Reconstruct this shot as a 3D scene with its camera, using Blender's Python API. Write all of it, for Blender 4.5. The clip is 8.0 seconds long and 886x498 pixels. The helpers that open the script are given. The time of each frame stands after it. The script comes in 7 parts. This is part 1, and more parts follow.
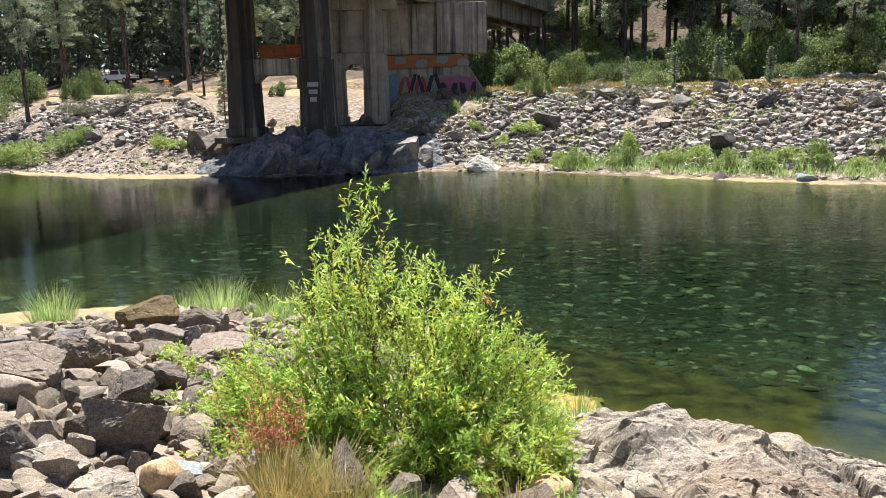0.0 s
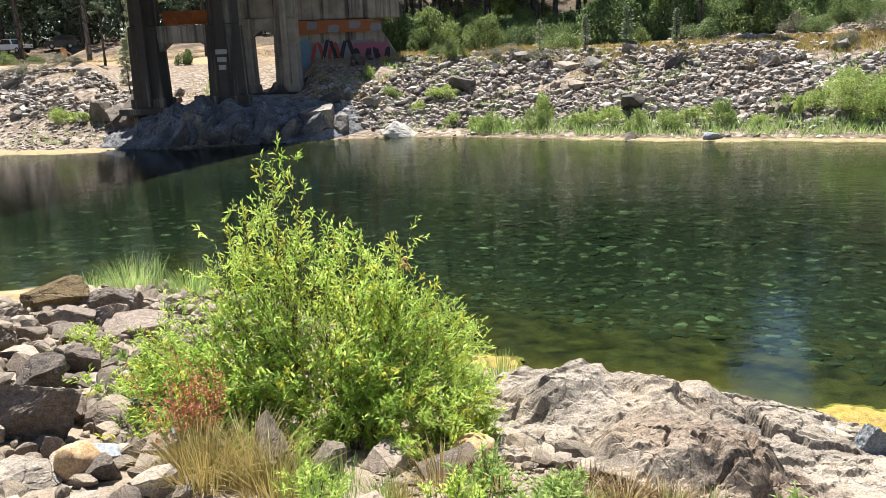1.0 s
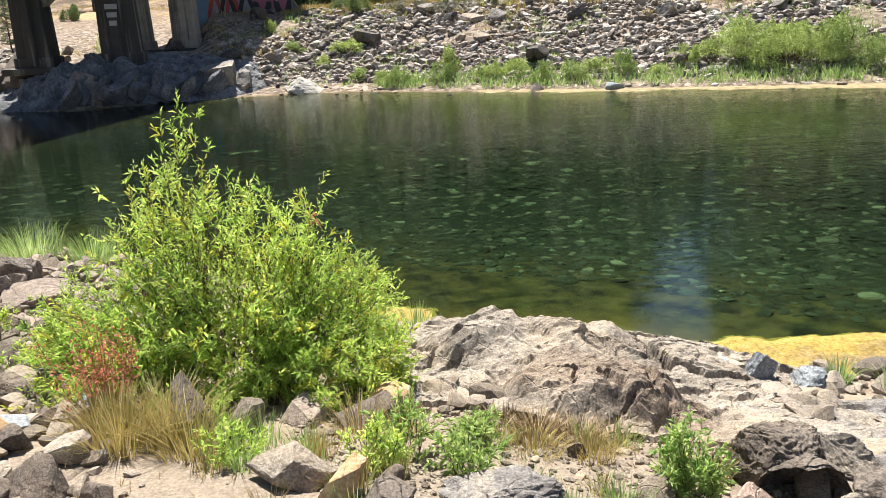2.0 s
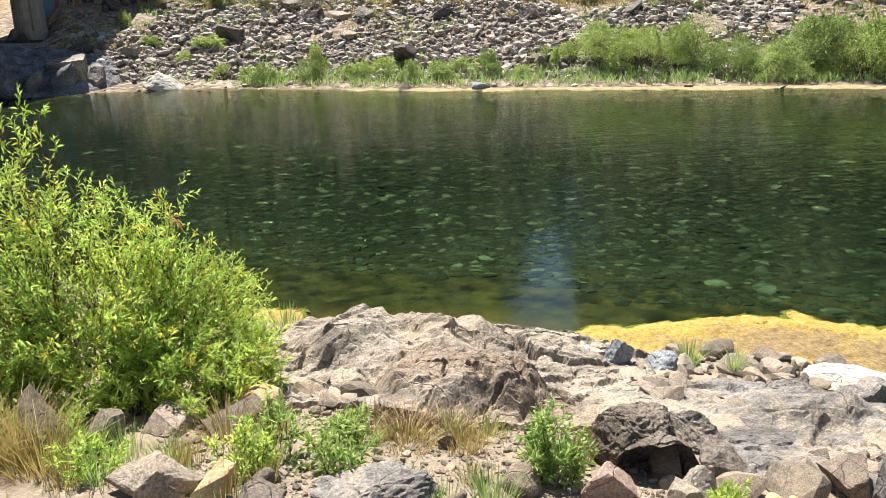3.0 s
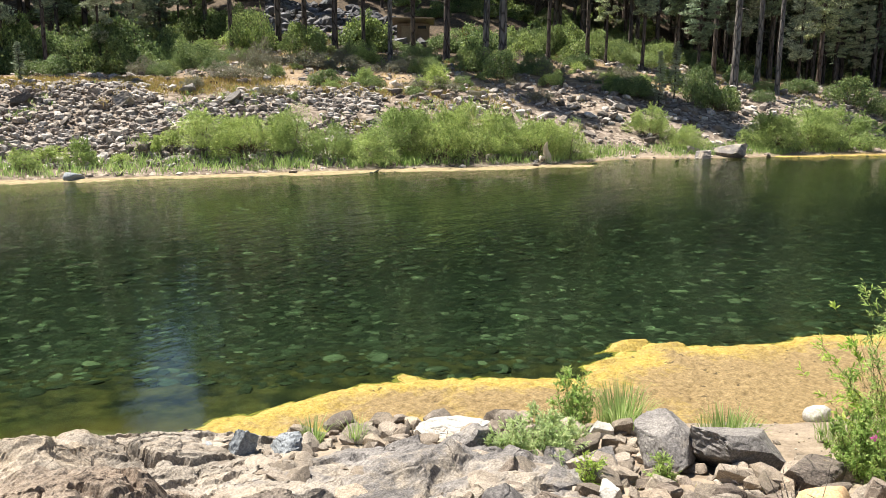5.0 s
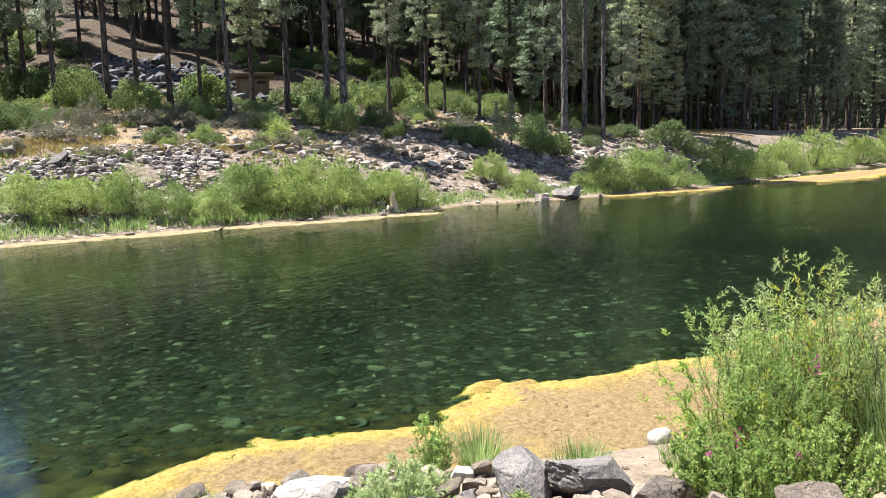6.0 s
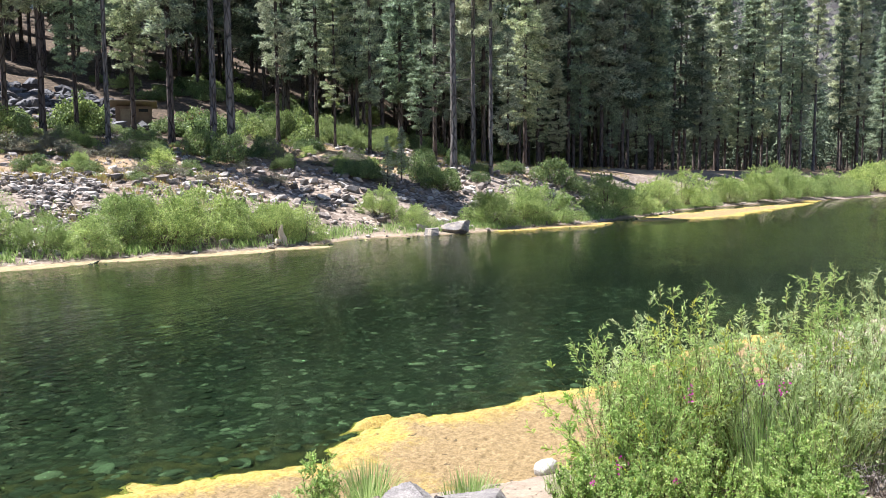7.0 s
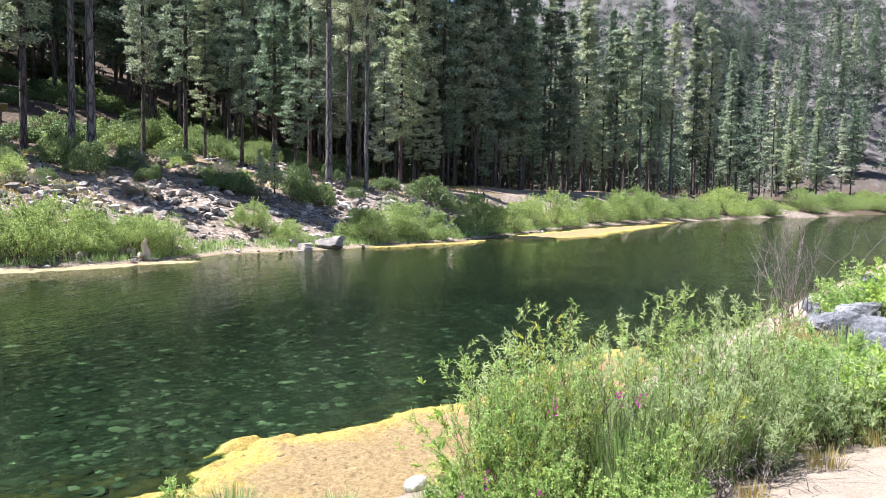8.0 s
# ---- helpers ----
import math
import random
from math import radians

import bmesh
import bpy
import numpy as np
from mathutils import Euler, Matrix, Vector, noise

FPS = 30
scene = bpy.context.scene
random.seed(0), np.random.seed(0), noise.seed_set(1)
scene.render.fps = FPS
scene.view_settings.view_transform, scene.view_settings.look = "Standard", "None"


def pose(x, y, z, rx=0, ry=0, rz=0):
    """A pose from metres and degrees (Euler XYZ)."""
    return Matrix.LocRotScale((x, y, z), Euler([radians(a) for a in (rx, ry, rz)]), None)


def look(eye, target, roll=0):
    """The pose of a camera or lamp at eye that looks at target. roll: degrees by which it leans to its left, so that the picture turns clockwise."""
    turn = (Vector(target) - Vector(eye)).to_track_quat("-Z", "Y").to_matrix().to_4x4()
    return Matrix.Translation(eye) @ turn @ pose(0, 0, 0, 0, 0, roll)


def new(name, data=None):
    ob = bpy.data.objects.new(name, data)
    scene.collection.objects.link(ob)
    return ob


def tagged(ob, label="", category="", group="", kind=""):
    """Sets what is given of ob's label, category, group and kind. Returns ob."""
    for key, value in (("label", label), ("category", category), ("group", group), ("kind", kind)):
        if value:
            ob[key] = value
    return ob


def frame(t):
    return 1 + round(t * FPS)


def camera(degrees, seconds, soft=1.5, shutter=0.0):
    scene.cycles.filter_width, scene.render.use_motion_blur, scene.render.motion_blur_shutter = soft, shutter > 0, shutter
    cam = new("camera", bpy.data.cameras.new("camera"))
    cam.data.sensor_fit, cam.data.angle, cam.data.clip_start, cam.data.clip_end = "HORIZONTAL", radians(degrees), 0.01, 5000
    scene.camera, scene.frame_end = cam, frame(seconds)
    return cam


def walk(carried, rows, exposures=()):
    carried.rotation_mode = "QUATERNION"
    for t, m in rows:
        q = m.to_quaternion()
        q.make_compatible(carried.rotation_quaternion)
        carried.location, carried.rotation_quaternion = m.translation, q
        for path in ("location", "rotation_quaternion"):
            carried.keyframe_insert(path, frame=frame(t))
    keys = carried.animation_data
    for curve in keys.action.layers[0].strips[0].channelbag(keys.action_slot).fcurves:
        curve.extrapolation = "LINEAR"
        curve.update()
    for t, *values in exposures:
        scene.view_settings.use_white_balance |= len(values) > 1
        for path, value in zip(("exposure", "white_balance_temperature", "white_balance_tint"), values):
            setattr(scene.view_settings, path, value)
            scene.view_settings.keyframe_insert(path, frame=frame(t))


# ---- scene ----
EXPO, WAVE, WATER_TINT = 1.45, 0.0085, (0.33, 0.485, 0.34, 1)
cam = camera(59.2, 8.0, 0.6)
PATH = [
    (0.0, (0.0, 0.0, 3.3), 0.0, -10.76, -1.1),
    (0.5, (0.01, -0.017, 3.305), -3.17, -11.51, -1.16),
    (1.0, (0.026, -0.017, 3.3), -5.84, -13.36, -2.02),
    (1.2, (0.024, -0.024, 3.296), -7.39, -14.27, -2.01),
    (2.3, (0.037, -0.112, 3.293), -15.16, -17.23, -2.21),
    (2.5, (0.041, -0.116, 3.294), -17.65, -17.13, -1.64),
    (3.0, (0.051, -0.129, 3.296), -22.05, -17.24, -1.05),
    (3.5, (0.062, -0.14, 3.301), -27.51, -17.63, 0.47),
    (4.0, (0.06, -0.151, 3.302), -31.32, -17.62, 1.14),
    (4.5, (0.088, -0.151, 3.298), -39.24, -14.34, 1.08),
    (5.0, (0.117, -0.184, 3.304), -50.25, -11.17, 0.42),
    (5.2, (0.122, -0.2, 3.301), -52.75, -10.41, 0.13),
    (6.3, (0.137, -0.227, 3.313), -64.45, -6.49, -1.49),
    (6.5, (0.137, -0.228, 3.313), -66.55, -5.87, -1.25),
    (7.0, (0.137, -0.234, 3.314), -69.33, -5.21, -0.36),
    (7.5, (0.146, -0.248, 3.316), -73.49, -4.34, 0.57),
    (8.0, (0.159, -0.258, 3.315), -78.52, -3.97, 0.93),
]


def aim(eye, yaw, pitch, roll):
    """The pose of the carried camera from its turn (to the left of +y), its tilt and its lean to the left, in degrees."""
    a, b = radians(yaw), radians(pitch)
    way = Vector((-math.sin(a) * math.cos(b), math.cos(a) * math.cos(b), math.sin(b)))
    return look(eye, Vector(eye) + way, roll)


walk(cam, [(t, aim(eye, yaw, pitch, roll)) for t, eye, yaw, pitch, roll in PATH], [(0.0, EXPO - 0.05, 6500, 10), (2.5, EXPO - 0.08, 6750, 10), (3.5, EXPO - 0.12, 6850, 10), (4.5, EXPO - 0.18, 6900, 10), (5.0, EXPO - 0.12, 6800, 10), (6.5, EXPO + 0.08, 6150, 14), (7.0, EXPO + 0.14, 6050, 15), (8.0, EXPO + 0.22, 5900, 16)])

# ---- light: a high summer sun beyond the far bank, clear sky
SUN_BEARING, SUN_HEIGHT = -4.0, 64.0
world = bpy.data.worlds.new("sky")
scene.world = world
world.use_nodes = True
wn = world.node_tree.nodes
sky = wn.new("ShaderNodeTexSky")
sky.sky_type, sky.sun_disc = "NISHITA", False
sky.sun_elevation, sky.sun_rotation = radians(SUN_HEIGHT), radians(SUN_BEARING)
world.node_tree.links.new(sky.outputs[0], wn["Background"].inputs[0])
sky.dust_density, sky.ozone_density = 0.25, 2.5
wn["Background"].inputs[1].default_value = 0.062
sun_data = bpy.data.lights.new("sun", "SUN")
sun_data.energy, sun_data.angle, sun_data.color = 5.0, radians(0.53), (1.0, 0.968, 0.915)
sun = new("sun", sun_data)
sb, sh = radians(SUN_BEARING), radians(SUN_HEIGHT)
sun.matrix_world = look(Vector((math.sin(sb) * math.cos(sh), math.cos(sb) * math.cos(sh), math.sin(sh))) * 300, (0, 0, 0))


# ---- materials
class Mat:
    """A node material and short ways to add nodes to it."""

    def __init__(self, name):
        self.m = bpy.data.materials.new(name)
        self.m.use_nodes = True
        self.t = self.m.node_tree
        self.t.nodes.clear()
        self.out = self.add("ShaderNodeOutputMaterial")

    def add(self, kind, **sets):
        n = self.t.nodes.new(kind)
        for k, v in sets.items():
            setattr(n, k, v)
        return n

    def link(self, a, b):
        self.t.links.new(a, b)

    def put(self, socket, v):
        if hasattr(v, "is_output"):
            self.link(v, socket)
        elif isinstance(v, tuple) and len(v) == 3 and socket.type == "RGBA":
            socket.default_value = (*v, 1)
        else:
            socket.default_value = v

    def noise(self, scale, detail=6.0, rough=0.6, vec=None, distortion=0.0):
        n = self.add("ShaderNodeTexNoise")
        for k, v in (("Scale", scale), ("Detail", detail), ("Roughness", rough), ("Distortion", distortion)):
            n.inputs[k].default_value = v
        if vec:
            self.link(vec, n.inputs["Vector"])
        return n.outputs["Fac"]

    def voronoi(self, scale, vec=None, feature="F1", output="Distance"):
        n = self.add("ShaderNodeTexVoronoi", feature=feature)
        n.inputs["Scale"].default_value = scale
        if vec:
            self.link(vec, n.inputs["Vector"])
        return n.outputs[output]

    def place(self, scale=(1, 1, 1), use="Object", turn=(0, 0, 0)):
        c, m = self.add("ShaderNodeTexCoord"), self.add("ShaderNodeMapping")
        m.inputs["Scale"].default_value = scale
        m.inputs["Rotation"].default_value = turn
        self.link(c.outputs[use], m.inputs["Vector"])
        return m.outputs[0]

    def spot(self):
        return self.add("ShaderNodeNewGeometry").outputs["Position"]

    def island(self):
        return self.add("ShaderNodeNewGeometry").outputs["Random Per Island"]

    def each(self):
        return self.add("ShaderNodeObjectInfo").outputs["Random"]

    def ramp(self, fac, *stops):
        r = self.add("ShaderNodeValToRGB")
        while len(r.color_ramp.elements) < len(stops):
            r.color_ramp.elements.new(0.5)
        for e, (at, c) in zip(r.color_ramp.elements, stops):
            e.position, e.color = at, (*c, 1) if isinstance(c, tuple) else (c, c, c, 1)
        self.link(fac, r.inputs[0])
        return r.outputs[0]

    def mix(self, fac, a, b, blend="MIX"):
        n = self.add("ShaderNodeMix", data_type="RGBA", blend_type=blend)
        self.put(n.inputs[0], fac), self.put(n.inputs[6], a), self.put(n.inputs[7], b)
        return n.outputs[2]

    def calc(self, op, a, b=0.0, c=0.0):
        n = self.add("ShaderNodeMath", operation=op)
        for s, v in zip(n.inputs, (a, b, c)):
            self.put(s, v)
        return n.outputs[0]

    def axis(self, vec, which):
        n = self.add("ShaderNodeSeparateXYZ")
        self.link(vec, n.inputs[0])
        return n.outputs[which]

    def bump(self, height, strength=0.5, distance=0.02, normal=None):
        n = self.add("ShaderNodeBump")
        n.inputs["Strength"].default_value, n.inputs["Distance"].default_value = strength, distance
        self.link(height, n.inputs["Height"])
        if normal:
            self.link(normal, n.inputs["Normal"])
        return n.outputs[0]

    def surface(self, color, rough=0.8, normal=None, metal=0.0, gloss=0.5):
        p = self.add("ShaderNodeBsdfPrincipled")
        self.put(p.inputs["Base Color"], color), self.put(p.inputs["Roughness"], rough)
        p.inputs["Metallic"].default_value, p.inputs["Specular IOR Level"].default_value = metal, gloss
        if normal:
            self.link(normal, p.inputs["Normal"])
        self.link(p.outputs[0], self.out.inputs[0])
        return self.m


def rock_material(name, dark, mid, light, stain=(0.42, 0.33, 0.22), stained=0.35, shade=None, scale=1.0, relief=0.03, crusts=()):
    """Weathered stone: mottled, with lichen stains, pits and thin cracks. shade gives the piece's own tone."""
    m = Mat(name)
    p = m.spot()
    tone = m.each() if shade == "object" else m.island() if shade == "island" else None
    big, fine = m.noise(1.7 * scale, 5, 0.6, p), m.noise(16 * scale, 8, 0.72, p)
    col = m.ramp(m.calc("ADD", m.calc("MULTIPLY", big, 0.55), m.calc("MULTIPLY", fine, 0.45)), (0.33, dark), (0.5, mid), (0.68, light))
    if tone:
        col = m.mix(0.75, col, m.ramp(tone, (0.0, tuple(c * 0.5 for c in mid)), (0.3, mid), (0.55, tuple(c * 0.95 for c in light)), (0.8, dark), (1.0, tuple(0.5 * (a + b) for a, b in zip(stain, light)))), "MIX")
        col = m.mix(0.55, col, m.ramp(fine, (0.3, 0.3), (0.5, 0.5), (0.7, 0.85)), "OVERLAY")
    col = m.mix(m.ramp(m.noise(0.9 * scale, 6, 0.7, p, 0.6), (0.5, 0.0), (0.72, stained)), col, stain)
    bent = m.add("ShaderNodeVectorMath", operation="MULTIPLY_ADD")
    wob = m.add("ShaderNodeTexNoise")
    wob.inputs["Scale"].default_value, wob.inputs["Detail"].default_value = 2.2 * scale, 6
    m.link(p, wob.inputs["Vector"])
    m.link(wob.outputs["Color"], bent.inputs[0]), m.link(p, bent.inputs[2])
    bent.inputs[1].default_value = (0.5 / scale,) * 3
    lines = m.ramp(m.voronoi(1.5 * scale, bent.outputs[0], "DISTANCE_TO_EDGE"), (0.0, 0.0), (0.012, 1.0))
    col = m.mix(m.calc("MULTIPLY", m.calc("SUBTRACT", 1.0, lines), m.ramp(m.noise(1.3 * scale, 3, 0.5, p), (0.5, 0.0), (0.68, 0.45))), col, tuple(0.5 * c for c in dark))
    pits = m.ramp(m.voronoi(11 * scale, bent.outputs[0]), (0.10, 1.0), (0.22, 0.0))
    col = m.mix(m.calc("MULTIPLY", pits, m.ramp(big, (0.5, 0.0), (0.62, 0.6))), col, tuple(0.5 * c for c in dark))
    for x, y, r in crusts:  # rusty pitted lichen crusts: middle and half width
        away = m.calc("POWER", m.calc("ADD", m.calc("POWER", m.calc("SUBTRACT", m.axis(p, 0), x), 2.0), m.calc("POWER", m.calc("SUBTRACT", m.axis(p, 1), y), 2.0)), 0.5)
        edge = m.calc("ADD", m.calc("DIVIDE", away, r), m.calc("MULTIPLY_ADD", m.noise(3.5, 7, 0.7, p), 1.6, -0.8))
        crust_col = m.ramp(m.noise(24, 7, 0.8, p), (0.36, (0.03, 0.022, 0.017)), (0.5, (0.19, 0.135, 0.095)), (0.66, (0.34, 0.265, 0.195)))
        col = m.mix(m.ramp(edge, (0.55, 0.6), (1.0, 0.0)), col, crust_col)
    specks = m.ramp(m.noise(70 * scale, 3, 0.6, p), (0.40, 0.0), (0.62, 1.0))
    col = m.mix(0.35, col, specks, "SOFT_LIGHT")
    cracks = lines
    h = m.calc("ADD", m.calc("MULTIPLY", fine, 0.7), m.calc("ADD", m.calc("MULTIPLY", m.noise(45 * scale, 6, 0.7, p), 0.35), m.calc("MULTIPLY", cracks, 0.35)))
    return m.surface(col, m.ramp(fine, (0.3, 0.95), (0.7, 0.72)), m.bump(h, 0.9, relief), gloss=0.3)


STONE = rock_material("bank_stone", (0.05, 0.038, 0.031), (0.19, 0.15, 0.118), (0.38, 0.31, 0.25), shade="object", scale=1.6, relief=0.022)
OUTCROP = rock_material("outcrop_stone", (0.085, 0.072, 0.058), (0.255, 0.218, 0.175), (0.41, 0.36, 0.295), (0.44, 0.335, 0.22), 0.6, relief=0.03, crusts=[(2.0, 4.5, 0.75), (2.4, 2.98, 0.32), (2.5, 4.2, 0.45)])
GREYSLAB = rock_material("slab_stone", (0.058, 0.053, 0.05), (0.165, 0.15, 0.138), (0.30, 0.275, 0.245), (0.50, 0.41, 0.29), 0.85, relief=0.025)
DARKROCK = rock_material("dark_stone", (0.042, 0.036, 0.031), (0.135, 0.109, 0.088), (0.27, 0.23, 0.19), (0.30, 0.24, 0.17), 0.4, relief=0.035)
REDROCK = rock_material("reddish_stone", (0.13, 0.085, 0.065), (0.29, 0.205, 0.16), (0.42, 0.32, 0.26), relief=0.02)
MOSSROCK = rock_material("mossy_stone", (0.045, 0.032, 0.018), (0.12, 0.082, 0.035), (0.20, 0.15, 0.075), (0.16, 0.10, 0.03), 0.7, relief=0.05)
WHITEROCK = rock_material("bleached_stone", (0.22, 0.2, 0.17), (0.42, 0.395, 0.345), (0.58, 0.555, 0.50), (0.45, 0.38, 0.28), 0.4, relief=0.02)
BLUEROCK = rock_material("blue_grey_stone", (0.10, 0.108, 0.115), (0.21, 0.226, 0.236), (0.36, 0.38, 0.388), (0.4, 0.4, 0.4), 0.2, relief=0.015)
TANROCK = rock_material("tan_stone", (0.30, 0.19, 0.10), (0.48, 0.32, 0.17), (0.62, 0.46, 0.28), (0.35, 0.22, 0.12), 0.4, relief=0.015)
RIPRAP = rock_material("riprap_stone", (0.028, 0.024, 0.021), (0.215, 0.18, 0.15), (0.62, 0.575, 0.51), (0.40, 0.30, 0.20), 0.35, shade="island", scale=0.6, relief=0.06)
BEDROCK = rock_material("bedrock_shelf", (0.03, 0.032, 0.035), (0.12, 0.123, 0.13), (0.34, 0.34, 0.345), (0.22, 0.2, 0.18), 0.3, scale=0.7, relief=0.06)
TALUS = rock_material("talus_stone", (0.018, 0.018, 0.019), (0.06, 0.06, 0.064), (0.19, 0.19, 0.2), (0.2, 0.17, 0.14), 0.25, shade="island", scale=0.5, relief=0.06)


def ground_material():
    """Sand and gravel on the banks; silt and weed under water, painted darker for depth; straw-coloured soil and litter
    further up.
    """
    m = Mat("ground_earth")
    p = m.spot()
    z, y = m.axis(p, 2), m.axis(p, 1)
    n1, n2, n3 = m.noise(0.35, 6, 0.6, p), m.noise(3.0, 8, 0.7, p), m.noise(28, 6, 0.7, p)
    sand = m.ramp(n2, (0.3, (0.11, 0.08, 0.054)), (0.5, (0.265, 0.205, 0.145)), (0.72, (0.41, 0.335, 0.245)))
    grit = m.ramp(m.noise(48, 8, 0.8, p), (0.34, (0.09, 0.074, 0.058)), (0.5, (0.24, 0.195, 0.15)), (0.66, (0.38, 0.325, 0.26)))
    sand = m.mix(m.ramp(n1, (0.40, 0.15), (0.6, 0.7)), sand, grit)
    soil = m.ramp(n2, (0.3, (0.075, 0.052, 0.036)), (0.52, (0.20, 0.145, 0.10)), (0.72, (0.36, 0.275, 0.19)))
    straw = m.ramp(n3, (0.3, (0.30, 0.20, 0.085)), (0.7, (0.56, 0.42, 0.21)))
    soil = m.mix(m.ramp(m.noise(0.22, 5, 0.65, p), (0.48, 0.0), (0.64, 0.6)), soil, straw)
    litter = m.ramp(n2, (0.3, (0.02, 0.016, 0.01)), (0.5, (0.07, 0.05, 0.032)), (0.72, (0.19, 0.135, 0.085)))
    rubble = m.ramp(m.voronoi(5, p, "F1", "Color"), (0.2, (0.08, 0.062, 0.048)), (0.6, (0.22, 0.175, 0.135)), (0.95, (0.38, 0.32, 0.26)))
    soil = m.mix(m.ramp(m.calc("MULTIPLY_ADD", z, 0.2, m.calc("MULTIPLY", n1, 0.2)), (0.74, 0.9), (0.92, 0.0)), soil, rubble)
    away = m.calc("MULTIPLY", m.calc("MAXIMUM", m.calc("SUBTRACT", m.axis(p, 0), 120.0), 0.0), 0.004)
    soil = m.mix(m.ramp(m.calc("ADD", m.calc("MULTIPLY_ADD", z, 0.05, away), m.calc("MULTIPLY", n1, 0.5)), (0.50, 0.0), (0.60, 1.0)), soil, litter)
    scree = m.ramp(m.noise(0.11, 9, 0.75, p), (0.34, (0.035, 0.033, 0.03)), (0.5, (0.105, 0.095, 0.09)), (0.66, (0.20, 0.185, 0.175)))
    soil = m.mix(m.ramp(m.calc("MULTIPLY_ADD", m.axis(p, 0), 0.0022, m.calc("MULTIPLY", n1, 0.2)), (0.76, 0.0), (0.86, 1.0)), soil, scree)
    far = m.ramp(m.calc("MULTIPLY_ADD", m.calc("MAXIMUM", y, m.calc("SUBTRACT", m.axis(p, 0), 30.0)), 0.03, m.calc("MULTIPLY_ADD", z, 0.25, -0.55)), (0.0, 0.0), (0.25, 1.0))
    land = m.mix(far, sand, soil)
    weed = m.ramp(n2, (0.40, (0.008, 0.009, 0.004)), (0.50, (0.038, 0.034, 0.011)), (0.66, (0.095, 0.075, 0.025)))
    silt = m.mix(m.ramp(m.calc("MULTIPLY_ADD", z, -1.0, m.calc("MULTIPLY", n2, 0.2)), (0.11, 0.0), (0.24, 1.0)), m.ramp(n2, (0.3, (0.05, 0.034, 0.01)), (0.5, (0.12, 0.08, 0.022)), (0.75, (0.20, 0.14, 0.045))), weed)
    # the dark deep bed paints in light that the water absorbs with depth
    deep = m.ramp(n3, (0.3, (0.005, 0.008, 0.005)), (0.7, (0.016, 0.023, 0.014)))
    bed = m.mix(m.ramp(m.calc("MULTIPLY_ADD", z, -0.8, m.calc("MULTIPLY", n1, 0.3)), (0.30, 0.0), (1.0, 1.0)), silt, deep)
    col = m.mix(m.ramp(m.calc("MULTIPLY_ADD", z, 4.0, m.calc("MULTIPLY", n2, 0.5)), (0.1, 0.0), (0.5, 1.0)), bed, land)
    h = m.calc("ADD", n2, m.calc("MULTIPLY", m.noise(40, 6, 0.75, p), 0.4))
    return m.surface(col, 0.93, m.bump(h, 0.8, 0.04), gloss=0.2)


GROUND = ground_material()


def water_material():
    """Clear green river water: what lies below shows through, tinted; a rippled surface mirrors the far bank."""
    m = Mat("river_water")
    p = m.spot()
    stretch = m.add("ShaderNodeMapping")
    stretch.inputs["Rotation"].default_value, stretch.inputs["Scale"].default_value = (0, 0, radians(24)), (0.55, 1.6, 1)
    m.link(p, stretch.inputs["Vector"])
    v = stretch.outputs[0]
    calm = m.calc("MULTIPLY", m.ramp(m.noise(0.09, 3, 0.5, p), (0.38, 0.5), (0.62, 1.0)), m.calc("MULTIPLY_ADD", m.ramp(m.calc("MULTIPLY_ADD", m.axis(p, 0), 0.02, m.calc("MULTIPLY", m.axis(p, 1), 0.012)), (0.25, 0.0), (0.95, 1.0)), 1.9, 0.34))
    waves = m.calc("ADD", m.calc("MULTIPLY", m.noise(1.1, 2, 0.5, v, 0.3), 3.0), m.calc("ADD", m.calc("MULTIPLY", m.noise(3.4, 3, 0.55, v, 0.4), 1.5), m.calc("ADD", m.calc("MULTIPLY", m.noise(9.5, 3, 0.6, v), 0.7), m.calc("MULTIPLY", m.noise(24, 2, 0.5, v), 0.18))))
    swell = m.calc("MULTIPLY", waves, calm)
    nrm, soft_nrm = m.bump(swell, 1.0, WAVE), m.bump(swell, 1.0, 0.3 * WAVE)
    clear, gloss = m.add("ShaderNodeBsdfRefraction"), m.add("ShaderNodeBsdfGlossy")
    clear.inputs["Color"].default_value, clear.inputs["Roughness"].default_value, clear.inputs["IOR"].default_value = WATER_TINT, 0.0, 1.33
    m.link(soft_nrm, clear.inputs["Normal"])
    gloss.inputs["Roughness"].default_value = 0.01
    m.link(nrm, gloss.inputs["Normal"])
    f = m.add("ShaderNodeFresnel")
    f.inputs["IOR"].default_value = 1.33
    m.link(nrm, f.inputs["Normal"])
    mx = m.add("ShaderNodeMixShader")
    m.link(f.outputs[0], mx.inputs[0]), m.link(clear.outputs[0], mx.inputs[1]), m.link(gloss.outputs[0], mx.inputs[2])
    m.link(mx.outputs[0], m.out.inputs[0])
    return m.m


WATER = water_material()


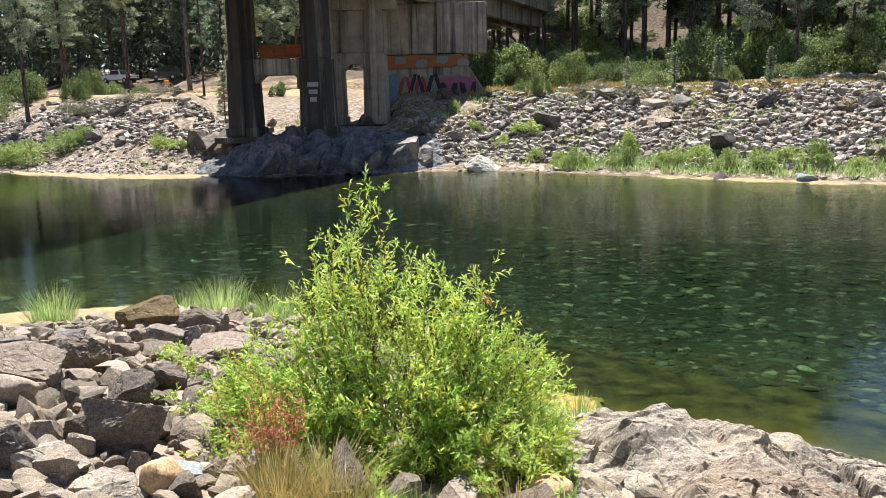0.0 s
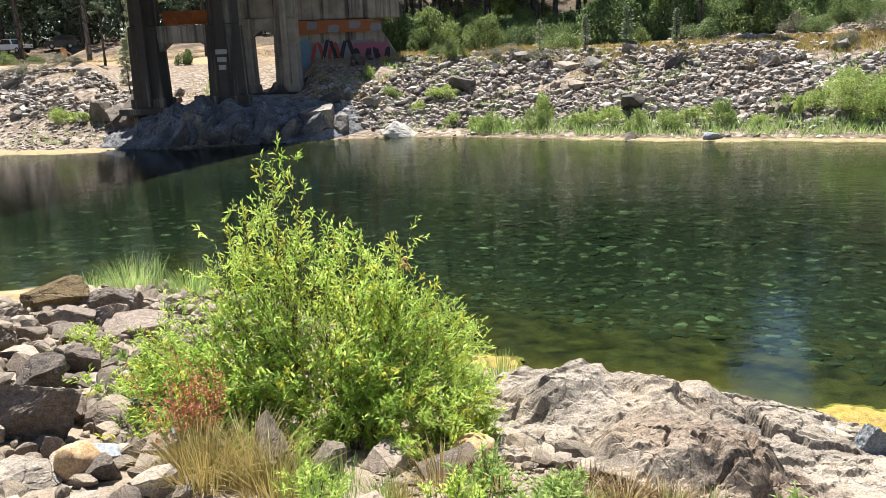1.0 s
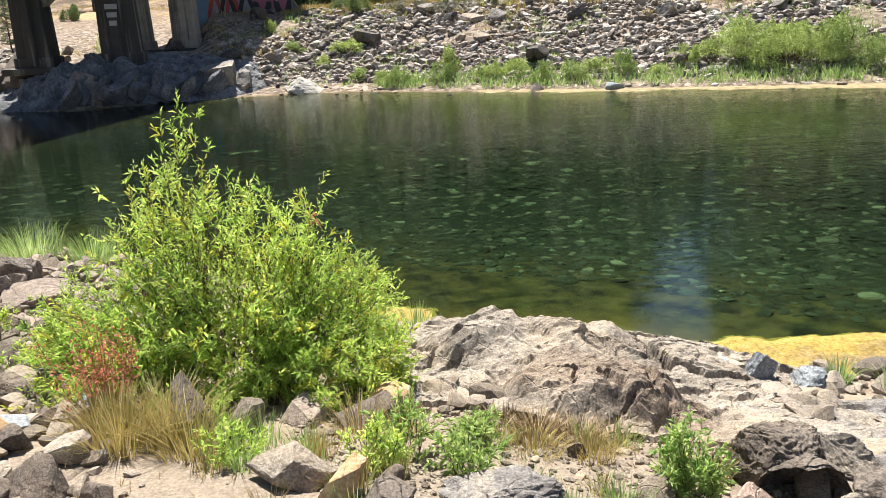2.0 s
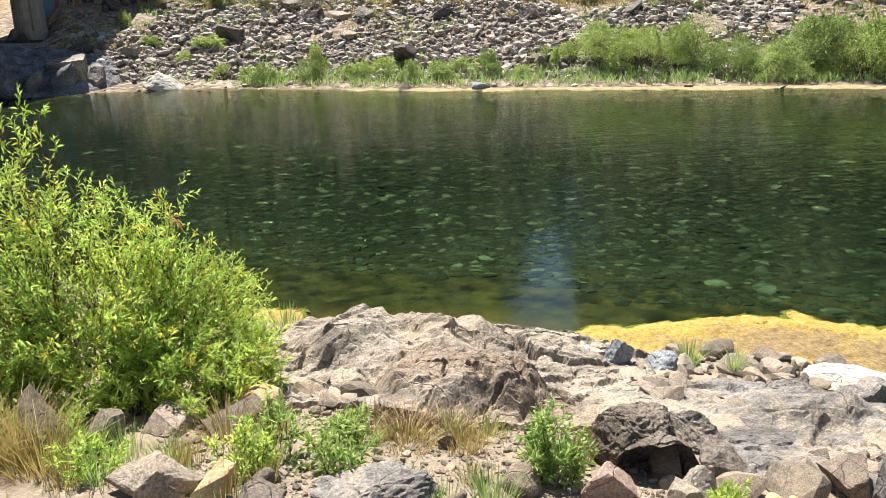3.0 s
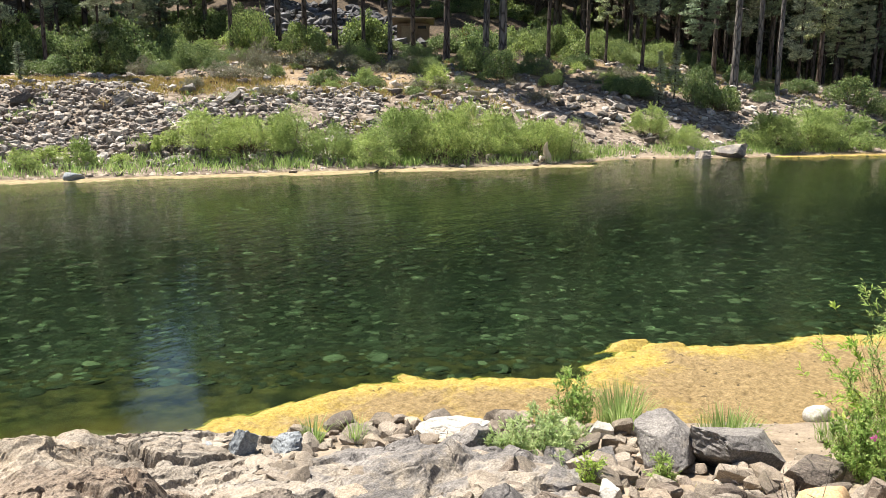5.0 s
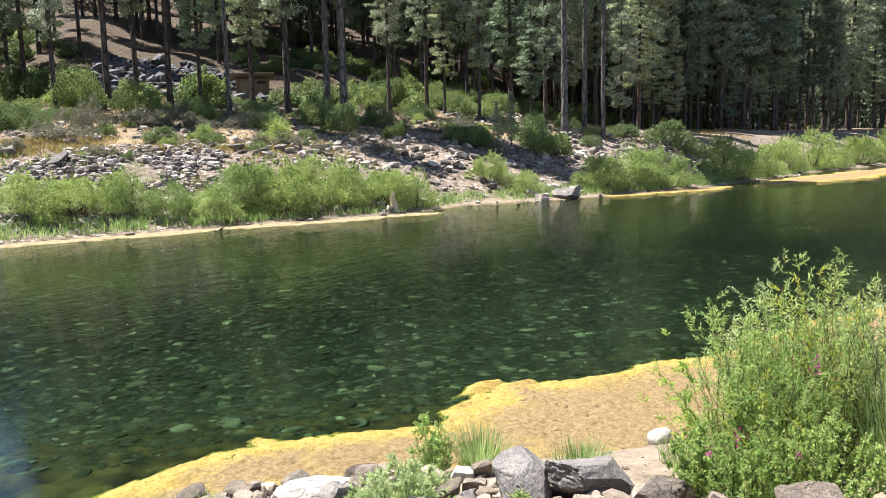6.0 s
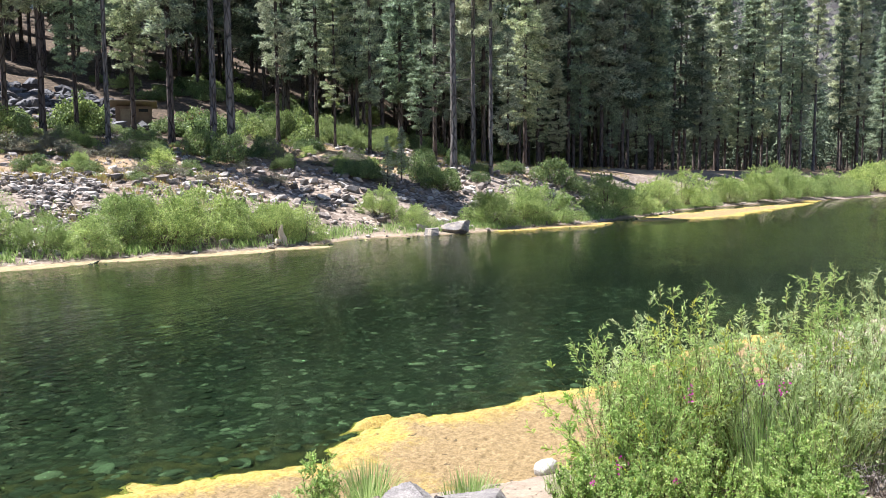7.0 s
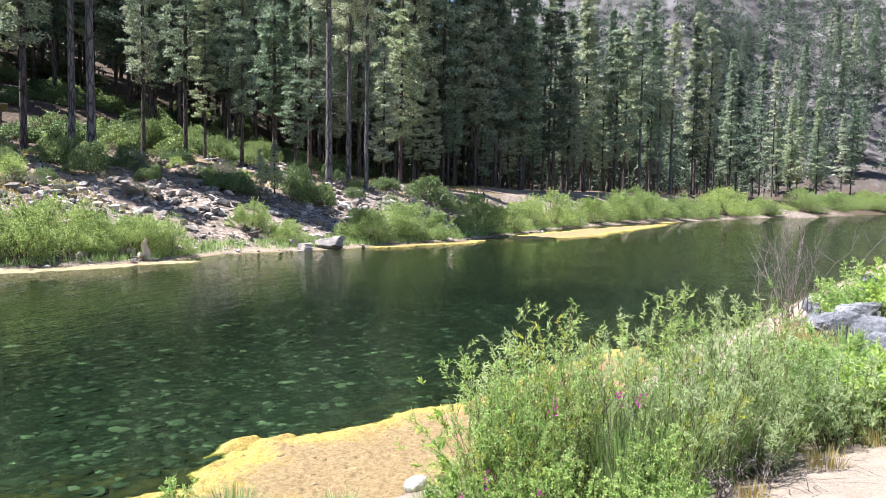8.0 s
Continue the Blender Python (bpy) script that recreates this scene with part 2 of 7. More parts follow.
def leaf_material(name, *tones, glow=0.45, shine=0.35, own=0.0):
    """Leaves that let light through; every leaf has its own tone."""
    m = Mat(name)
    col = m.ramp(m.island(), *[(i / max(1, len(tones) - 1), c) for i, c in enumerate(tones)])
    col = m.mix(0.35, col, m.ramp(m.noise(1.4, 3, 0.6, m.spot()), (0.3, tuple(0.72 * c for c in tones[0])), (0.7, tones[-1])))
    col = m.mix(own, col, m.ramp(m.each(), (0.0, (0.30, 0.34, 0.33)), (0.5, (0.5, 0.5, 0.5)), (1.0, (0.72, 0.68, 0.58))), "OVERLAY")
    p = m.add("ShaderNodeBsdfPrincipled")
    m.put(p.inputs["Base Color"], col)
    p.inputs["Roughness"].default_value, p.inputs["Specular IOR Level"].default_value = 0.5, shine
    tr = m.add("ShaderNodeBsdfTranslucent")
    m.link(col, tr.inputs[0])
    mx = m.add("ShaderNodeMixShader")
    mx.inputs[0].default_value = glow
    m.link(p.outputs[0], mx.inputs[1]), m.link(tr.outputs[0], mx.inputs[2]), m.link(mx.outputs[0], m.out.inputs[0])
    return m.m


WILLOW = leaf_material("willow_leaf", (0.19, 0.35, 0.055), (0.35, 0.56, 0.095), (0.51, 0.69, 0.145), (0.72, 0.76, 0.23), glow=0.66)
WILLOW_FAR = leaf_material("riverside_willow_leaf", (0.055, 0.10, 0.022), (0.22, 0.34, 0.085), (0.40, 0.53, 0.16), (0.60, 0.66, 0.25), glow=0.45, own=0.45)
OAK = leaf_material("oak_leaf", (0.025, 0.045, 0.016), (0.085, 0.14, 0.045), (0.20, 0.29, 0.095), (0.40, 0.49, 0.19), glow=0.3, own=0.8)
BRUSH = leaf_material("brush_leaf", (0.13, 0.14, 0.09), (0.19, 0.20, 0.13), (0.25, 0.25, 0.17), (0.28, 0.25, 0.16), glow=0.25)
PINE = leaf_material("pine_needle", (0.04, 0.055, 0.04), (0.23, 0.285, 0.185), (0.53, 0.60, 0.40), (0.80, 0.84, 0.62), glow=0.22, shine=0.12, own=0.8)
FIR = leaf_material("fir_needle", (0.025, 0.042, 0.03), (0.16, 0.22, 0.135), (0.42, 0.52, 0.32), (0.70, 0.77, 0.54), glow=0.22, shine=0.12, own=0.8)
# darker copy of FIR: shade inside the woods, put into the needle colour
SHADEFIR = leaf_material("painted_shade_fir_needle", (0.012, 0.022, 0.016), (0.05, 0.078, 0.05), (0.13, 0.175, 0.11), (0.27, 0.32, 0.21), glow=0.08, shine=0.05)
GRASS = leaf_material("green_grass", (0.10, 0.20, 0.04), (0.22, 0.36, 0.085), (0.35, 0.49, 0.15), (0.52, 0.58, 0.26), glow=0.5)
BROWNGRASS = leaf_material("dead_brown_grass", (0.10, 0.06, 0.025), (0.19, 0.12, 0.05), (0.30, 0.20, 0.085), (0.38, 0.28, 0.13), glow=0.3)
STRAW = leaf_material("dry_grass", (0.28, 0.18, 0.06), (0.42, 0.30, 0.11), (0.52, 0.40, 0.17), (0.33, 0.33, 0.10), glow=0.35)
HERB = leaf_material("herb_leaf", (0.14, 0.28, 0.06), (0.28, 0.46, 0.11), (0.41, 0.57, 0.16), (0.62, 0.68, 0.27), glow=0.6)
SAGE = leaf_material("silver_green_leaf", (0.27, 0.38, 0.15), (0.43, 0.56, 0.24), (0.58, 0.69, 0.36), (0.68, 0.73, 0.38), glow=0.62)
RED = leaf_material("scarlet_petal", (0.42, 0.08, 0.06), (0.60, 0.15, 0.11), (0.70, 0.28, 0.20), (0.50, 0.26, 0.14))
MAGENTA = leaf_material("magenta_petal", (0.42, 0.02, 0.22), (0.55, 0.05, 0.32), (0.6, 0.10, 0.40))
THICKET = leaf_material("thicket_leaf", (0.22, 0.37, 0.09), (0.36, 0.54, 0.14), (0.50, 0.66, 0.21), (0.68, 0.72, 0.31), glow=0.64)
YELLOWLEAF = leaf_material("yellowing_leaf", (0.42, 0.46, 0.06), (0.58, 0.58, 0.09), (0.68, 0.64, 0.14), (0.46, 0.52, 0.08), glow=0.6)


def bark_material(name, a, b, scale=6.0):
    m = Mat(name)
    v = m.place((1, 1, 0.22))
    n = m.noise(scale, 7, 0.7, v, 0.3)
    plates = m.voronoi(scale * 0.9, v, "DISTANCE_TO_EDGE")
    col = m.mix(m.ramp(plates, (0.0, 0.0), (0.12, 1.0)), tuple(0.4 * c for c in a), m.ramp(n, (0.3, a), (0.7, b)))
    return m.surface(col, 0.95, m.bump(m.calc("ADD", n, m.ramp(plates, (0.0, 0.0), (0.15, 1.0))), 0.9, 0.05), gloss=0.2)


BARK = bark_material("pine_bark", (0.065, 0.05, 0.042), (0.17, 0.14, 0.12), 4.0)
GREYBARK = bark_material("grey_bark", (0.11, 0.098, 0.088), (0.26, 0.235, 0.21), 5.0)
PALETWIG = bark_material("bleached_twig", (0.26, 0.215, 0.18), (0.46, 0.40, 0.35), 30.0)
STEM = bark_material("green_stem", (0.20, 0.20, 0.07), (0.36, 0.33, 0.15), 30.0)
TWIG = bark_material("twig_bark", (0.16, 0.11, 0.07), (0.33, 0.24, 0.16), 30.0)


def algae_material():
    """Sun-bleached algae mat: bright yellow crust at its rim, tan and brown inside, with fine wrinkles."""
    m = Mat("algae_mat")
    p = m.spot()
    rim = m.add("ShaderNodeAttribute", attribute_name="rim").outputs["Fac"]
    n1, n2 = m.noise(1.1, 7, 0.65, p), m.noise(14, 8, 0.75, p)
    yellow = m.ramp(n2, (0.3, (0.20, 0.13, 0.025)), (0.5, (0.38, 0.27, 0.055)), (0.75, (0.50, 0.40, 0.15)))
    brown = m.ramp(n2, (0.3, (0.105, 0.068, 0.024)), (0.52, (0.26, 0.18, 0.08)), (0.75, (0.38, 0.285, 0.15)))
    k = m.ramp(m.calc("ADD", rim, m.calc("ADD", m.calc("MULTIPLY_ADD", n1, 2.4, -1.3), m.calc("MULTIPLY_ADD", m.noise(5, 6, 0.7, p, 0.8), 1.6, -0.8))), (0.15, 0.0), (0.8, 1.0))
    col = m.mix(k, brown, yellow)
    col = m.mix(m.ramp(m.noise(6.5, 4, 0.6, p), (0.66, 0.0), (0.69, 0.85)), col, (0.05, 0.035, 0.015))
    col = m.mix(m.ramp(m.noise(0.55, 5, 0.6, p, 0.5), (0.5, 0.0), (0.66, 0.55)), col, m.ramp(n2, (0.3, (0.15, 0.095, 0.035)), (0.7, (0.29, 0.20, 0.09))))
    col = m.mix(0.45, col, m.ramp(m.noise(38, 5, 0.75, p), (0.35, 0.2), (0.65, 0.85)), "OVERLAY")
    return m.surface(col, 0.8, m.bump(m.calc("ADD", n2, m.noise(45, 5, 0.7, p)), 0.9, 0.03), gloss=0.3)


ALGAE = algae_material()



def plain_material(name, a, b, scale=4.0, rough=0.7, metal=0.0, relief=0.01, gloss=0.4):
    m = Mat(name)
    p = m.spot()
    n = m.noise(scale, 7, 0.65, p)
    return m.surface(m.ramp(n, (0.3, a), (0.7, b)), rough, m.bump(m.noise(scale * 6, 5, 0.7, p), 0.5, relief), metal, gloss)


def concrete_material(name="old_concrete", stained=0.50):
    """Old board-marked concrete with dark water streaks running down."""
    m = Mat(name)
    p = m.spot()
    n = m.noise(0.9, 7, 0.65, p)
    streak = m.add("ShaderNodeMapping")
    streak.inputs["Scale"].default_value = (0.9, 0.9, 0.035)
    m.link(p, streak.inputs["Vector"])
    s = m.noise(1.6, 6, 0.7, streak.outputs[0])
    col = m.ramp(n, (0.3, (0.20, 0.178, 0.145)), (0.52, (0.31, 0.275, 0.225)), (0.72, (0.42, 0.375, 0.31)))
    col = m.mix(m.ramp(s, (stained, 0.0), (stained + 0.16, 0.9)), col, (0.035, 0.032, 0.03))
    boards = m.calc("FRACT", m.calc("MULTIPLY", m.axis(p, 2), 4.0))
    return m.surface(col, 0.9, m.bump(m.calc("ADD", m.noise(18, 6, 0.7, p), m.ramp(boards, (0.0, 0.0), (0.07, 0.6))), 0.5, 0.02), gloss=0.25)


BLEACHED = plain_material("bleached_algae", (0.15, 0.11, 0.05), (0.34, 0.27, 0.145), 3.5, 0.9, relief=0.02)
CONCRETE = concrete_material()
# same concrete with the dark streaks spread over most of it
DARK_STREAKED = concrete_material("dark_streaked_concrete", 0.30)
RUST = plain_material("rusted_steel", (0.22, 0.07, 0.025), (0.48, 0.17, 0.05), 3.0, 0.85)


# ---- geometry helpers
def part(name, data, parent=None, label=""):
    ob = new(name, data)
    if parent is not None:
        ob.parent = parent
    return tagged(ob, label) if label else ob


def sheet(name, verts, faces, material, smooth=False):
    """A mesh from vertex rows and faces that all have the same number of corners."""
    verts, faces = np.asarray(verts, np.float32).reshape(-1, 3), np.asarray(faces, np.int32)
    me, k = bpy.data.meshes.new(name), faces.shape[1]
    me.vertices.add(len(verts)), me.loops.add(faces.size), me.polygons.add(len(faces))
    me.vertices.foreach_set("co", verts.ravel())
    me.loops.foreach_set("vertex_index", faces.ravel())
    me.polygons.foreach_set("loop_start", np.arange(0, faces.size, k, dtype=np.int32))
    me.polygons.foreach_set("loop_total", np.full(len(faces), k, np.int32))
    me.polygons.foreach_set("use_smooth", np.full(len(faces), smooth))
    me.update(calc_edges=True), me.validate()
    me.materials.append(material)
    return me


def hashed(ix, iy, iz):
    h = (ix.astype(np.int64) * 374761393 + iy.astype(np.int64) * 668265263 + iz.astype(np.int64) * 1274126177) & 0xFFFFFFFF
    h = ((h ^ (h >> 13)) * 1274126177) & 0xFFFFFFFF
    return ((h ^ (h >> 16)) & 0xFFFF) / 65535.0


def vnoise(p):
    """Smooth noise from -1 to 1 at the rows of p."""
    i = np.floor(p).astype(np.int64)
    f = p - i
    f = f * f * (3 - 2 * f)
    out = 0
    for dx in (0, 1):
        for dy in (0, 1):
            for dz in (0, 1):
                w = (f[:, 0] if dx else 1 - f[:, 0]) * (f[:, 1] if dy else 1 - f[:, 1]) * (f[:, 2] if dz else 1 - f[:, 2])
                out = out + w * hashed(i[:, 0] + dx, i[:, 1] + dy, i[:, 2] + dz)
    return 2 * out - 1


def fbm(p, octaves=4, ridged=False):
    p = np.asarray(p, float)
    out, a = np.zeros(len(p)), 0.5
    for k in range(octaves):
        n = vnoise(p + 17.3 * k)
        out += a * (1 - 2 * np.abs(n) if ridged else n)
        p, a = p * 2.03, a * 0.5
    return out


def cells(x, y, seed):
    """Broken plates: for each place the cell's three random numbers, the offset from its middle and the gap to the next cell."""
    ix, iy = np.floor(x).astype(np.int64), np.floor(y).astype(np.int64)
    d1, d2 = np.full(x.shape, 9.0), np.full(x.shape, 9.0)
    best = [np.zeros(x.shape) for _ in range(5)]
    for a in (-1, 0, 1):
        for b in (-1, 0, 1):
            jx, jy = ix + a, iy + b
            k = np.full_like(jx, int(seed))
            cx, cy = jx + hashed(jx, jy, k), jy + hashed(jx, jy, k + 7)
            d = np.hypot(x - cx, y - cy)
            near = d < d1
            d2 = np.where(near, d1, np.minimum(d2, d))
            d1 = np.where(near, d, d1)
            for slot, v in zip(best, (hashed(jx, jy, k + 13), hashed(jx, jy, k + 29), hashed(jx, jy, k + 41), x - cx, y - cy)):
                slot[:] = np.where(near, v, slot)
    return (*best, d2 - d1)


def broken(x, y, size, seed):
    """Faceted height from -1 to 1 and a gap mask, for plates of about that size."""
    h, a, b, dx, dy, gap = cells(x / size, y / size, seed)
    return (2 * h - 1) * 0.6 + 1.4 * ((a - 0.5) * dx + (b - 0.5) * dy), gap


def flat3(x, y, s, o=0.0):
    return np.stack([x * s + o, y * s - o, np.full_like(x, o * 3.1 + 0.37)], -1)


BALLS = {}


def ball(level):
    if level not in BALLS:
        bm = bmesh.new()
        bmesh.ops.create_icosphere(bm, subdivisions=level, radius=1)
        bm.verts.ensure_lookup_table()
        BALLS[level] = (np.array([v.co for v in bm.verts]), np.array([[v.index for v in f.verts] for f in bm.faces]))
        bm.free()
    return BALLS[level]


def stone_shape(rng, level, cuts=12, rough=0.06, blunt=0.0):
    """A broken stone about 2 across: a ball cut by planes, then weathered."""
    v, f = ball(level)
    v = v.copy()
    for k in range(cuts + 4):
        n = rng.normal(size=3)
        d = rng.uniform(0.40, 0.74)
        if k < 6 and blunt < 0.3:
            n, d = n * 0.34 + np.eye(3)[k // 2] * (1 - 2 * (k % 2)), rng.uniform(0.46, 0.74)
        n /= np.linalg.norm(n)
        s = v @ n
        over = s > d
        v[over] -= ((s[over] - d) * (1 - blunt))[:, None] * n
    o = rng.uniform(0, 90)
    r = np.linalg.norm(v, axis=1, keepdims=True)
    grain = fbm(v * 1.9 + o, 3) + 0.45 * fbm(v * 5 + o, 4, True)
    if level > 3:
        grain = grain + 0.5 * fbm(v * 13 + o, 3, True)
    v = v * (1 + rough * grain[:, None])
    return v / np.abs(v).max(0), f


def joined(pieces):
    vs, fs, k = [], [], 0
    for v, f in pieces:
        vs.append(v), fs.append(f + k)
        k += len(v)
    return np.concatenate(vs), np.concatenate(fs)


def unit(v):
    return v / np.maximum(np.linalg.norm(v, axis=-1, keepdims=True), 1e-9)


def blades(p, d, length, width, rng, full=True, droop=0.15):
    """Leaves at the points p that point along d: folded along the midrib (full), plain lozenges, or needles (full = None)."""
    n = len(p)
    d = unit(d)
    side = unit(np.cross(d, rng.normal(size=(n, 3))))
    up = np.cross(side, d)
    L, W = np.broadcast_to(length, n)[:, None], np.broadcast_to(width, n)[:, None]
    tip = p + d * L - np.array([0, 0, 1]) * L * droop
    mid = p + d * L * 0.45
    if full is None:
        v = np.stack([p + side * W, p - side * W, tip], 1)
        f = np.array([[0, 1, 2]])
    elif full:
        v = np.stack([p, mid + side * W + up * W * 0.5, mid - side * W + up * W * 0.5, mid, tip], 1)
        f = np.array([[0, 3, 1], [1, 3, 4], [0, 2, 3], [3, 2, 4]])
    else:
        v = np.stack([p, mid + side * W, tip, mid - side * W], 1)
        f = np.array([[0, 1, 2, 3]])
    k = v.shape[1]
    return v.reshape(-1, 3), (f[None] + (np.arange(n) * k)[:, None, None]).reshape(-1, f.shape[1])


def tubes(lines, radii, sides=5):
    """Tapered tubes along lines of points."""
    vs, fs, k = [], [], 0
    ang = np.linspace(0, 2 * np.pi, sides, endpoint=False)
    for line, r in zip(lines, radii):
        line = np.asarray(line, float)
        t = unit(np.gradient(line, axis=0))
        a = unit(np.cross(t, np.where(np.abs(t[:, 2:]) > 0.9, [[1.0, 0, 0]], [[0, 0, 1.0]])))
        b = np.cross(t, a)
        r = np.broadcast_to(r, len(line))[:, None, None]
        ring = line[:, None] + r * (np.cos(ang)[None, :, None] * a[:, None] + np.sin(ang)[None, :, None] * b[:, None])
        m = len(line)
        vs.append(ring.reshape(-1, 3))
        i, j = np.meshgrid(np.arange(m - 1), np.arange(sides), indexing="ij")
        i, j = i.ravel(), j.ravel()
        jn = (j + 1) % sides
        fs.append(np.stack([i * sides + j, i * sides + jn, (i + 1) * sides + jn, (i + 1) * sides + j], -1) + k)
        k += m * sides
    return np.concatenate(vs), np.concatenate(fs)


def arcs(a, b, n=6, sag=0.0):
    """Bent lines from the rows of a to those of b; sag lifts the middle."""
    t = np.linspace(0, 1, n)[None, :, None]
    line = a[:, None] * (1 - t) + b[:, None] * t
    line[:, :, 2] += (sag * 4 * t * (1 - t))[:, :, 0]
    return line


# ---- the lie of the land: two shores, in metres from the first standpoint
FAR_SHORE = np.array([(-300, 150), (-60, 60), (-21.5, 40.9), (-16, 38.4), (-11.2, 37.7), (-7.8, 35.8), (-2.2, 37.4), (1.8, 37.2), (4.4, 36.1), (7.7, 33.6), (11.7, 31.2), (16, 28.8),
                      (25.6, 23.9), (32.5, 19.8), (38.5, 19.3), (43.5, 15.4), (54.5, 10.0), (62, 8.2), (71, 6.2), (79, 5.0), (90, 1.5), (104, -4.5), (121, -12.5), (150, -27), (201, -53), (268, -89), (415, -168), (900, -400)], float)
NEAR_SHORE = np.array([(-300, 100), (-60, 34), (-20, 17), (-9, 12.6), (-6.6, 11.2), (-5.2, 11.6), (-3.6, 12.6), (-1.8, 11.3), (0.2, 9.3), (1.3, 8.0), (3.4, 7.0), (4.4, 5.9), (5.6, 4.9),
                       (7.0, 3.4), (8.2, 2.0), (10.2, 0.4), (13.5, -0.6), (18.5, -2.2), (22, -4.4), (27, -6.5), (60, -22), (150, -66), (415, -200), (900, -430)], float)


def off_shore(x, y, line):
    """Signed distance to a shore line: plus on its left."""
    best, sign = np.full(x.shape, 1e9), np.ones(x.shape)
    for (ax, ay), (bx, by) in zip(line[:-1], line[1:]):
        dx, dy = bx - ax, by - ay
        t = np.clip(((x - ax) * dx + (y - ay) * dy) / (dx * dx + dy * dy), 0, 1)
        d = np.hypot(x - ax - t * dx, y - ay - t * dy)
        s = np.sign(dx * (y - ay) - dy * (x - ax))
        near = d < best - 1e-9
        best, sign = np.where(near, d, best), np.where(near, s, sign)
    return best * sign


def smooth(v, a, b):
    t = np.clip((v - a) / (b - a), 0, 1)
    return t * t * (3 - 2 * t)


def land(x, y):
    """Height of the ground, with the river bed below zero."""
    x, y = np.asarray(x, float), np.asarray(y, float)
    df, dn = off_shore(x, y, FAR_SHORE), -off_shore(x, y, NEAR_SHORE)
    wobble = fbm(flat3(x, y, 0.12), 3)
    far = np.interp(df, [0, 0.8, 2.0, 4.5, 10, 15, 30], [0.0, 0.12, 0.35, 1.3, 3.5, 4.15, 4.5])
    bear = np.degrees(np.arctan2(x, np.maximum(y, -0.2 * np.abs(x)) + 1e-6))
    far += np.interp(df, [11, 25, 40], [0, 2.0, 4.4]) * smooth(bear, 30, 38) * (1 - smooth(bear, 62, 80))
    under_bridge = smooth(bear, -18, -15) * (1 - smooth(bear, -4.4, -2.4))
    far = far * (1 - under_bridge) + np.minimum(far, 1.9 + 0.16 * np.maximum(df - 11, 0)) * under_bridge
    steep = 0.115 + 0.305 * smooth(bear, -6, 10) - 0.2 * smooth(bear, 92, 104)
    start = 34 + 24 * smooth(bear, 62, 84)
    rise = np.maximum(df - start, 0)
    far += steep * rise * rise / (rise + 10) * (1 / (1 + rise / 260))
    far += 0.34 * smooth(bear, 88, 97) * np.maximum(df - 70, 0)
    far += smooth(df, 1, 6) * (0.35 * wobble + 0.12 * fbm(flat3(x, y, 0.6, 4), 3)) + smooth(df, 30, 60) * 2.0 * wobble
    far += 0.72 * smooth(bear, 74, 90) * np.maximum(np.hypot(x, y) - 330, 0)
    near = np.interp(dn, [0, 0.4, 1.2, 2.6, 4, 5, 7, 30, 80], [0.0, 0.13, 0.30, 0.58, 1.0, 1.3, 1.68, 2.2, 9])
    near += smooth(dn, 0.2, 1.5) * (0.06 * fbm(flat3(x, y, 0.9, 2), 3) + 0.03 * fbm(flat3(x, y, 3.3, 5), 2))
    near += 0.2 * np.maximum(dn - 60, 0)
    away = np.minimum(-df, -dn)
    shelf = -np.interp(-df, [0, 3, 7, 12, 18], [0.0, 0.15, 0.42, 1.0, 2.0])
    bed = np.maximum(-np.interp(-dn, [0, 1.0, 2.2, 3.2, 5, 9], [0.0, 0.2, 0.42, 0.75, 1.6, 2.1]), shelf) + 0.15 * wobble * smooth(away, 0.5, 3)
    end = 0.72 * np.maximum(np.hypot(x, y) - 350, 0) * (x > 0)
    return np.where(df > 0, far, np.where(dn > 0, near, bed + end))


def steps(*runs):
    """Grid lines: runs of (from, to, step)."""
    return np.unique(np.concatenate([np.arange(a, b, s) for a, b, s in runs] + [[runs[-1][1]]]).round(4))


gx = steps((-700, -120, 40), (-120, -40, 4), (-40, -9, 0.8), (-9, 12, 0.14), (12, 60, 0.7), (60, 160, 2.5), (160, 900, 30))
gy = steps((-500, -100, 40), (-100, -8, 4), (-8, -3, 0.5), (-3, 13, 0.14), (13, 62, 0.7), (62, 180, 3), (180, 900, 30))
GX, GY = np.meshgrid(gx, gy, indexing="ij")
GZ = land(GX.ravel(), GY.ravel())
ii, jj = np.meshgrid(np.arange(len(gx) - 1), np.arange(len(gy) - 1), indexing="ij")
ii, jj = ii.ravel(), jj.ravel()
my = len(gy)
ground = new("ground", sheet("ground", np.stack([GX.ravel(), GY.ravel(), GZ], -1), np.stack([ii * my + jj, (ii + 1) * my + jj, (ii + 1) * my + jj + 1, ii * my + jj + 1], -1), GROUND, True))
tagged(ground, "sandy gravel banks and soil with a silty river bed", "ground", kind="structure")

water = new("water", sheet("water", [(-500, -420, 0), (700, -420, 0), (700, 330, 0), (-500, 330, 0)], [(0, 1, 2, 3)], WATER))
water.visible_shadow = False
tagged(water, "clear green river water with small ripples", "water", kind="structure")


def on_ground(x, y):
    return float(land(np.array([x]), np.array([y]))[0])


def polar(b, d):
    return d * math.sin(radians(b)), d * math.cos(radians(b))


# ---- rocks of the near bank
rng = np.random.default_rng(7)
STONES = [sheet("rock", *stone_shape(np.random.default_rng(100 + k), 4, 9 + k, 0.07), STONE) for k in range(9)]
PEBBLES = [sheet("rock", *stone_shape(np.random.default_rng(200 + k), 3, 6, 0.05, 0.4), STONE, True) for k in range(5)]


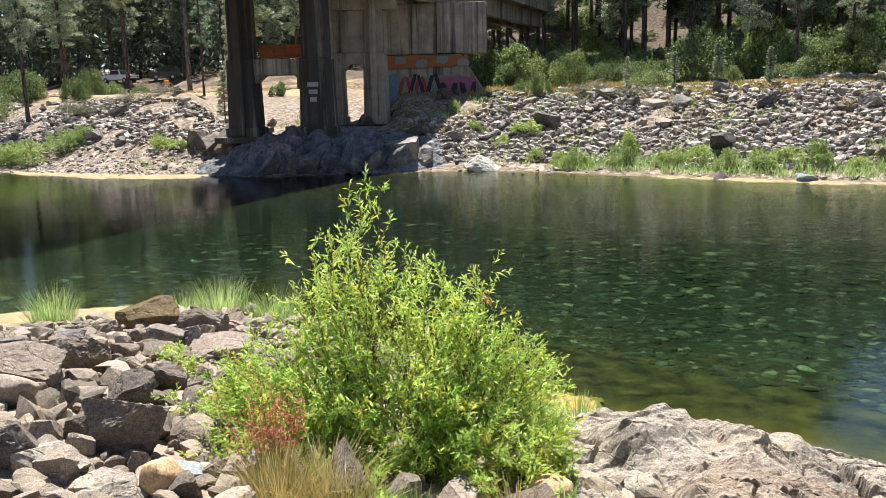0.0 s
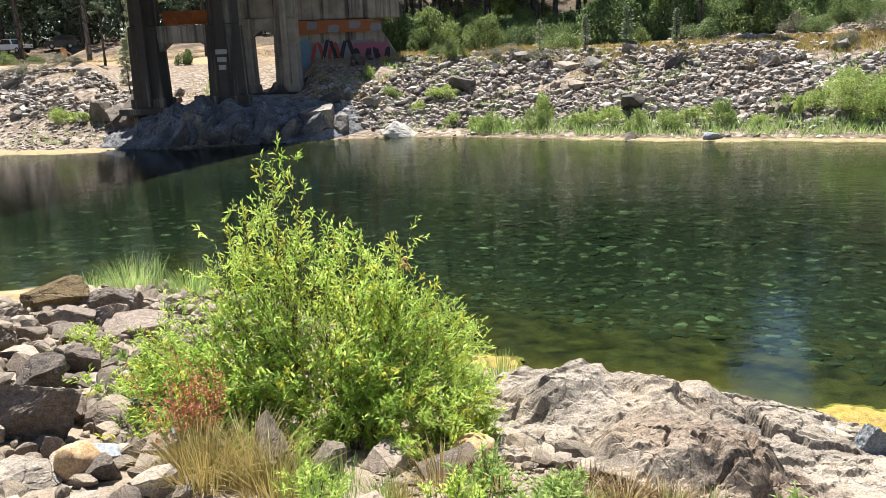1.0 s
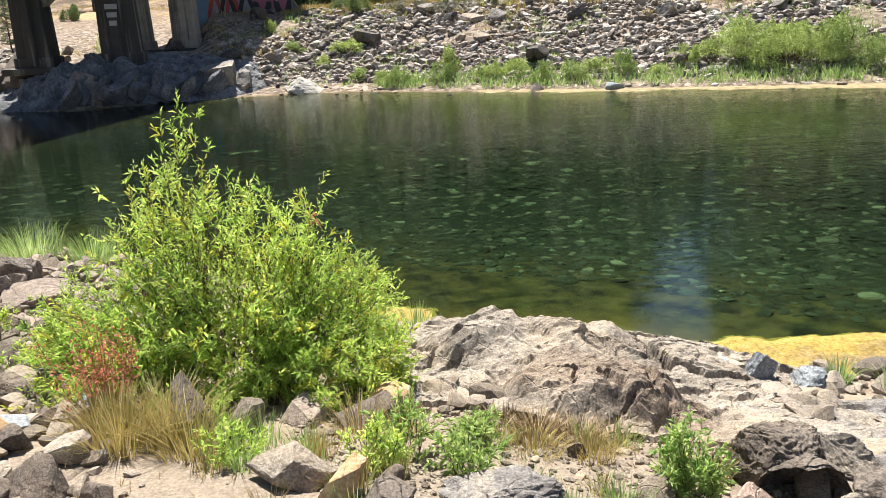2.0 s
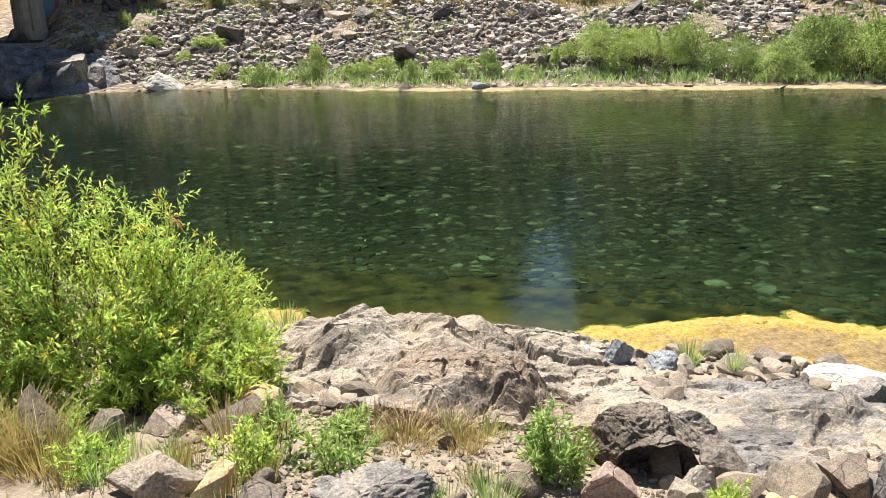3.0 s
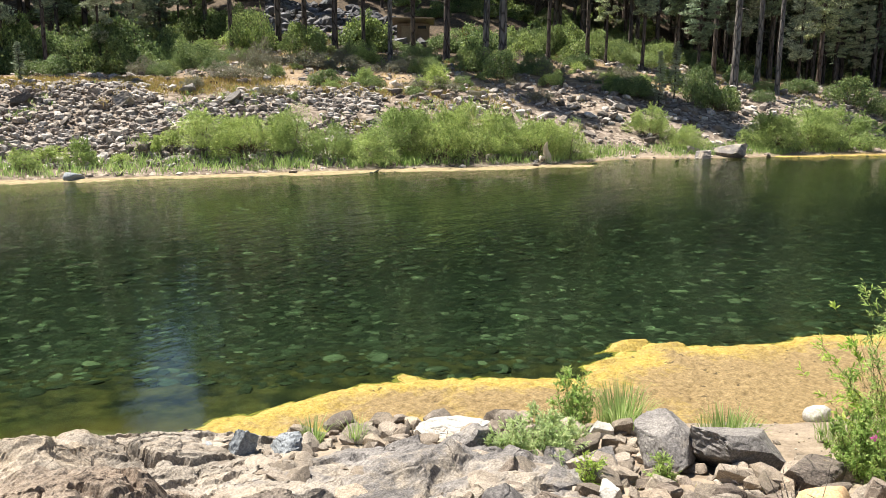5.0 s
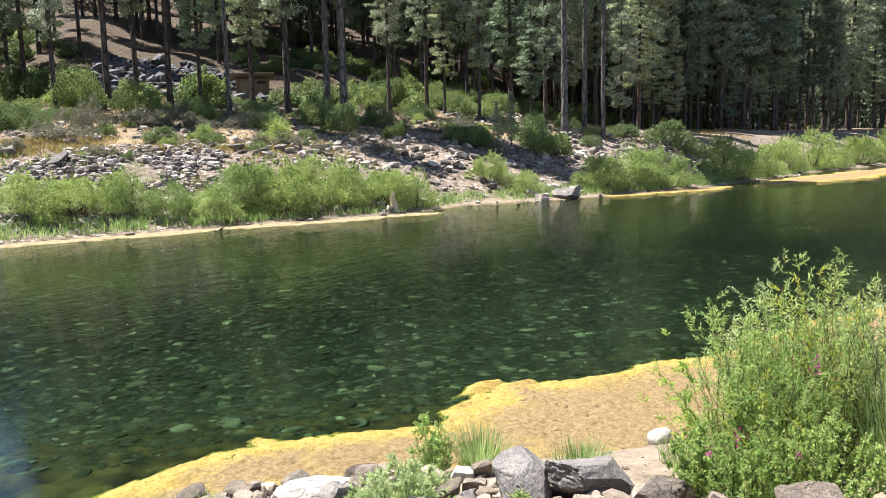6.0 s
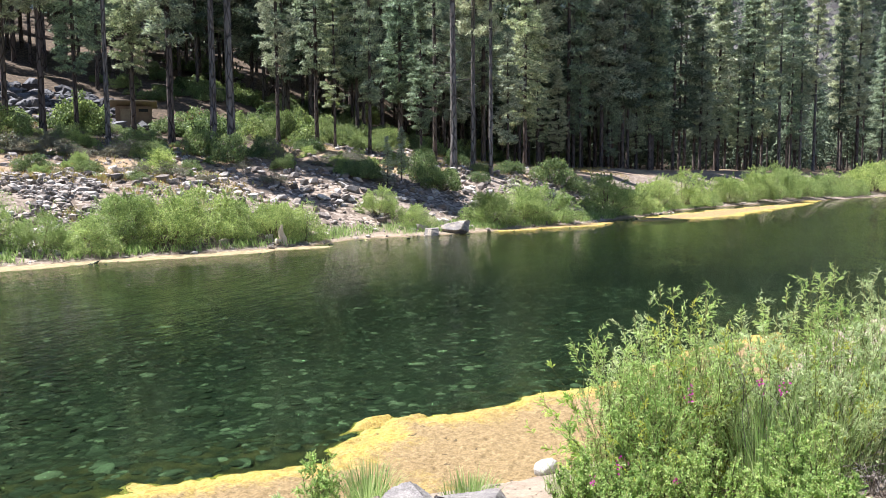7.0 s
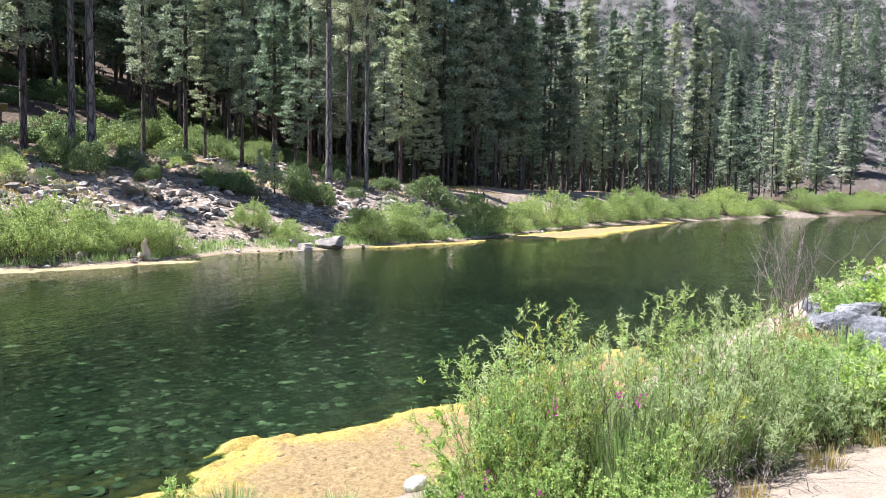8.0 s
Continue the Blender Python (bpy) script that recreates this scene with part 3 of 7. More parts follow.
def own_stone(seed, material, level=4, cuts=12, rough=0.08, smooth_it=False, dents=(), blunt=0.0):
    """A stone of its own shape. dents: (middle, radius) of hollows in it."""
    v, f = stone_shape(np.random.default_rng(seed), level, cuts, rough, max(blunt, 0.35 if smooth_it else 0.0))
    for mid, rad in dents:
        d = v - mid
        far = np.linalg.norm(d, axis=1, keepdims=True)
        v = np.where(far < rad, mid + d / np.maximum(far, 1e-6) * rad * (1 + 0.12 * fbm(v * 4, 3)[:, None]), v)
    return sheet("rock", v, f, material, smooth_it)


def rock(data, x, y, size, turn=(0, 0, 0), sink=0.3, label="", group="rocks of the near bank", z=None):
    """A rock that lies part sunk in the bank. size: its half widths."""
    ob = new("rock", data)
    base = on_ground(x, y) if z is None else z
    ob.matrix_world = Matrix.LocRotScale((x, y, base + size[2] * (1 - 2 * sink)), Euler([radians(a) for a in turn]), size)
    return tagged(ob, label or "weathered grey-brown rock on the river bank", "rock", group)


TAKEN = []


def clear_of(x, y, r):
    return all((x - a) ** 2 + (y - b) ** 2 > (0.62 * (r + c)) ** 2 for a, b, c in TAKEN)


def lay(data, x, y, size, turn=(0, 0, 0), sink=0.3, label="", z=None):
    TAKEN.append((x, y, max(size[0], size[1])))
    return rock(data, x, y, size, turn, sink, label, z=z)


# the rocks one can tell apart among the boulders on the left of the willow
lay(own_stone(3, TANROCK, 4, 5, 0.04, True), -1.5, 3.85, (0.13, 0.11, 0.12), (0, 0, 30), 0.2, "rounded tan boulder with pitted surface")
lay(own_stone(4, BLUEROCK, 4, 14, 0.05), -1.25, 4.45, (0.24, 0.08, 0.09), (12, -14, 24), 0.2, "long blue-grey slab leaning on rocks")
lay(own_stone(5, BLUEROCK, 4, 14, 0.05), -1.5, 4.1, (0.16, 0.10, 0.06), (0, 8, -10), 0.2, "pale blue-grey flat stone on rocks")
lay(own_stone(1600, STONE, 5, 8, 0.13), -1.92, 4.44, (0.30, 0.22, 0.24), (1, -7, 5), 0.2, "large rough brown boulder with a dark pitted face")
lay(own_stone(1601, DARKROCK, 4, 10, 0.13), -2.28, 5.31, (0.25, 0.18, 0.24), (-4, -8, -16), 0.2, "dark peaked boulder among paler rocks")
lay(own_stone(1602, STONE, 5, 7, 0.13), -3.07, 5.54, (0.36, 0.26, 0.18), (4, 7, -2), 0.2, "broad flat-topped pale boulder")
lay(own_stone(1603, STONE, 5, 7, 0.13), -3.05, 6.18, (0.28, 0.21, 0.20), (-1, 6, 14), 0.2, "blocky boulder with a dark broken side")
lay(own_stone(1604, STONE, 4, 9, 0.05, True, blunt=0.3), -2.86, 4.92, (0.22, 0.16, 0.16), (0, -5, -14), 0.2, "smooth rounded brown boulder")
lay(own_stone(1605, GREYSLAB, 4, 9, 0.13), -3.63, 6.31, (0.18, 0.13, 0.13), (-2, -10, -4), 0.2, "grey boulder among the rocks")
lay(own_stone(1606, STONE, 5, 9, 0.13), -2.45, 8.03, (0.42, 0.32, 0.16), (-2, -5, -1), 0.2, "pale slab overhanging a dark gap")
lay(own_stone(1607, MOSSROCK, 5, 9, 0.13), -3.65, 9.14, (0.44, 0.33, 0.20), (3, -8, 18), 0.2, "dark boulder capped with brown moss")
lay(own_stone(1608, DARKROCK, 5, 9, 0.13), -2.95, 9.12, (0.40, 0.30, 0.23), (4, 6, -5), 0.2, "dark ridged boulder at the shore")
lay(own_stone(1609, STONE, 4, 8, 0.13), -3.07, 8.15, (0.26, 0.19, 0.16), (-1, 5, -3), 0.2)
lay(own_stone(1610, STONE, 4, 7, 0.13), -2.81, 8.30, (0.26, 0.18, 0.20), (1, -10, -2), 0.2)
lay(own_stone(1611, STONE, 4, 11, 0.05, True, blunt=0.3), -3.09, 7.16, (0.16, 0.13, 0.11), (1, 6, -8), 0.2, "rounded tan-grey boulder among rocks")
lay(own_stone(1612, STONE, 4, 10, 0.13), -2.73, 7.25, (0.26, 0.18, 0.11), (5, 9, -2), 0.2)
lay(own_stone(1613, STONE, 4, 10, 0.13), -3.63, 7.95, (0.21, 0.16, 0.11), (6, -5, -6), 0.2)
lay(own_stone(1614, GREYSLAB, 4, 9, 0.13), -3.68, 7.38, (0.18, 0.14, 0.10), (0, -9, -15), 0.2)
lay(own_stone(1615, STONE, 4, 7, 0.13), -2.31, 6.18, (0.21, 0.15, 0.16), (6, 10, -3), 0.2)
lay(own_stone(1616, STONE, 4, 11, 0.13), -2.01, 5.92, (0.21, 0.15, 0.08), (7, 0, -11), 0.2)
lay(own_stone(1617, OUTCROP, 4, 8, 0.13), -2.01, 5.38, (0.15, 0.11, 0.06), (-6, 3, -8), 0.2, "pale bar-shaped stone among boulders")
lay(own_stone(1618, STONE, 4, 10, 0.13), -1.75, 5.34, (0.11, 0.08, 0.13), (0, -5, 2), 0.2)
lay(own_stone(1619, STONE, 4, 10, 0.13), -1.83, 5.85, (0.11, 0.10, 0.10), (2, 10, 15), 0.2)
lay(own_stone(1620, STONE, 4, 8, 0.05, True, blunt=0.3), -1.65, 5.91, (0.16, 0.13, 0.11), (2, -7, -17), 0.2, "smooth rounded brown stone")
lay(own_stone(1621, GREYSLAB, 4, 8, 0.13), -1.55, 5.11, (0.16, 0.13, 0.11), (0, 8, 19), 0.2, "grey squared stone with a dark side")
lay(own_stone(1622, STONE, 4, 8, 0.13), -1.67, 4.73, (0.18, 0.13, 0.11), (-5, 0, -9), 0.2)
lay(own_stone(1623, STONE, 4, 9, 0.13), -1.19, 4.10, (0.14, 0.11, 0.11), (6, -10, -18), 0.2, "brown block with a dark face")
lay(own_stone(1624, DARKROCK, 4, 9, 0.13), -1.38, 3.78, (0.11, 0.08, 0.08), (-6, -1, 0), 0.2)
lay(own_stone(1625, OUTCROP, 5, 7, 0.13), -1.81, 3.76, (0.26, 0.21, 0.06), (2, -1, 0), 0.2, "flat-topped pale stone on the bank")
lay(own_stone(1626, OUTCROP, 4, 8, 0.13), -2.15, 3.98, (0.22, 0.16, 0.11), (5, 9, -16), 0.2, "flat sandy-coloured stone on the bank")
lay(own_stone(1627, DARKROCK, 4, 9, 0.13), -2.36, 3.98, (0.15, 0.11, 0.19), (-2, 4, -2), 0.2, "dark broken stone among paler rocks")
lay(own_stone(1628, STONE, 4, 8, 0.13), -2.37, 4.36, (0.14, 0.11, 0.13), (0, 2, 18), 0.2)
lay(own_stone(1629, STONE, 4, 8, 0.13), -2.21, 4.45, (0.14, 0.11, 0.13), (2, 8, -20), 0.2)
lay(own_stone(1630, STONE, 4, 9, 0.13), -2.84, 6.40, (0.16, 0.13, 0.08), (-7, 4, -10), 0.2)
lay(own_stone(1631, STONE, 4, 9, 0.13), -2.58, 5.26, (0.11, 0.08, 0.08), (3, -1, 16), 0.2)
lay(own_stone(1632, DARKROCK, 4, 7, 0.13), -2.31, 5.69, (0.18, 0.13, 0.07), (6, -4, 7), 0.2)
lay(own_stone(1633, STONE, 4, 8, 0.13), -2.09, 3.85, (0.15, 0.11, 0.11), (-5, -9, -17), 0.2)
# rocks at the foot of the willow and on the sandy pocket
lay(own_stone(20, OUTCROP, 4, 9, 0.08), -0.02, 3.05, (0.20, 0.15, 0.12), (0, 10, 20), 0.3, "pale boulder with dark split side")
lay(own_stone(21, TANROCK, 4, 12, 0.06), 0.18, 2.85, (0.17, 0.07, 0.10), (0, -30, 30), 0.2, "orange-brown leaning split stone")
lay(own_stone(22, DARKROCK, 4, 9, 0.08), 0.34, 2.70, (0.16, 0.13, 0.12), (0, 0, 60), 0.25, "dark broken stone in the sand")
lay(own_stone(23, GREYSLAB, 5, 9, 0.3, blunt=0.3), 0.92, 2.72, (0.34, 0.22, 0.12), (6, 4, -10), 0.35, "rough grey rock with sharp ridges")
lay(own_stone(24, DARKROCK, 4, 10, 0.08), -0.55, 4.0, (0.12, 0.22, 0.24), (10, 0, 10), 0.25, "dark blocky stone under the willow")
lay(own_stone(25, DARKROCK, 4, 10, 0.08), -0.25, 4.1, (0.14, 0.16, 0.16), (0, 0, 40), 0.25, "dark blocky stone under the willow")
lay(own_stone(26, STONE, 4, 7, 0.06), 0.45, 4.05, (0.20, 0.16, 0.13), (0, 0, 10), 0.3)
lay(own_stone(27, TANROCK, 4, 5, 0.05, True), 0.62, 4.35, (0.14, 0.13, 0.13), (0, 0, 10), 0.2, "rounded tan stone in the grass")
lay(own_stone(28, STONE, 4, 7, 0.06), 0.1, 4.2, (0.22, 0.18, 0.12), (0, 0, 80), 0.3)
# the hollow dark boulder and its neighbours
# whole boulder gets dark stone to paint in the black shade of its hollow
lay(own_stone(333, DARKROCK, 5, 7, 0.2, dents=[((0.3, -1.0, -0.4), 0.9)], blunt=0.3), 2.42, 2.95, (0.28, 0.26, 0.29), (10, -6, -30), 0.15, "boulder coloured dark for the shade in its deep hollow side")
lay(own_stone(31, OUTCROP, 5, 7, 0.13), 2.80, 3.05, (0.15, 0.34, 0.30), (-4, 10, 24), 0.3, "pale weathered rib beside the hollow boulder")
lay(own_stone(38, DARKROCK, 4, 9, 0.16), 2.72, 2.62, (0.14, 0.12, 0.14), (0, -10, 40), 0.2, "dark broken rock below the hollow boulder")
lay(own_stone(39, OUTCROP, 4, 9, 0.14), 2.45, 2.50, (0.13, 0.10, 0.10), (0, 6, 10), 0.2, "small tan rock before the hollow boulder")
lay(own_stone(32, REDROCK, 4, 5, 0.07), 1.95, 2.52, (0.13, 0.09, 0.12), (0, 24, -30), 0.2, "reddish brown slab leaning on the boulder")
lay(own_stone(33, OUTCROP, 4, 10, 0.1), 2.25, 2.38, (0.10, 0.09, 0.10), (0, -10, 10), 0.25)
lay(own_stone(51, TANROCK, 4, 5, 0.04, True, blunt=0.4), 2.68, 2.24, (0.06, 0.05, 0.055), (0, 0, 10), 0.2, "small rounded tan stone on the slab")
lay(own_stone(52, TANROCK, 4, 5, 0.04, True, blunt=0.4), 2.80, 2.21, (0.065, 0.055, 0.05), (0, 0, 50), 0.2, "small rounded tan stone on the slab")
lay(own_stone(53, GREYSLAB, 4, 8, 0.09), 5.17, 2.84, (0.21, 0.16, 0.11), (0, -6, 20), 0.2, "weathered grey rock beside the willow shrub")
lay(own_stone(54, GREYSLAB, 4, 8, 0.09), 4.55, 2.41, (0.24, 0.18, 0.11), (4, 6, -10), 0.2, "broad weathered grey rock on the slab")
lay(own_stone(55, GREYSLAB, 4, 8, 0.09), 3.69, 1.97, (0.11, 0.10, 0.12), (0, 16, 30), 0.2, "split grey stone on the slab")
lay(own_stone(56, GREYSLAB, 4, 8, 0.09), 4.03, 1.88, (0.25, 0.18, 0.09), (0, 4, 12), 0.2, "low grey rock beside the slab")
lay(own_stone(57, GREYSLAB, 4, 8, 0.09), 5.25, 2.45, (0.17, 0.13, 0.11), (0, -8, 40), 0.2, "weathered grey rock beside the slab")
lay(own_stone(58, WHITEROCK, 4, 8, 0.08), 4.56, 2.02, (0.11, 0.09, 0.09), (0, 4, 12), 0.2, "pale broken stone on the slab")
lay(own_stone(59, GREYSLAB, 5, 8, 0.14), 4.38, 3.80, (0.26, 0.20, 0.17), (6, -14, 24), 0.25, "dark grey ridge of rock above the slab")
lay(own_stone(60, GREYSLAB, 5, 8, 0.14), 5.0, 3.52, (0.33, 0.22, 0.17), (-4, 12, -20), 0.25, "dark grey ridge of rock above the slab")
lay(own_stone(69, GREYSLAB, 4, 8, 0.14), 4.72, 3.28, (0.22, 0.16, 0.11), (4, -8, 60), 0.25, "dark grey ridge of rock above the slab")
lay(own_stone(34, STONE, 4, 6, 0.05, True), 1.62, 2.75, (0.11, 0.1, 0.1), (0, 0, 0), 0.25, "small rounded brown stone")
lay(own_stone(35, STONE, 4, 6, 0.05), 3.25, 2.32, (0.16, 0.14, 0.16), (0, 8, 50), 0.2, "squared grey stone on the slab")
lay(own_stone(36, GREYSLAB, 4, 9, 0.06), 3.3, 1.98, (0.20, 0.17, 0.19), (0, -8, 20), 0.2, "large squared grey stone")
# bleached and blue-grey rocks at the edge of the algae
lay(own_stone(40, BLUEROCK, 4, 10, 0.2), 3.85, 5.12, (0.14, 0.11, 0.16), (0, 10, 0), 0.25, "pointed blue-grey rock at the water's edge")
lay(own_stone(41, BLUEROCK, 4, 8, 0.2), 4.12, 4.92, (0.20, 0.15, 0.13), (0, -8, 60), 0.25, "blue-grey rock at the water's edge")
lay(own_stone(42, BLUEROCK, 4, 10, 0.08), 3.55, 5.35, (0.14, 0.12, 0.12), (0, 0, 20), 0.25, "small blue-grey rock at the water's edge")
lay(own_stone(43, WHITEROCK, 5, 11, 0.16, blunt=0.3), 5.4, 4.15, (0.52, 0.24, 0.13), (0, 4, -40), 0.45, "white bleached rock beside the algae")
lay(own_stone(44, WHITEROCK, 4, 9, 0.1), 6.25, 3.0, (0.15, 0.13, 0.12), (0, 5, -36), 0.35, "white bleached rock under grass")
lay(own_stone(45, GREYSLAB, 5, 9, 0.07), 5.75, 2.12, (0.36, 0.30, 0.28), (4, 18, 30), 0.2, "large grey block with a lichen spot")
lay(own_stone(46, GREYSLAB, 5, 9, 0.07), 6.1, 1.62, (0.50, 0.28, 0.22), (0, 14, -20), 0.25, "long grey rock behind the block")
lay(own_stone(47, DARKROCK, 4, 11, 0.07), 5.85, 1.1, (0.36, 0.22, 0.16), (0, 0, -25), 0.25, "flat dark grey rock on the bank")
lay(own_stone(48, TANROCK, 4, 6, 0.05, True), 5.2, 0.86, (0.22, 0.2, 0.15), (0, 0, 0), 0.3, "smooth peach-coloured rock beside the slab")
lay(own_stone(49, WHITEROCK, 4, 5, 0.1, True), 8.35, 1.66, (0.15, 0.13, 0.13), (0, 0, 0), 0.3, "pale round rock on the algae", z=0.05)
lay(own_stone(50, DARKROCK, 4, 11, 0.09), 5.05, -0.05, (0.32, 0.25, 0.2), (0, 0, 30), 0.25, "dark grey rock under the tall weeds")

DEN = [  # where loose rocks lie thick: middle, half widths, how many, least and greatest half size
    (-2.7, 6.0, 1.8, 3.0, 95, 0.08, 0.17), (-5.0, 8.4, 2.4, 2.0, 14, 0.10, 0.20), (-1.6, 3.8, 1.0, 1.0, 12, 0.07, 0.13),
    (0.3, 3.4, 1.0, 1.2, 6, 0.06, 0.10), (4.5, 2.0, 1.2, 0.9, 24, 0.08, 0.16), (5.4, 1.4, 0.9, 0.9, 12, 0.07, 0.15), (1.2, 3.0, 0.9, 0.5, 4, 0.05, 0.08)]
for cx, cy, wx, wy, many, least, most in DEN:
    made = tries = 0
    while made < many and tries < many * 40:
        tries += 1
        x, y = cx + wx * rng.uniform(-1, 1), cy + wy * rng.uniform(-1, 1)
        r = least * (most / least) ** (rng.random() ** 1.7)
        if not clear_of(x, y, r) or on_ground(x, y) < 0.12 or np.hypot(x, y) < 2.3:
            continue
        size = (r * rng.uniform(0.9, 1.3), r * rng.uniform(0.7, 1.0), r * rng.uniform(0.5, 0.9))
        some = STONES if r > 0.07 else PEBBLES
        lay(some[rng.integers(len(some))], x, y, size, (rng.uniform(-25, 25), rng.uniform(-25, 25), rng.uniform(0, 360)), rng.uniform(0.1, 0.3))
        made += 1


def pebble_bed(name, spots, least, most, material, seed, label, sink=0.35, level=2, flatness=0.6, lift=0.0, worn=0.2, power=2.2):
    """Countless small stones in one mesh."""
    r = np.random.default_rng(seed)
    kinds = [stone_shape(r, level, 7, 0.06, worn) for _ in range(10)]
    n = len(spots)
    size = least * (most / least) ** (r.random(n) ** power)
    stretch = np.stack([r.uniform(0.9, 1.4, n), r.uniform(0.7, 1.0, n), r.uniform(0.75, 1.15, n) * flatness], -1) * size[:, None]
    spin, tilt = r.uniform(0, 2 * np.pi, n), r.normal(0, 0.2, (n, 2))
    z = land(spots[:, 0], spots[:, 1]) + lift
    pieces = []
    for k in range(n):
        v, f = kinds[k % 10]
        v = v * stretch[k]
        v = v + np.stack([0 * v[:, 0], 0 * v[:, 0], v[:, 0] * tilt[k, 0] + v[:, 1] * tilt[k, 1]], -1)
        c, s = np.cos(spin[k]), np.sin(spin[k])
        pieces.append((np.stack([v[:, 0] * c - v[:, 1] * s + spots[k, 0], v[:, 0] * s + v[:, 1] * c + spots[k, 1], v[:, 2] + z[k] + stretch[k, 2] * (1 - 2 * sink)], -1), f))
    ob = new(name, sheet(name, *joined(pieces), material, False))
    return tagged(ob, label, "stones", kind="stuff")


def spread(seed, n, x0, x1, y0, y1, keep):
    r = np.random.default_rng(seed)
    p = np.stack([r.uniform(x0, x1, n), r.uniform(y0, y1, n)], -1)
    return p[keep(p[:, 0], p[:, 1])]


GRAVEL = rock_material("gravel_stone", (0.06, 0.048, 0.038), (0.21, 0.17, 0.13), (0.40, 0.34, 0.27), (0.42, 0.33, 0.22), 0.35, shade="island", scale=2.0, relief=0.012)


def near_bank(a, b):
    return lambda x, y: (lambda d: (d > a) & (d < b))(-off_shore(x, y, NEAR_SHORE)) & (np.hypot(x, y) > 2.0)


pebble_bed("pebbles", spread(31, 9000, -8, 9, -1.5, 12, near_bank(0.3, 6.5)), 0.008, 0.045, GRAVEL, 5, "small mixed pebbles scattered over the near bank", 0.3, 1)
ROCKY = lambda x, y: near_bank(0.1, 8)(x, y) & ~((x > 0.1) & (x < 2.3) & (y < 4.1)) & ((x < -0.9) | ((x > 3.3) & (y < 5.4) & (x < 6.8) & (y > 0.4)) | (fbm(flat3(x, y, 1.1, 6), 2) > 0.25))
pebble_bed("loose_stones", spread(32, 7500, -8.5, 6.5, 0.4, 12.2, ROCKY), 0.035, 0.15, GRAVEL, 9, "loose broken stones filling the gaps between rocks", 0.25, 2, 0.75, worn=0.05, power=1.7)


pebble_bed("pebbles", spread(33, 2600, 0.0, 2.5, 2.2, 4.2, near_bank(0.3, 8)), 0.006, 0.032, GRAVEL, 6, "fine grit and small stones in the sandy pocket", 0.3, 1, 0.75)


# ---- the great outcrop by the water and the grey slab beside it
def crust(name, cx, cy, ax, ay, turn, lift, material, seed, label, ridges, cell=0.03, rough=1.0, plate=0.75, holes=()):
    """A body of bedrock that swells out of the bank: an oval of broken, stepped stone with joints. ridges: (x, y, half width, height); holes: (x, y, half length, half width, turn, depth)."""
    u = np.arange(-ax, ax + cell, cell)
    v = np.arange(-ay, ay + cell, cell)
    U, V = np.meshgrid(u, v, indexing="ij")
    c, s = math.cos(radians(turn)), math.sin(radians(turn))
    X, Y = (cx + U * c - V * s).ravel(), (cy + U * s + V * c).ravel()
    e = (np.abs(U / ax) ** 2.6 + np.abs(V / ay) ** 2.6).ravel() + 0.28 * fbm(flat3(X, Y, 1.6, seed), 4)
    body = np.clip(1 - e, -0.6, 1)
    g = land(X, Y)
    warp = 0.35 * fbm(flat3(X, Y, 1.3, seed + 3), 4)
    wx, wy = X + warp, Y - 0.8 * warp + 0.12 * fbm(flat3(X, Y, 4.0, seed + 5), 3)
    big, gap1 = broken(wx, 1.5 * wy, plate, seed)
    small, gap2 = broken(wx + 3, 1.3 * wy, 0.32 * plate, seed + 1)
    inner = smooth(body, 0, 0.3)
    z = g + lift * np.tanh(2.5 * body) + rough * inner * (0.075 * big * smooth(gap1, 0.0, 0.12) + 0.026 * small * smooth(gap2, 0.0, 0.12)) + rough * (0.05 * fbm(flat3(X, Y, 2.4, seed + 1), 4, True) + 0.03 * fbm(flat3(X, Y, 9, seed + 2), 4, True))
    for rx, ry, rw, rh in ridges:
        q = np.hypot(X - rx, Y - ry) / rw + 0.3 * fbm(flat3(X, Y, 3.0, seed + 9), 3)
        z += rh * (1 - smooth(q, 0.45 if rw > 0.65 or rh < 0.16 else 0.66, 1.0))
    z -= rough * inner * (0.075 * (1 - smooth(gap1, 0.0, 0.06)) * smooth(fbm(flat3(X, Y, 1.1, seed + 6), 2), -0.1, 0.2) + 0.022 * (1 - smooth(gap2, 0.0, 0.07)) * smooth(fbm(flat3(X, Y, 1.7, seed + 8), 2), -0.15, 0.15))
    for hx, hy, hl, hw, ht, hd in holes:
        ca, sa = math.cos(radians(ht)), math.sin(radians(ht))
        q = np.hypot(((X - hx) * ca + (Y - hy) * sa) / hl, ((Y - hy) * ca - (X - hx) * sa) / hw) + 0.35 * fbm(flat3(X, Y, 7.0, seed + 4), 3)
        z -= hd * (1 - smooth(q, 0.55, 1.0))
    z = np.where(body < 0, np.minimum(z, g - 0.25 * smooth(-body, 0, 0.3)), z)
    n = len(v)
    i, j = np.meshgrid(np.arange(len(u) - 1), np.arange(n - 1), indexing="ij")
    i, j = i.ravel(), j.ravel()
    f = np.stack([i * n + j, (i + 1) * n + j, (i + 1) * n + j + 1, i * n + j + 1], -1)
    f = f[(body[f] > -0.5).any(1)]
    ob = new(name, sheet(name, np.stack([X, Y, z], -1), f, material, False))
    return tagged(ob, label, "rock")


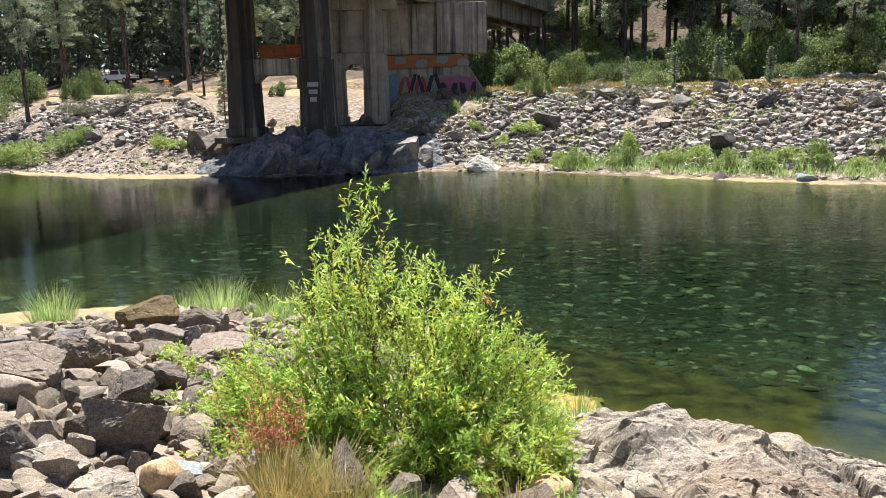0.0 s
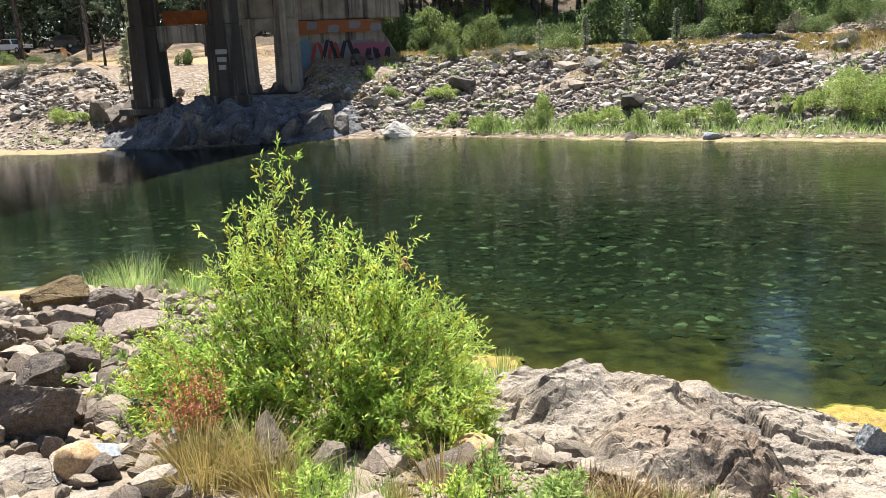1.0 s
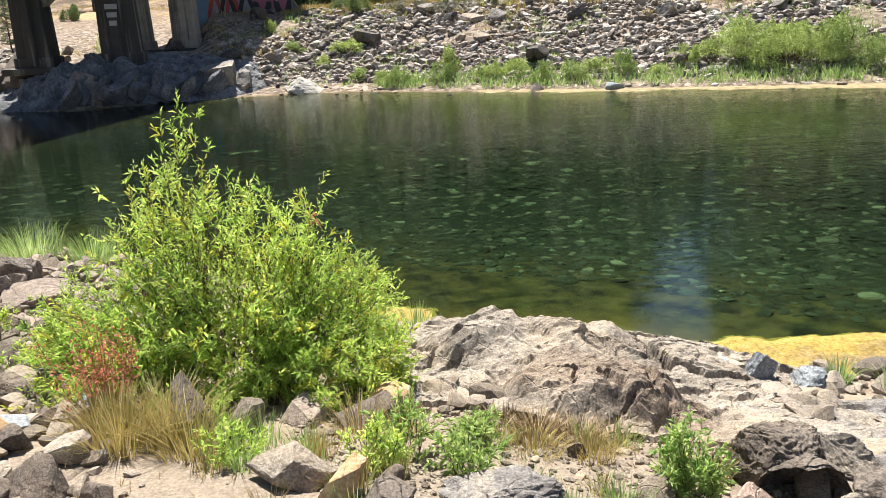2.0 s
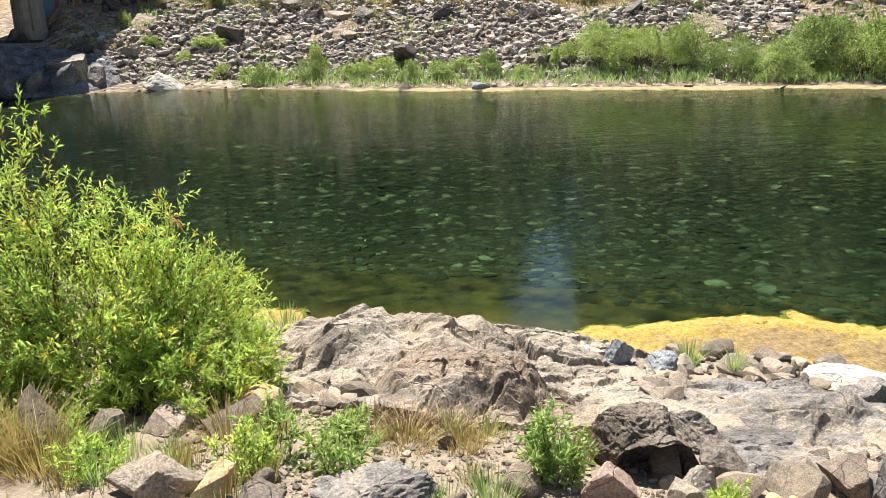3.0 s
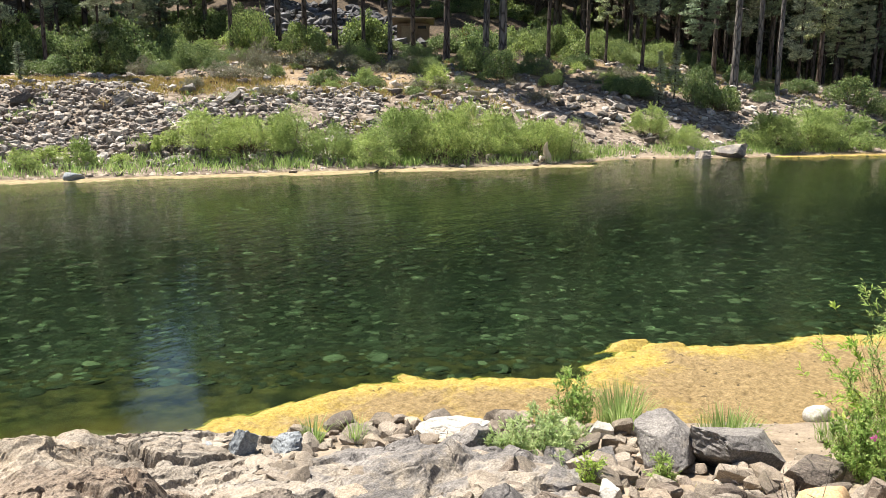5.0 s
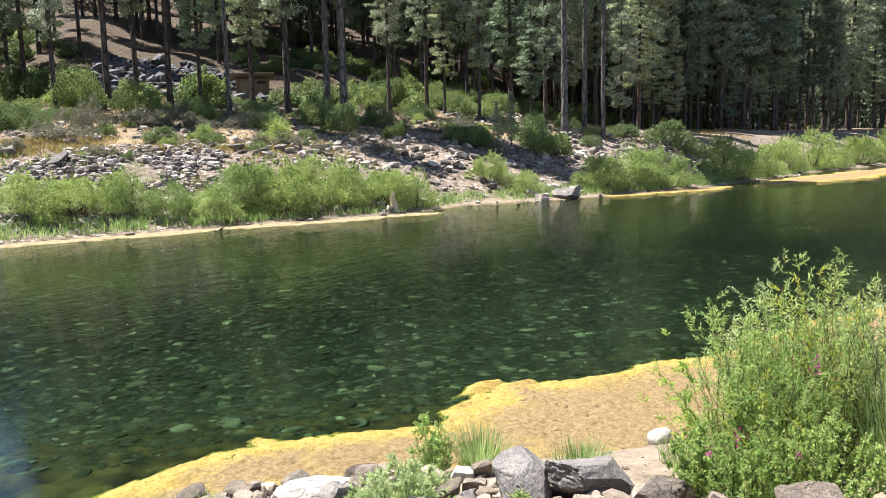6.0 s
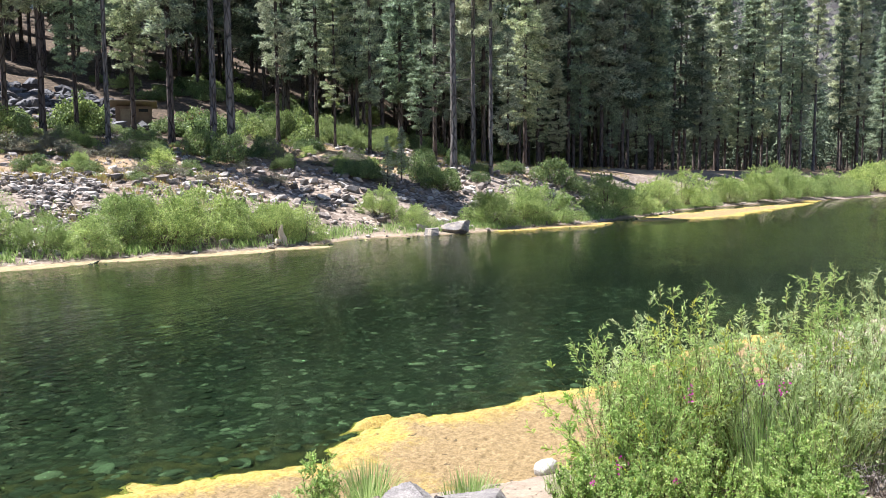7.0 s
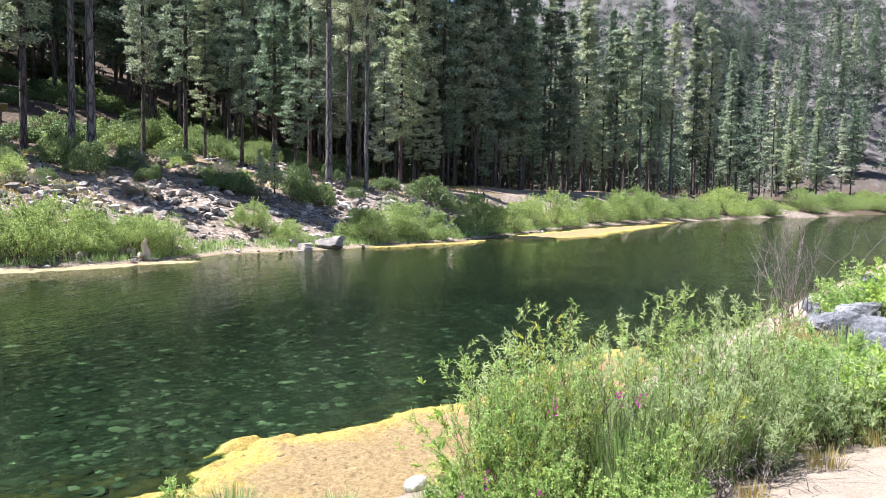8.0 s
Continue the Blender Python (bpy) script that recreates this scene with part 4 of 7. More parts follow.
crust("rock_outcrop", 2.35, 5.4, 1.9, 1.65, -28, 0.06, OUTCROP, 11, "large pale grey-tan bedrock outcrop with cracks at the water",
      [(2.0, 4.5, 0.64, 0.17), (2.2, 4.6, 0.6, 0.08), (1.5, 6.0, 0.75, 0.19), (1.95, 5.6, 0.8, 0.12), (2.5, 5.95, 0.66, 0.15), (3.1, 5.6, 0.6, 0.06)], 0.018, 1.0, 0.75,
      [(1.45, 5.62, 0.13, 0.06, -20, 0.1), (2.05, 4.25, 0.05, 0.22, 10, 0.07), (2.4, 4.3, 0.045, 0.24, -14, 0.07), (2.9, 4.6, 0.2, 0.06, 10, 0.07), (2.3, 5.1, 0.3, 0.05, -30, 0.05), (1.2, 5.3, 0.2, 0.05, 30, 0.05)])
crust("rock_slab", 3.85, 3.2, 1.35, 1.15, -40, 0.08, GREYSLAB, 23, "broad smooth grey slab of bedrock with buff patches",
      [(4.2, 3.5, 0.5, 0.10), (4.6, 3.1, 0.4, 0.10)], 0.022, 0.7)


# ---- algae mats at the water's edges
def mat(name, outline, label, seed, cell=0.07, top=0.035, rim_width=1.0, ragged=0.5, wrinkle=0.02, material=None):
    """A mat that floats at the water line and dips under at its ragged edge."""
    o = np.array(outline, float)
    u, v = np.arange(o[:, 0].min() - 0.5, o[:, 0].max() + 0.5, cell), np.arange(o[:, 1].min() - 0.5, o[:, 1].max() + 0.5, cell)
    X, Y = (a.ravel() for a in np.meshgrid(u, v, indexing="ij"))
    inside, best = np.zeros(X.shape, bool), np.full(X.shape, 1e9)
    for (ax, ay), (bx, by) in zip(o, np.roll(o, -1, 0)):
        dx, dy = bx - ax, by - ay
        t = np.clip(((X - ax) * dx + (Y - ay) * dy) / (dx * dx + dy * dy), 0, 1)
        best = np.minimum(best, np.hypot(X - ax - t * dx, Y - ay - t * dy))
        if ay != by:
            inside ^= ((ay > Y) != (by > Y)) & (X < dx * (Y - ay) / dy + ax)
    d = np.where(inside, best, -best) + ragged * (0.6 * fbm(flat3(X, Y, 0.9, seed), 4) + 0.3 * fbm(flat3(X, Y, 4.5, seed), 3))
    d = d + 0.05 * fbm(flat3(X, Y, 11, seed), 3, True) * (np.abs(d) < 0.5)
    z = top * np.tanh(d * 5) + wrinkle * fbm(flat3(X, Y, 5, seed), 4, True) * smooth(d, -0.1, 0.3)
    n = len(v)
    i, j = np.meshgrid(np.arange(len(u) - 1), np.arange(n - 1), indexing="ij")
    i, j = i.ravel(), j.ravel()
    f = np.stack([i * n + j, (i + 1) * n + j, (i + 1) * n + j + 1, i * n + j + 1], -1)
    f = f[(d[f] > -0.03).any(1)]
    used, back = np.unique(f, return_inverse=True)
    me = sheet(name, np.stack([X, Y, z], -1)[used], back.reshape(-1, 4), material or ALGAE, True)
    me.attributes.new("rim", "FLOAT", "POINT").data.foreach_set("value", (1 - smooth(d, 0.15, rim_width))[used].astype(np.float32))
    return tagged(new(name, me), label, "algae", kind="stuff")


mat("algae_mat", [(3.5, 6.35), (4.3, 6.55), (5.5, 6.15), (6.6, 5.85), (7.1, 5.25), (8.0, 4.4), (8.9, 4.05), (9.6, 4.1), (10.2, 3.3), (11.5, 2.6), (12.4, 1.8), (16, 0.4), (18.2, -1.2), (14, -1.4), (8, 0.5), (5.6, 4.0), (4.3, 5.2)],
    "sun-dried yellow and brown algae mat along the near shore", 3, 0.04, 0.045, 1.0, 0.62, 0.045)
for k, outline in enumerate([[(8.9, 4.5), (9.4, 4.5), (9.8, 4.25), (9.4, 4.15)], [(9.2, 4.0), (9.7, 4.1), (10.0, 3.8), (9.6, 3.75)], [(8.4, 4.35), (8.8, 4.3), (9.0, 4.05), (8.6, 4.05)]]):
    mat("algae_mat", outline, "thick curled fold of yellow algae at the water", 30 + k, 0.025, 0.09, 0.4, 0.3, 0.07)
mat("algae_mat", [(-7.6, 12.4), (-6.3, 12.6), (-5.3, 12.8), (-4.9, 12.2), (-5.6, 11.0), (-7.4, 11.2)], "pale bleached algae among shore rocks", 8, 0.07, 0.03, 0.9, 0.3, material=BLEACHED)
mat("algae_mat", [(0.9, 8.6), (1.6, 8.2), (1.5, 7.7), (0.7, 8.0)], "small patch of yellow algae behind the willow", 9, 0.05, 0.03, 0.5, 0.15)
mat("algae_mat", [(-24, 42.0), (-21.5, 40.0), (-16, 36.6), (-11.4, 35.9), (-11, 37.6), (-16, 38.9), (-24, 43.0)], "bleached algae along the far shingle shore", 12, 0.25, 0.03, 1.0, 1.4, material=BLEACHED)
mat("algae_mat", [(9.0, 32.2), (12, 30.3), (16, 27.9), (25.4, 22.9), (32.2, 18.8), (34, 18.4), (33, 19.7), (25.6, 24.3), (16, 29.1), (9, 33)], "pale bleached algae strip along the far shore", 14, 0.22, 0.03, 0.5, 1.6, material=BLEACHED)
mat("algae_mat", [(46, 13.6), (54, 8.6), (59, 7.9), (55, 9.9), (47, 14.2)], "yellow algae strip by the far willows", 15, 0.3, 0.03, 0.5, 1.5)
mat("algae_mat", [(58, 6.6), (64, 2.9), (69, 0.4), (80, -2.4), (104, -8.6), (92, -2.8), (80, 2.2), (66, 6.6)], "broad floating yellow algae mat by the far shore", 16, 0.4, 0.04, 1.2, 2.5)
mat("algae_mat", [(110, -9.5), (150, -21), (148, -19), (112, -7.6)], "distant yellow algae strip", 17, 0.8, 0.06, 2.0, 1.0)


# ---- stones on the river bed
def under(a, b):
    return lambda x, y: (lambda f, n: (f < -a) & (n < -b * (0.75 + 0.9 * fbm(flat3(x, y, 0.8, 4), 3))))(off_shore(x, y, FAR_SHORE), -off_shore(x, y, NEAR_SHORE))


def bed_material():
    m = Mat("bed_stone")
    p = m.spot()
    n = m.noise(6, 6, 0.65, p)
    col = m.ramp(m.island(), (0.0, (0.016, 0.020, 0.011)), (0.5, (0.022, 0.029, 0.017)), (0.8, (0.036, 0.046, 0.029)), (0.93, (0.07, 0.085, 0.055)), (1.0, (0.135, 0.155, 0.10)))
    return m.surface(m.mix(0.5, col, m.ramp(n, (0.3, 0.25), (0.7, 0.8)), "OVERLAY"), 0.9, m.bump(n, 0.5, 0.03), gloss=0.2)


BED = bed_material()
pebble_bed("river_stones", spread(41, 12000, -22, 70, -10, 38, under(0.6, 1.9)), 0.06, 0.2, BED, 6, "algae-coated cobbles on the river bed", 0.5, 2, 0.45, worn=0.6)
pebble_bed("river_stones", spread(42, 13000, -8, 26, -3, 22, under(2, 2.1)), 0.06, 0.19, BED, 7, "pale and dark cobbles on the river bed", 0.5, 2, 0.45, worn=0.6)


pebble_bed("river_stones", spread(43, 9000, -2, 18, 1, 18, under(4, 2.0)), 0.05, 0.12, BED, 8, "small dark cobbles on the river bed", 0.5, 1, 0.45, worn=0.6)


# ---- rocks of the far bank
def far_band(a, b):
    return lambda x, y: (lambda d: (d > a) & (d < b))(off_shore(x, y, FAR_SHORE))


def bearing(x, y):
    return np.degrees(np.arctan2(x, y))


FARSTONE = rock_material("far_boulder_stone", (0.022, 0.020, 0.019), (0.10, 0.088, 0.078), (0.36, 0.33, 0.29), (0.40, 0.30, 0.20), 0.35, shade="object", scale=0.6, relief=0.06)
FARROCK = [own_stone(300 + k, FARSTONE, 3, 9 + k, 0.12) for k in range(8)]
spots = spread(51, 420, -30, 42, 14, 56, lambda x, y: far_band(3.0, 11.5)(x, y) & (bearing(x, y) < 50))
for k, (x, y) in enumerate(spots[:64]):
    r = 0.24 + 0.34 * rng.random() ** 2
    rock(FARROCK[k % 8], x, y, (r * rng.uniform(0.9, 1.5), r * rng.uniform(0.7, 1.0), r * rng.uniform(0.45, 0.85)), (rng.uniform(-25, 25), rng.uniform(-25, 25), rng.uniform(0, 360)), 0.2, "angular dark grey boulder on the far bank", "boulders of the far bank")
pebble_bed("riprap", spread(52, 150000, -32, 40, 14, 60, lambda x, y: far_band(1.6, 11.0 + 1.5 * fbm(flat3(x, y, 0.3, 2), 2))(x, y) & (bearing(x, y) < 46) & (fbm(flat3(x, y, 0.45, 3), 3) > -0.16 - 0.25 * (far_band(0, 6)(x, y))) & ((bearing(x, y) > -13) | ((fbm(flat3(x, y, 0.35, 7), 3) > -0.3) & far_band(4.2, 16)(x, y))) & ~((((bearing(x, y) > -14.3) & (bearing(x, y) < -2.6) & (np.hypot(x, y) > 40.4)) | ((bearing(x, y) > -3) & (bearing(x, y) < 2.2) & (np.hypot(x, y) > 44.5))))), 0.05, 0.26, RIPRAP, 15, "heaped broken grey rocks covering the far bank", 0.3, 1, 0.75, worn=0.1, power=1.9)
pebble_bed("riprap", spread(53, 6000, 22, 75, 6, 40, lambda x, y: far_band(1.0, 12)(x, y) & (bearing(x, y) >= 44)), 0.10, 0.42, RIPRAP, 16, "scattered broken rocks on the far bank slope", 0.3, 1, 0.7)
pebble_bed("shore_stones", spread(56, 9000, -34, -8, 36, 58, far_band(-0.2, 4.6)), 0.035, 0.16, RIPRAP, 19, "pale shingle of the far beach", 0.3, 1, 0.6)
pebble_bed("shore_stones", spread(54, 9000, -34, 80, 0, 56, far_band(-0.3, 1.4)), 0.05, 0.22, RIPRAP, 17, "grey shingle along the far waterline", 0.3, 1, 0.6)
pebble_bed("terrace_stones", spread(57, 20000, 18, 80, 8, 60, lambda x, y: far_band(10.5, 30)(x, y) & (bearing(x, y) > 22) & (fbm(flat3(x, y, 0.25, 5), 3) > -0.15)), 0.04, 0.30, RIPRAP, 20, "small broken rocks scattered over the terrace", 0.35, 1, 0.7, power=2.8)
pebble_bed("talus", spread(55, 1500, 34, 60, 44, 70, lambda x, y: (np.abs(bearing(x, y) - 43.5) < 5.5) & (np.hypot(x, y) > 69) & (np.hypot(x, y) < 86)), 0.3, 0.7, TALUS, 18, "slope of dark broken talus rock above the shed", 0.25, 1, 0.8)
for x, y, r, data, what in [(2.0, 37.3, 0.9, own_stone(61, WHITEROCK, 4, 6, 0.14, blunt=0.3), "large smooth pale boulder at the far waterline"), (14.0, 29.9, 0.45, own_stone(62, BLUEROCK, 4, 7, 0.05, True), "rounded blue-grey boulder in the grass"),
                           (11.3, 31.6, 0.45, own_stone(63, DARKROCK, 4, 9, 0.06), "flat dark rock at the waterline"), (33.2, 21.5, 0.4, own_stone(64, WHITEROCK, 4, 9, 0.06), "pale rock at the far waterline"),
                           (44.0, 15.6, 0.95, own_stone(65, GREYSLAB, 4, 9, 0.08), "grey rocks at the water's edge"), (42.3, 16.4, 0.6, own_stone(66, GREYSLAB, 4, 9, 0.08), "grey rocks at the water's edge"),
                           (17.9, 31.4, 0.6, own_stone(67, DARKROCK, 4, 9, 0.08), "dark boulder in the riprap"), (19.5, 36.0, 0.7, own_stone(68, GREYSLAB, 4, 9, 0.08), "large tilted grey slab in the riprap")]:
    rock(data, x, y, (r * 1.2, r * 0.9, r * 0.6), (0, 8, rng.uniform(0, 90)), 0.35, what, "boulders of the far bank", z=max(0.0, on_ground(x, y)))


# ---- plants
def thing(name, label, category, x, y, z=None, group=""):
    ob = new(name)
    ob.location = (x, y, on_ground(x, y) if z is None else z)
    return tagged(ob, label, category, group)


def bush_meshes(seed, tips, base, leaf, leaf_mat, twigs=9, per_twig=12, leaf_len=(0.05, 0.09), leaf_w=0.13, stem_r=0.008, full=True, twig_len=(0.15, 0.4), fill=1.0, spare=None, bark=None):
    """Stems that fan out from the base to the tips, with leafy side twigs. All in the shrub's own coordinates."""
    r = np.random.default_rng(seed)
    n = len(tips)
    lines = arcs(base, tips, 7, 0.0)
    lines[:, 1:-1, :2] += r.normal(0, 0.03, (n, 5, 2)) * np.linalg.norm(tips - base, axis=1)[:, None, None]
    out = (tips - base) * [1, 1, 0]
    t7 = np.linspace(0, 1, 7)
    lines -= (out[:, None] * (t7 * (1 - t7))[None, :, None]) * 0.5
    k = n * twigs
    who = np.repeat(np.arange(n), twigs)
    at = r.uniform(0.06, 1.0, k)
    seg = np.clip((at * 6).astype(int), 0, 5)
    start = lines[who, seg] + (lines[who, seg + 1] - lines[who, seg]) * (at * 6 - seg)[:, None]
    way = unit(unit(lines[who, seg + 1] - lines[who, seg]) + r.normal(0, 0.55, (k, 3)) + [0, 0, 0.15])
    length = r.uniform(*twig_len, k) * (1.15 - 0.6 * at)
    end = start + way * length[:, None]
    tl = arcs(start, end, 3, 0.03)
    stems = tubes(list(lines) + list(tl), [np.linspace(stem_r, stem_r * 0.25, 7)] * n + [np.linspace(stem_r * 0.4, stem_r * 0.15, 3)] * k, 3)
    m = per_twig
    f = np.tile(np.linspace(0.12, 1.0, m), k)
    w = np.repeat(np.arange(k), m)
    keep = r.random(len(w)) < fill
    f, w = f[keep], w[keep]
    pos = start[w] + (end - start)[w] * f[:, None]
    d = unit(way[w] * (0.7 + 0.8 * (f[:, None] > 0.95)) + r.normal(0, 0.55, (len(w), 3)) + [0, 0, 0.12])
    L = r.uniform(*leaf_len, len(w)) * (1.1 - 0.35 * f)
    odd = r.random(k)[w] < (0.13 if spare else -1)
    meshes = {"wood": sheet("wood", *stems, bark or TWIG, True), "foliage": sheet("foliage", *blades(pos[~odd], d[~odd], L[~odd], L[~odd] * leaf_w, r, full), leaf_mat)}
    if spare:
        meshes["yellow_foliage"] = sheet("yellow_foliage", *blades(pos[odd], d[odd], L[odd], L[odd] * leaf_w, r, full), spare)
    return meshes


def plant(name, label, category, meshes, x, y, z=None, group="", scale=(1, 1, 1), turn=0):
    ob = thing(name, label, category, x, y, z, group)
    ob.rotation_euler[2], ob.scale = radians(turn), scale
    for k, me in meshes.items():
        tagged(part(k, me, ob, {"yellow_foliage": "yellowing leaves"}.get(k, "")), kind="" if k == "trunk" else "stuff")
    return ob


# the willow in front: its outline climbs to a peak and steps down to the water
r = np.random.default_rng(21)
crest_x = [-1.58, -1.40, -1.10, -0.87, -0.71, -0.51, -0.38, -0.26, -0.06, 0.08, 0.22, 0.36, 0.46, 0.58, 0.74, 0.82]
crest_z = [0.45, 0.78, 1.10, 1.44, 1.70, 1.96, 1.66, 1.42, 1.48, 1.32, 1.14, 1.14, 0.90, 0.74, 0.62, 0.40]
n = 230
tx = r.uniform(-1.58, 0.82, n)
tz = np.interp(tx, crest_x, crest_z)
deep = r.uniform(-0.5, 0.5, n)
deep[:90] = r.uniform(-1.0, -0.35, 90)
tz *= np.clip(1.0 - 0.75 * np.abs(deep) ** 1.3, 0.2, 1) * np.where(np.arange(n) < 90, r.uniform(0.35, 1.0, n), r.uniform(0.6, 1.03, n))
tips = np.stack([tx, deep, tz], -1)
base = np.stack([-0.15 + (tx + 0.15) * 0.62 + r.normal(0, 0.1, n), deep * 0.45 + r.normal(0, 0.08, n), np.full(n, -0.05)], -1)
plant("willow_shrub", "bright green willow shrub with narrow leaves beside the rocks", "shrub",
      bush_meshes(22, tips, base, None, WILLOW, 12, 12, (0.042, 0.078), 0.12, 0.005, spare=YELLOWLEAF, twig_len=(0.12, 0.32)), 0, 5.35, 1.02)
# its low outliers on the rocks, towards the viewer
for k, (x, y, w, h, many) in enumerate([(-0.75, 4.7, 0.55, 0.62, 34), (-0.1, 4.7, 0.55, 0.6, 34), (0.5, 4.8, 0.5, 0.58, 30), (-1.5, 5.4, 0.4, 0.5, 22), (-1.15, 4.95, 0.4, 0.5, 22), (-0.45, 4.25, 0.4, 0.2, 7), (0.3, 4.3, 0.3, 0.2, 6)]):
    q = np.random.default_rng(400 + k)
    tip = np.stack([q.normal(0, w * 0.5, many), q.normal(0, w * 0.35, many), h * q.uniform(0.4, 1.0, many)], -1)
    plant("willow_shrub", "low green willow sprouts among the stones", "shrub",
          bush_meshes(410 + k, tip, tip * [0.4, 0.4, 0] + q.normal(0, 0.04, (many, 3)) * [1, 1, 0], None, WILLOW, 11, 13, (0.035, 0.07), 0.14, 0.004, spare=YELLOWLEAF, twig_len=(0.08, 0.22)), x, y)


def spray(seed, many, w, h, leaf_mat, leaf_len, leaf_w, twigs=6, per=9, lean=(0, 0), twig_len=(0.06, 0.16), stem_r=0.004, full=True, spread_up=1.0, spare=None):
    q = np.random.default_rng(seed)
    ang, rad = q.uniform(0, 2 * np.pi, many), np.sqrt(q.random(many))
    tip = np.stack([w * rad * np.cos(ang) + lean[0], w * rad * np.sin(ang) + lean[1], h * (1 - 0.55 * rad ** 2 * spread_up) * q.uniform(0.65, 1.05, many)], -1)
    foot = np.stack([0.45 * w * rad * np.cos(ang), 0.45 * w * rad * np.sin(ang), np.full(many, -0.03)], -1)
    return bush_meshes(seed + 1, tip, foot, None, leaf_mat, twigs, per, leaf_len, leaf_w, stem_r, full, twig_len, spare=spare, bark=STEM)


# little shrubs between the rocks
plant("small_shrub", "small leafy green shrub growing between rocks", "shrub", spray(500, 22, 0.18, 0.46, HERB, (0.04, 0.07), 0.16, 7, 9), 1.84, 2.82)
plant("small_shrub", "silvery green willow shrub among rocks", "shrub", spray(510, 50, 0.42, 0.42, SAGE, (0.045, 0.08), 0.13, 9, 10), 5.3, 3.08)
plant("small_shrub", "small green sprouts beside the shore grass", "shrub", spray(515, 24, 0.26, 0.66, HERB, (0.04, 0.07), 0.16, 8, 9), 6.3, 3.35)
for k, (x, y, w, h) in enumerate([(0.55, 3.35, 0.22, 0.34), (0.35, 3.15, 0.16, 0.26), (0.8, 3.05, 0.2, 0.3), (-0.3, 3.35, 0.16, 0.2), (0.95, 3.5, 0.12, 0.22), (-2.45, 6.7, 0.3, 0.3), (-1.9, 6.3, 0.25, 0.3), (4.75, 2.3, 0.08, 0.3), (5.1, 1.9, 0.08, 0.25), (2.3, 2.15, 0.06, 0.22), (-2.35, 3.5, 0.12, 0.3), (-3.0, 4.2, 0.15, 0.35)]):
    plant("willow_sprout", "young green willow sprouts between stones", "plant", spray(520 + 2 * k, 9 + int(20 * w), w, h, WILLOW if k % 2 else HERB, (0.035, 0.065), 0.14, 6, 9), x, y)


def tuft_mesh(seed, many, w, h, material, blade=0.004, flop=0.5):
    """A tuft of grass: narrow bent blades from one foot."""
    q = np.random.default_rng(seed)
    ang, rad = q.uniform(0, 2 * np.pi, many), np.sqrt(q.random(many))
    foot = np.stack([w * 0.45 * rad * np.cos(ang), w * 0.45 * rad * np.sin(ang), np.zeros(many)], -1)
    out = np.stack([np.cos(ang), np.sin(ang), np.zeros(many)], -1)
    H = h * q.uniform(0.5, 1.0, many)[:, None]
    bend = q.uniform(0.1, 1.0, many)[:, None] * flop * (0.4 + 0.6 * rad[:, None])
    side = np.stack([-np.sin(ang), np.cos(ang), np.zeros(many)], -1)
    twist = unit(side + q.normal(0, 0.5, (many, 3)) * [1, 1, 0])
    rows = []
    for t, wd in ((0, 1.0), (0.35, 0.9), (0.7, 0.6), (1.0, 0.08)):
        mid = foot + out * H * bend * t * t + np.array([0, 0, 1]) * H * (t - 0.35 * bend * t * t)
        rows += [mid - twist * blade * wd, mid + twist * blade * wd]
    v = np.stack(rows, 1)
    f = np.array([[0, 1, 3, 2], [2, 3, 5, 4], [4, 5, 7, 6]])
    return sheet("tuft", v.reshape(-1, 3), (f[None] + (np.arange(many) * 8)[:, None, None]).reshape(-1, 4), material)


def tuft(x, y, w, h, many, material, label, seed, blade=0.004, flop=0.5, z=None):
    ob = new("grass_tuft", tuft_mesh(seed, many, w, h, material, blade, flop))
    ob.location = (x, y, max(on_ground(x, y), 0.0) - 0.01 if z is None else z)
    return tagged(ob, label, "grass")


for k, (x, y, w, h, many) in enumerate([(-5.65, 10.9, 0.7, 0.75, 420), (-7.2, 11.0, 0.7, 0.7, 300), (-3.4, 11.5, 0.9, 0.6, 420), (-2.5, 11.2, 0.8, 0.55, 360), (-4.2, 12.2, 0.7, 0.4, 260), (4.42, 4.9, 0.2, 0.3, 130), (4.68, 4.62, 0.16, 0.32, 90),
                                        (6.75, 3.05, 0.5, 0.5, 380), (7.0, 2.1, 0.6, 0.32, 300), (7.5, 1.2, 0.6, 0.3, 260), (6.4, 3.4, 0.2, 0.35, 100), (0.95, 7.4, 0.4, 0.4, 130), (1.3, 7.2, 0.3, 0.35, 90), (3.3, 5.55, 0.12, 0.15, 50)]):
    tuft(x, y, w, h, many, GRASS, "clump of long green grass at the water's edge", 600 + k, 0.004, 0.7)
for k, (x, y, w, h, many) in enumerate([(-0.88, 3.75, 0.42, 0.40, 420), (-0.65, 3.85, 0.35, 0.42, 320), (-0.5, 3.55, 0.35, 0.34, 260), (-1.05, 4.05, 0.3, 0.36, 200), (1.25, 3.45, 0.36, 0.14, 260), (1.55, 3.35, 0.3, 0.16, 200), (1.05, 3.55, 0.2, 0.18, 90), (0.35, 3.7, 0.3, 0.28, 130), (0.6, 3.75, 0.22, 0.26, 90), (1.75, 3.5, 0.2, 0.12, 80), (1.4, 2.9, 0.12, 0.14, 40)]):
    tuft(x, y, w, h, many, STRAW, "clump of dry straw-coloured grass among the rocks", 640 + k, 0.0028, 1.0)
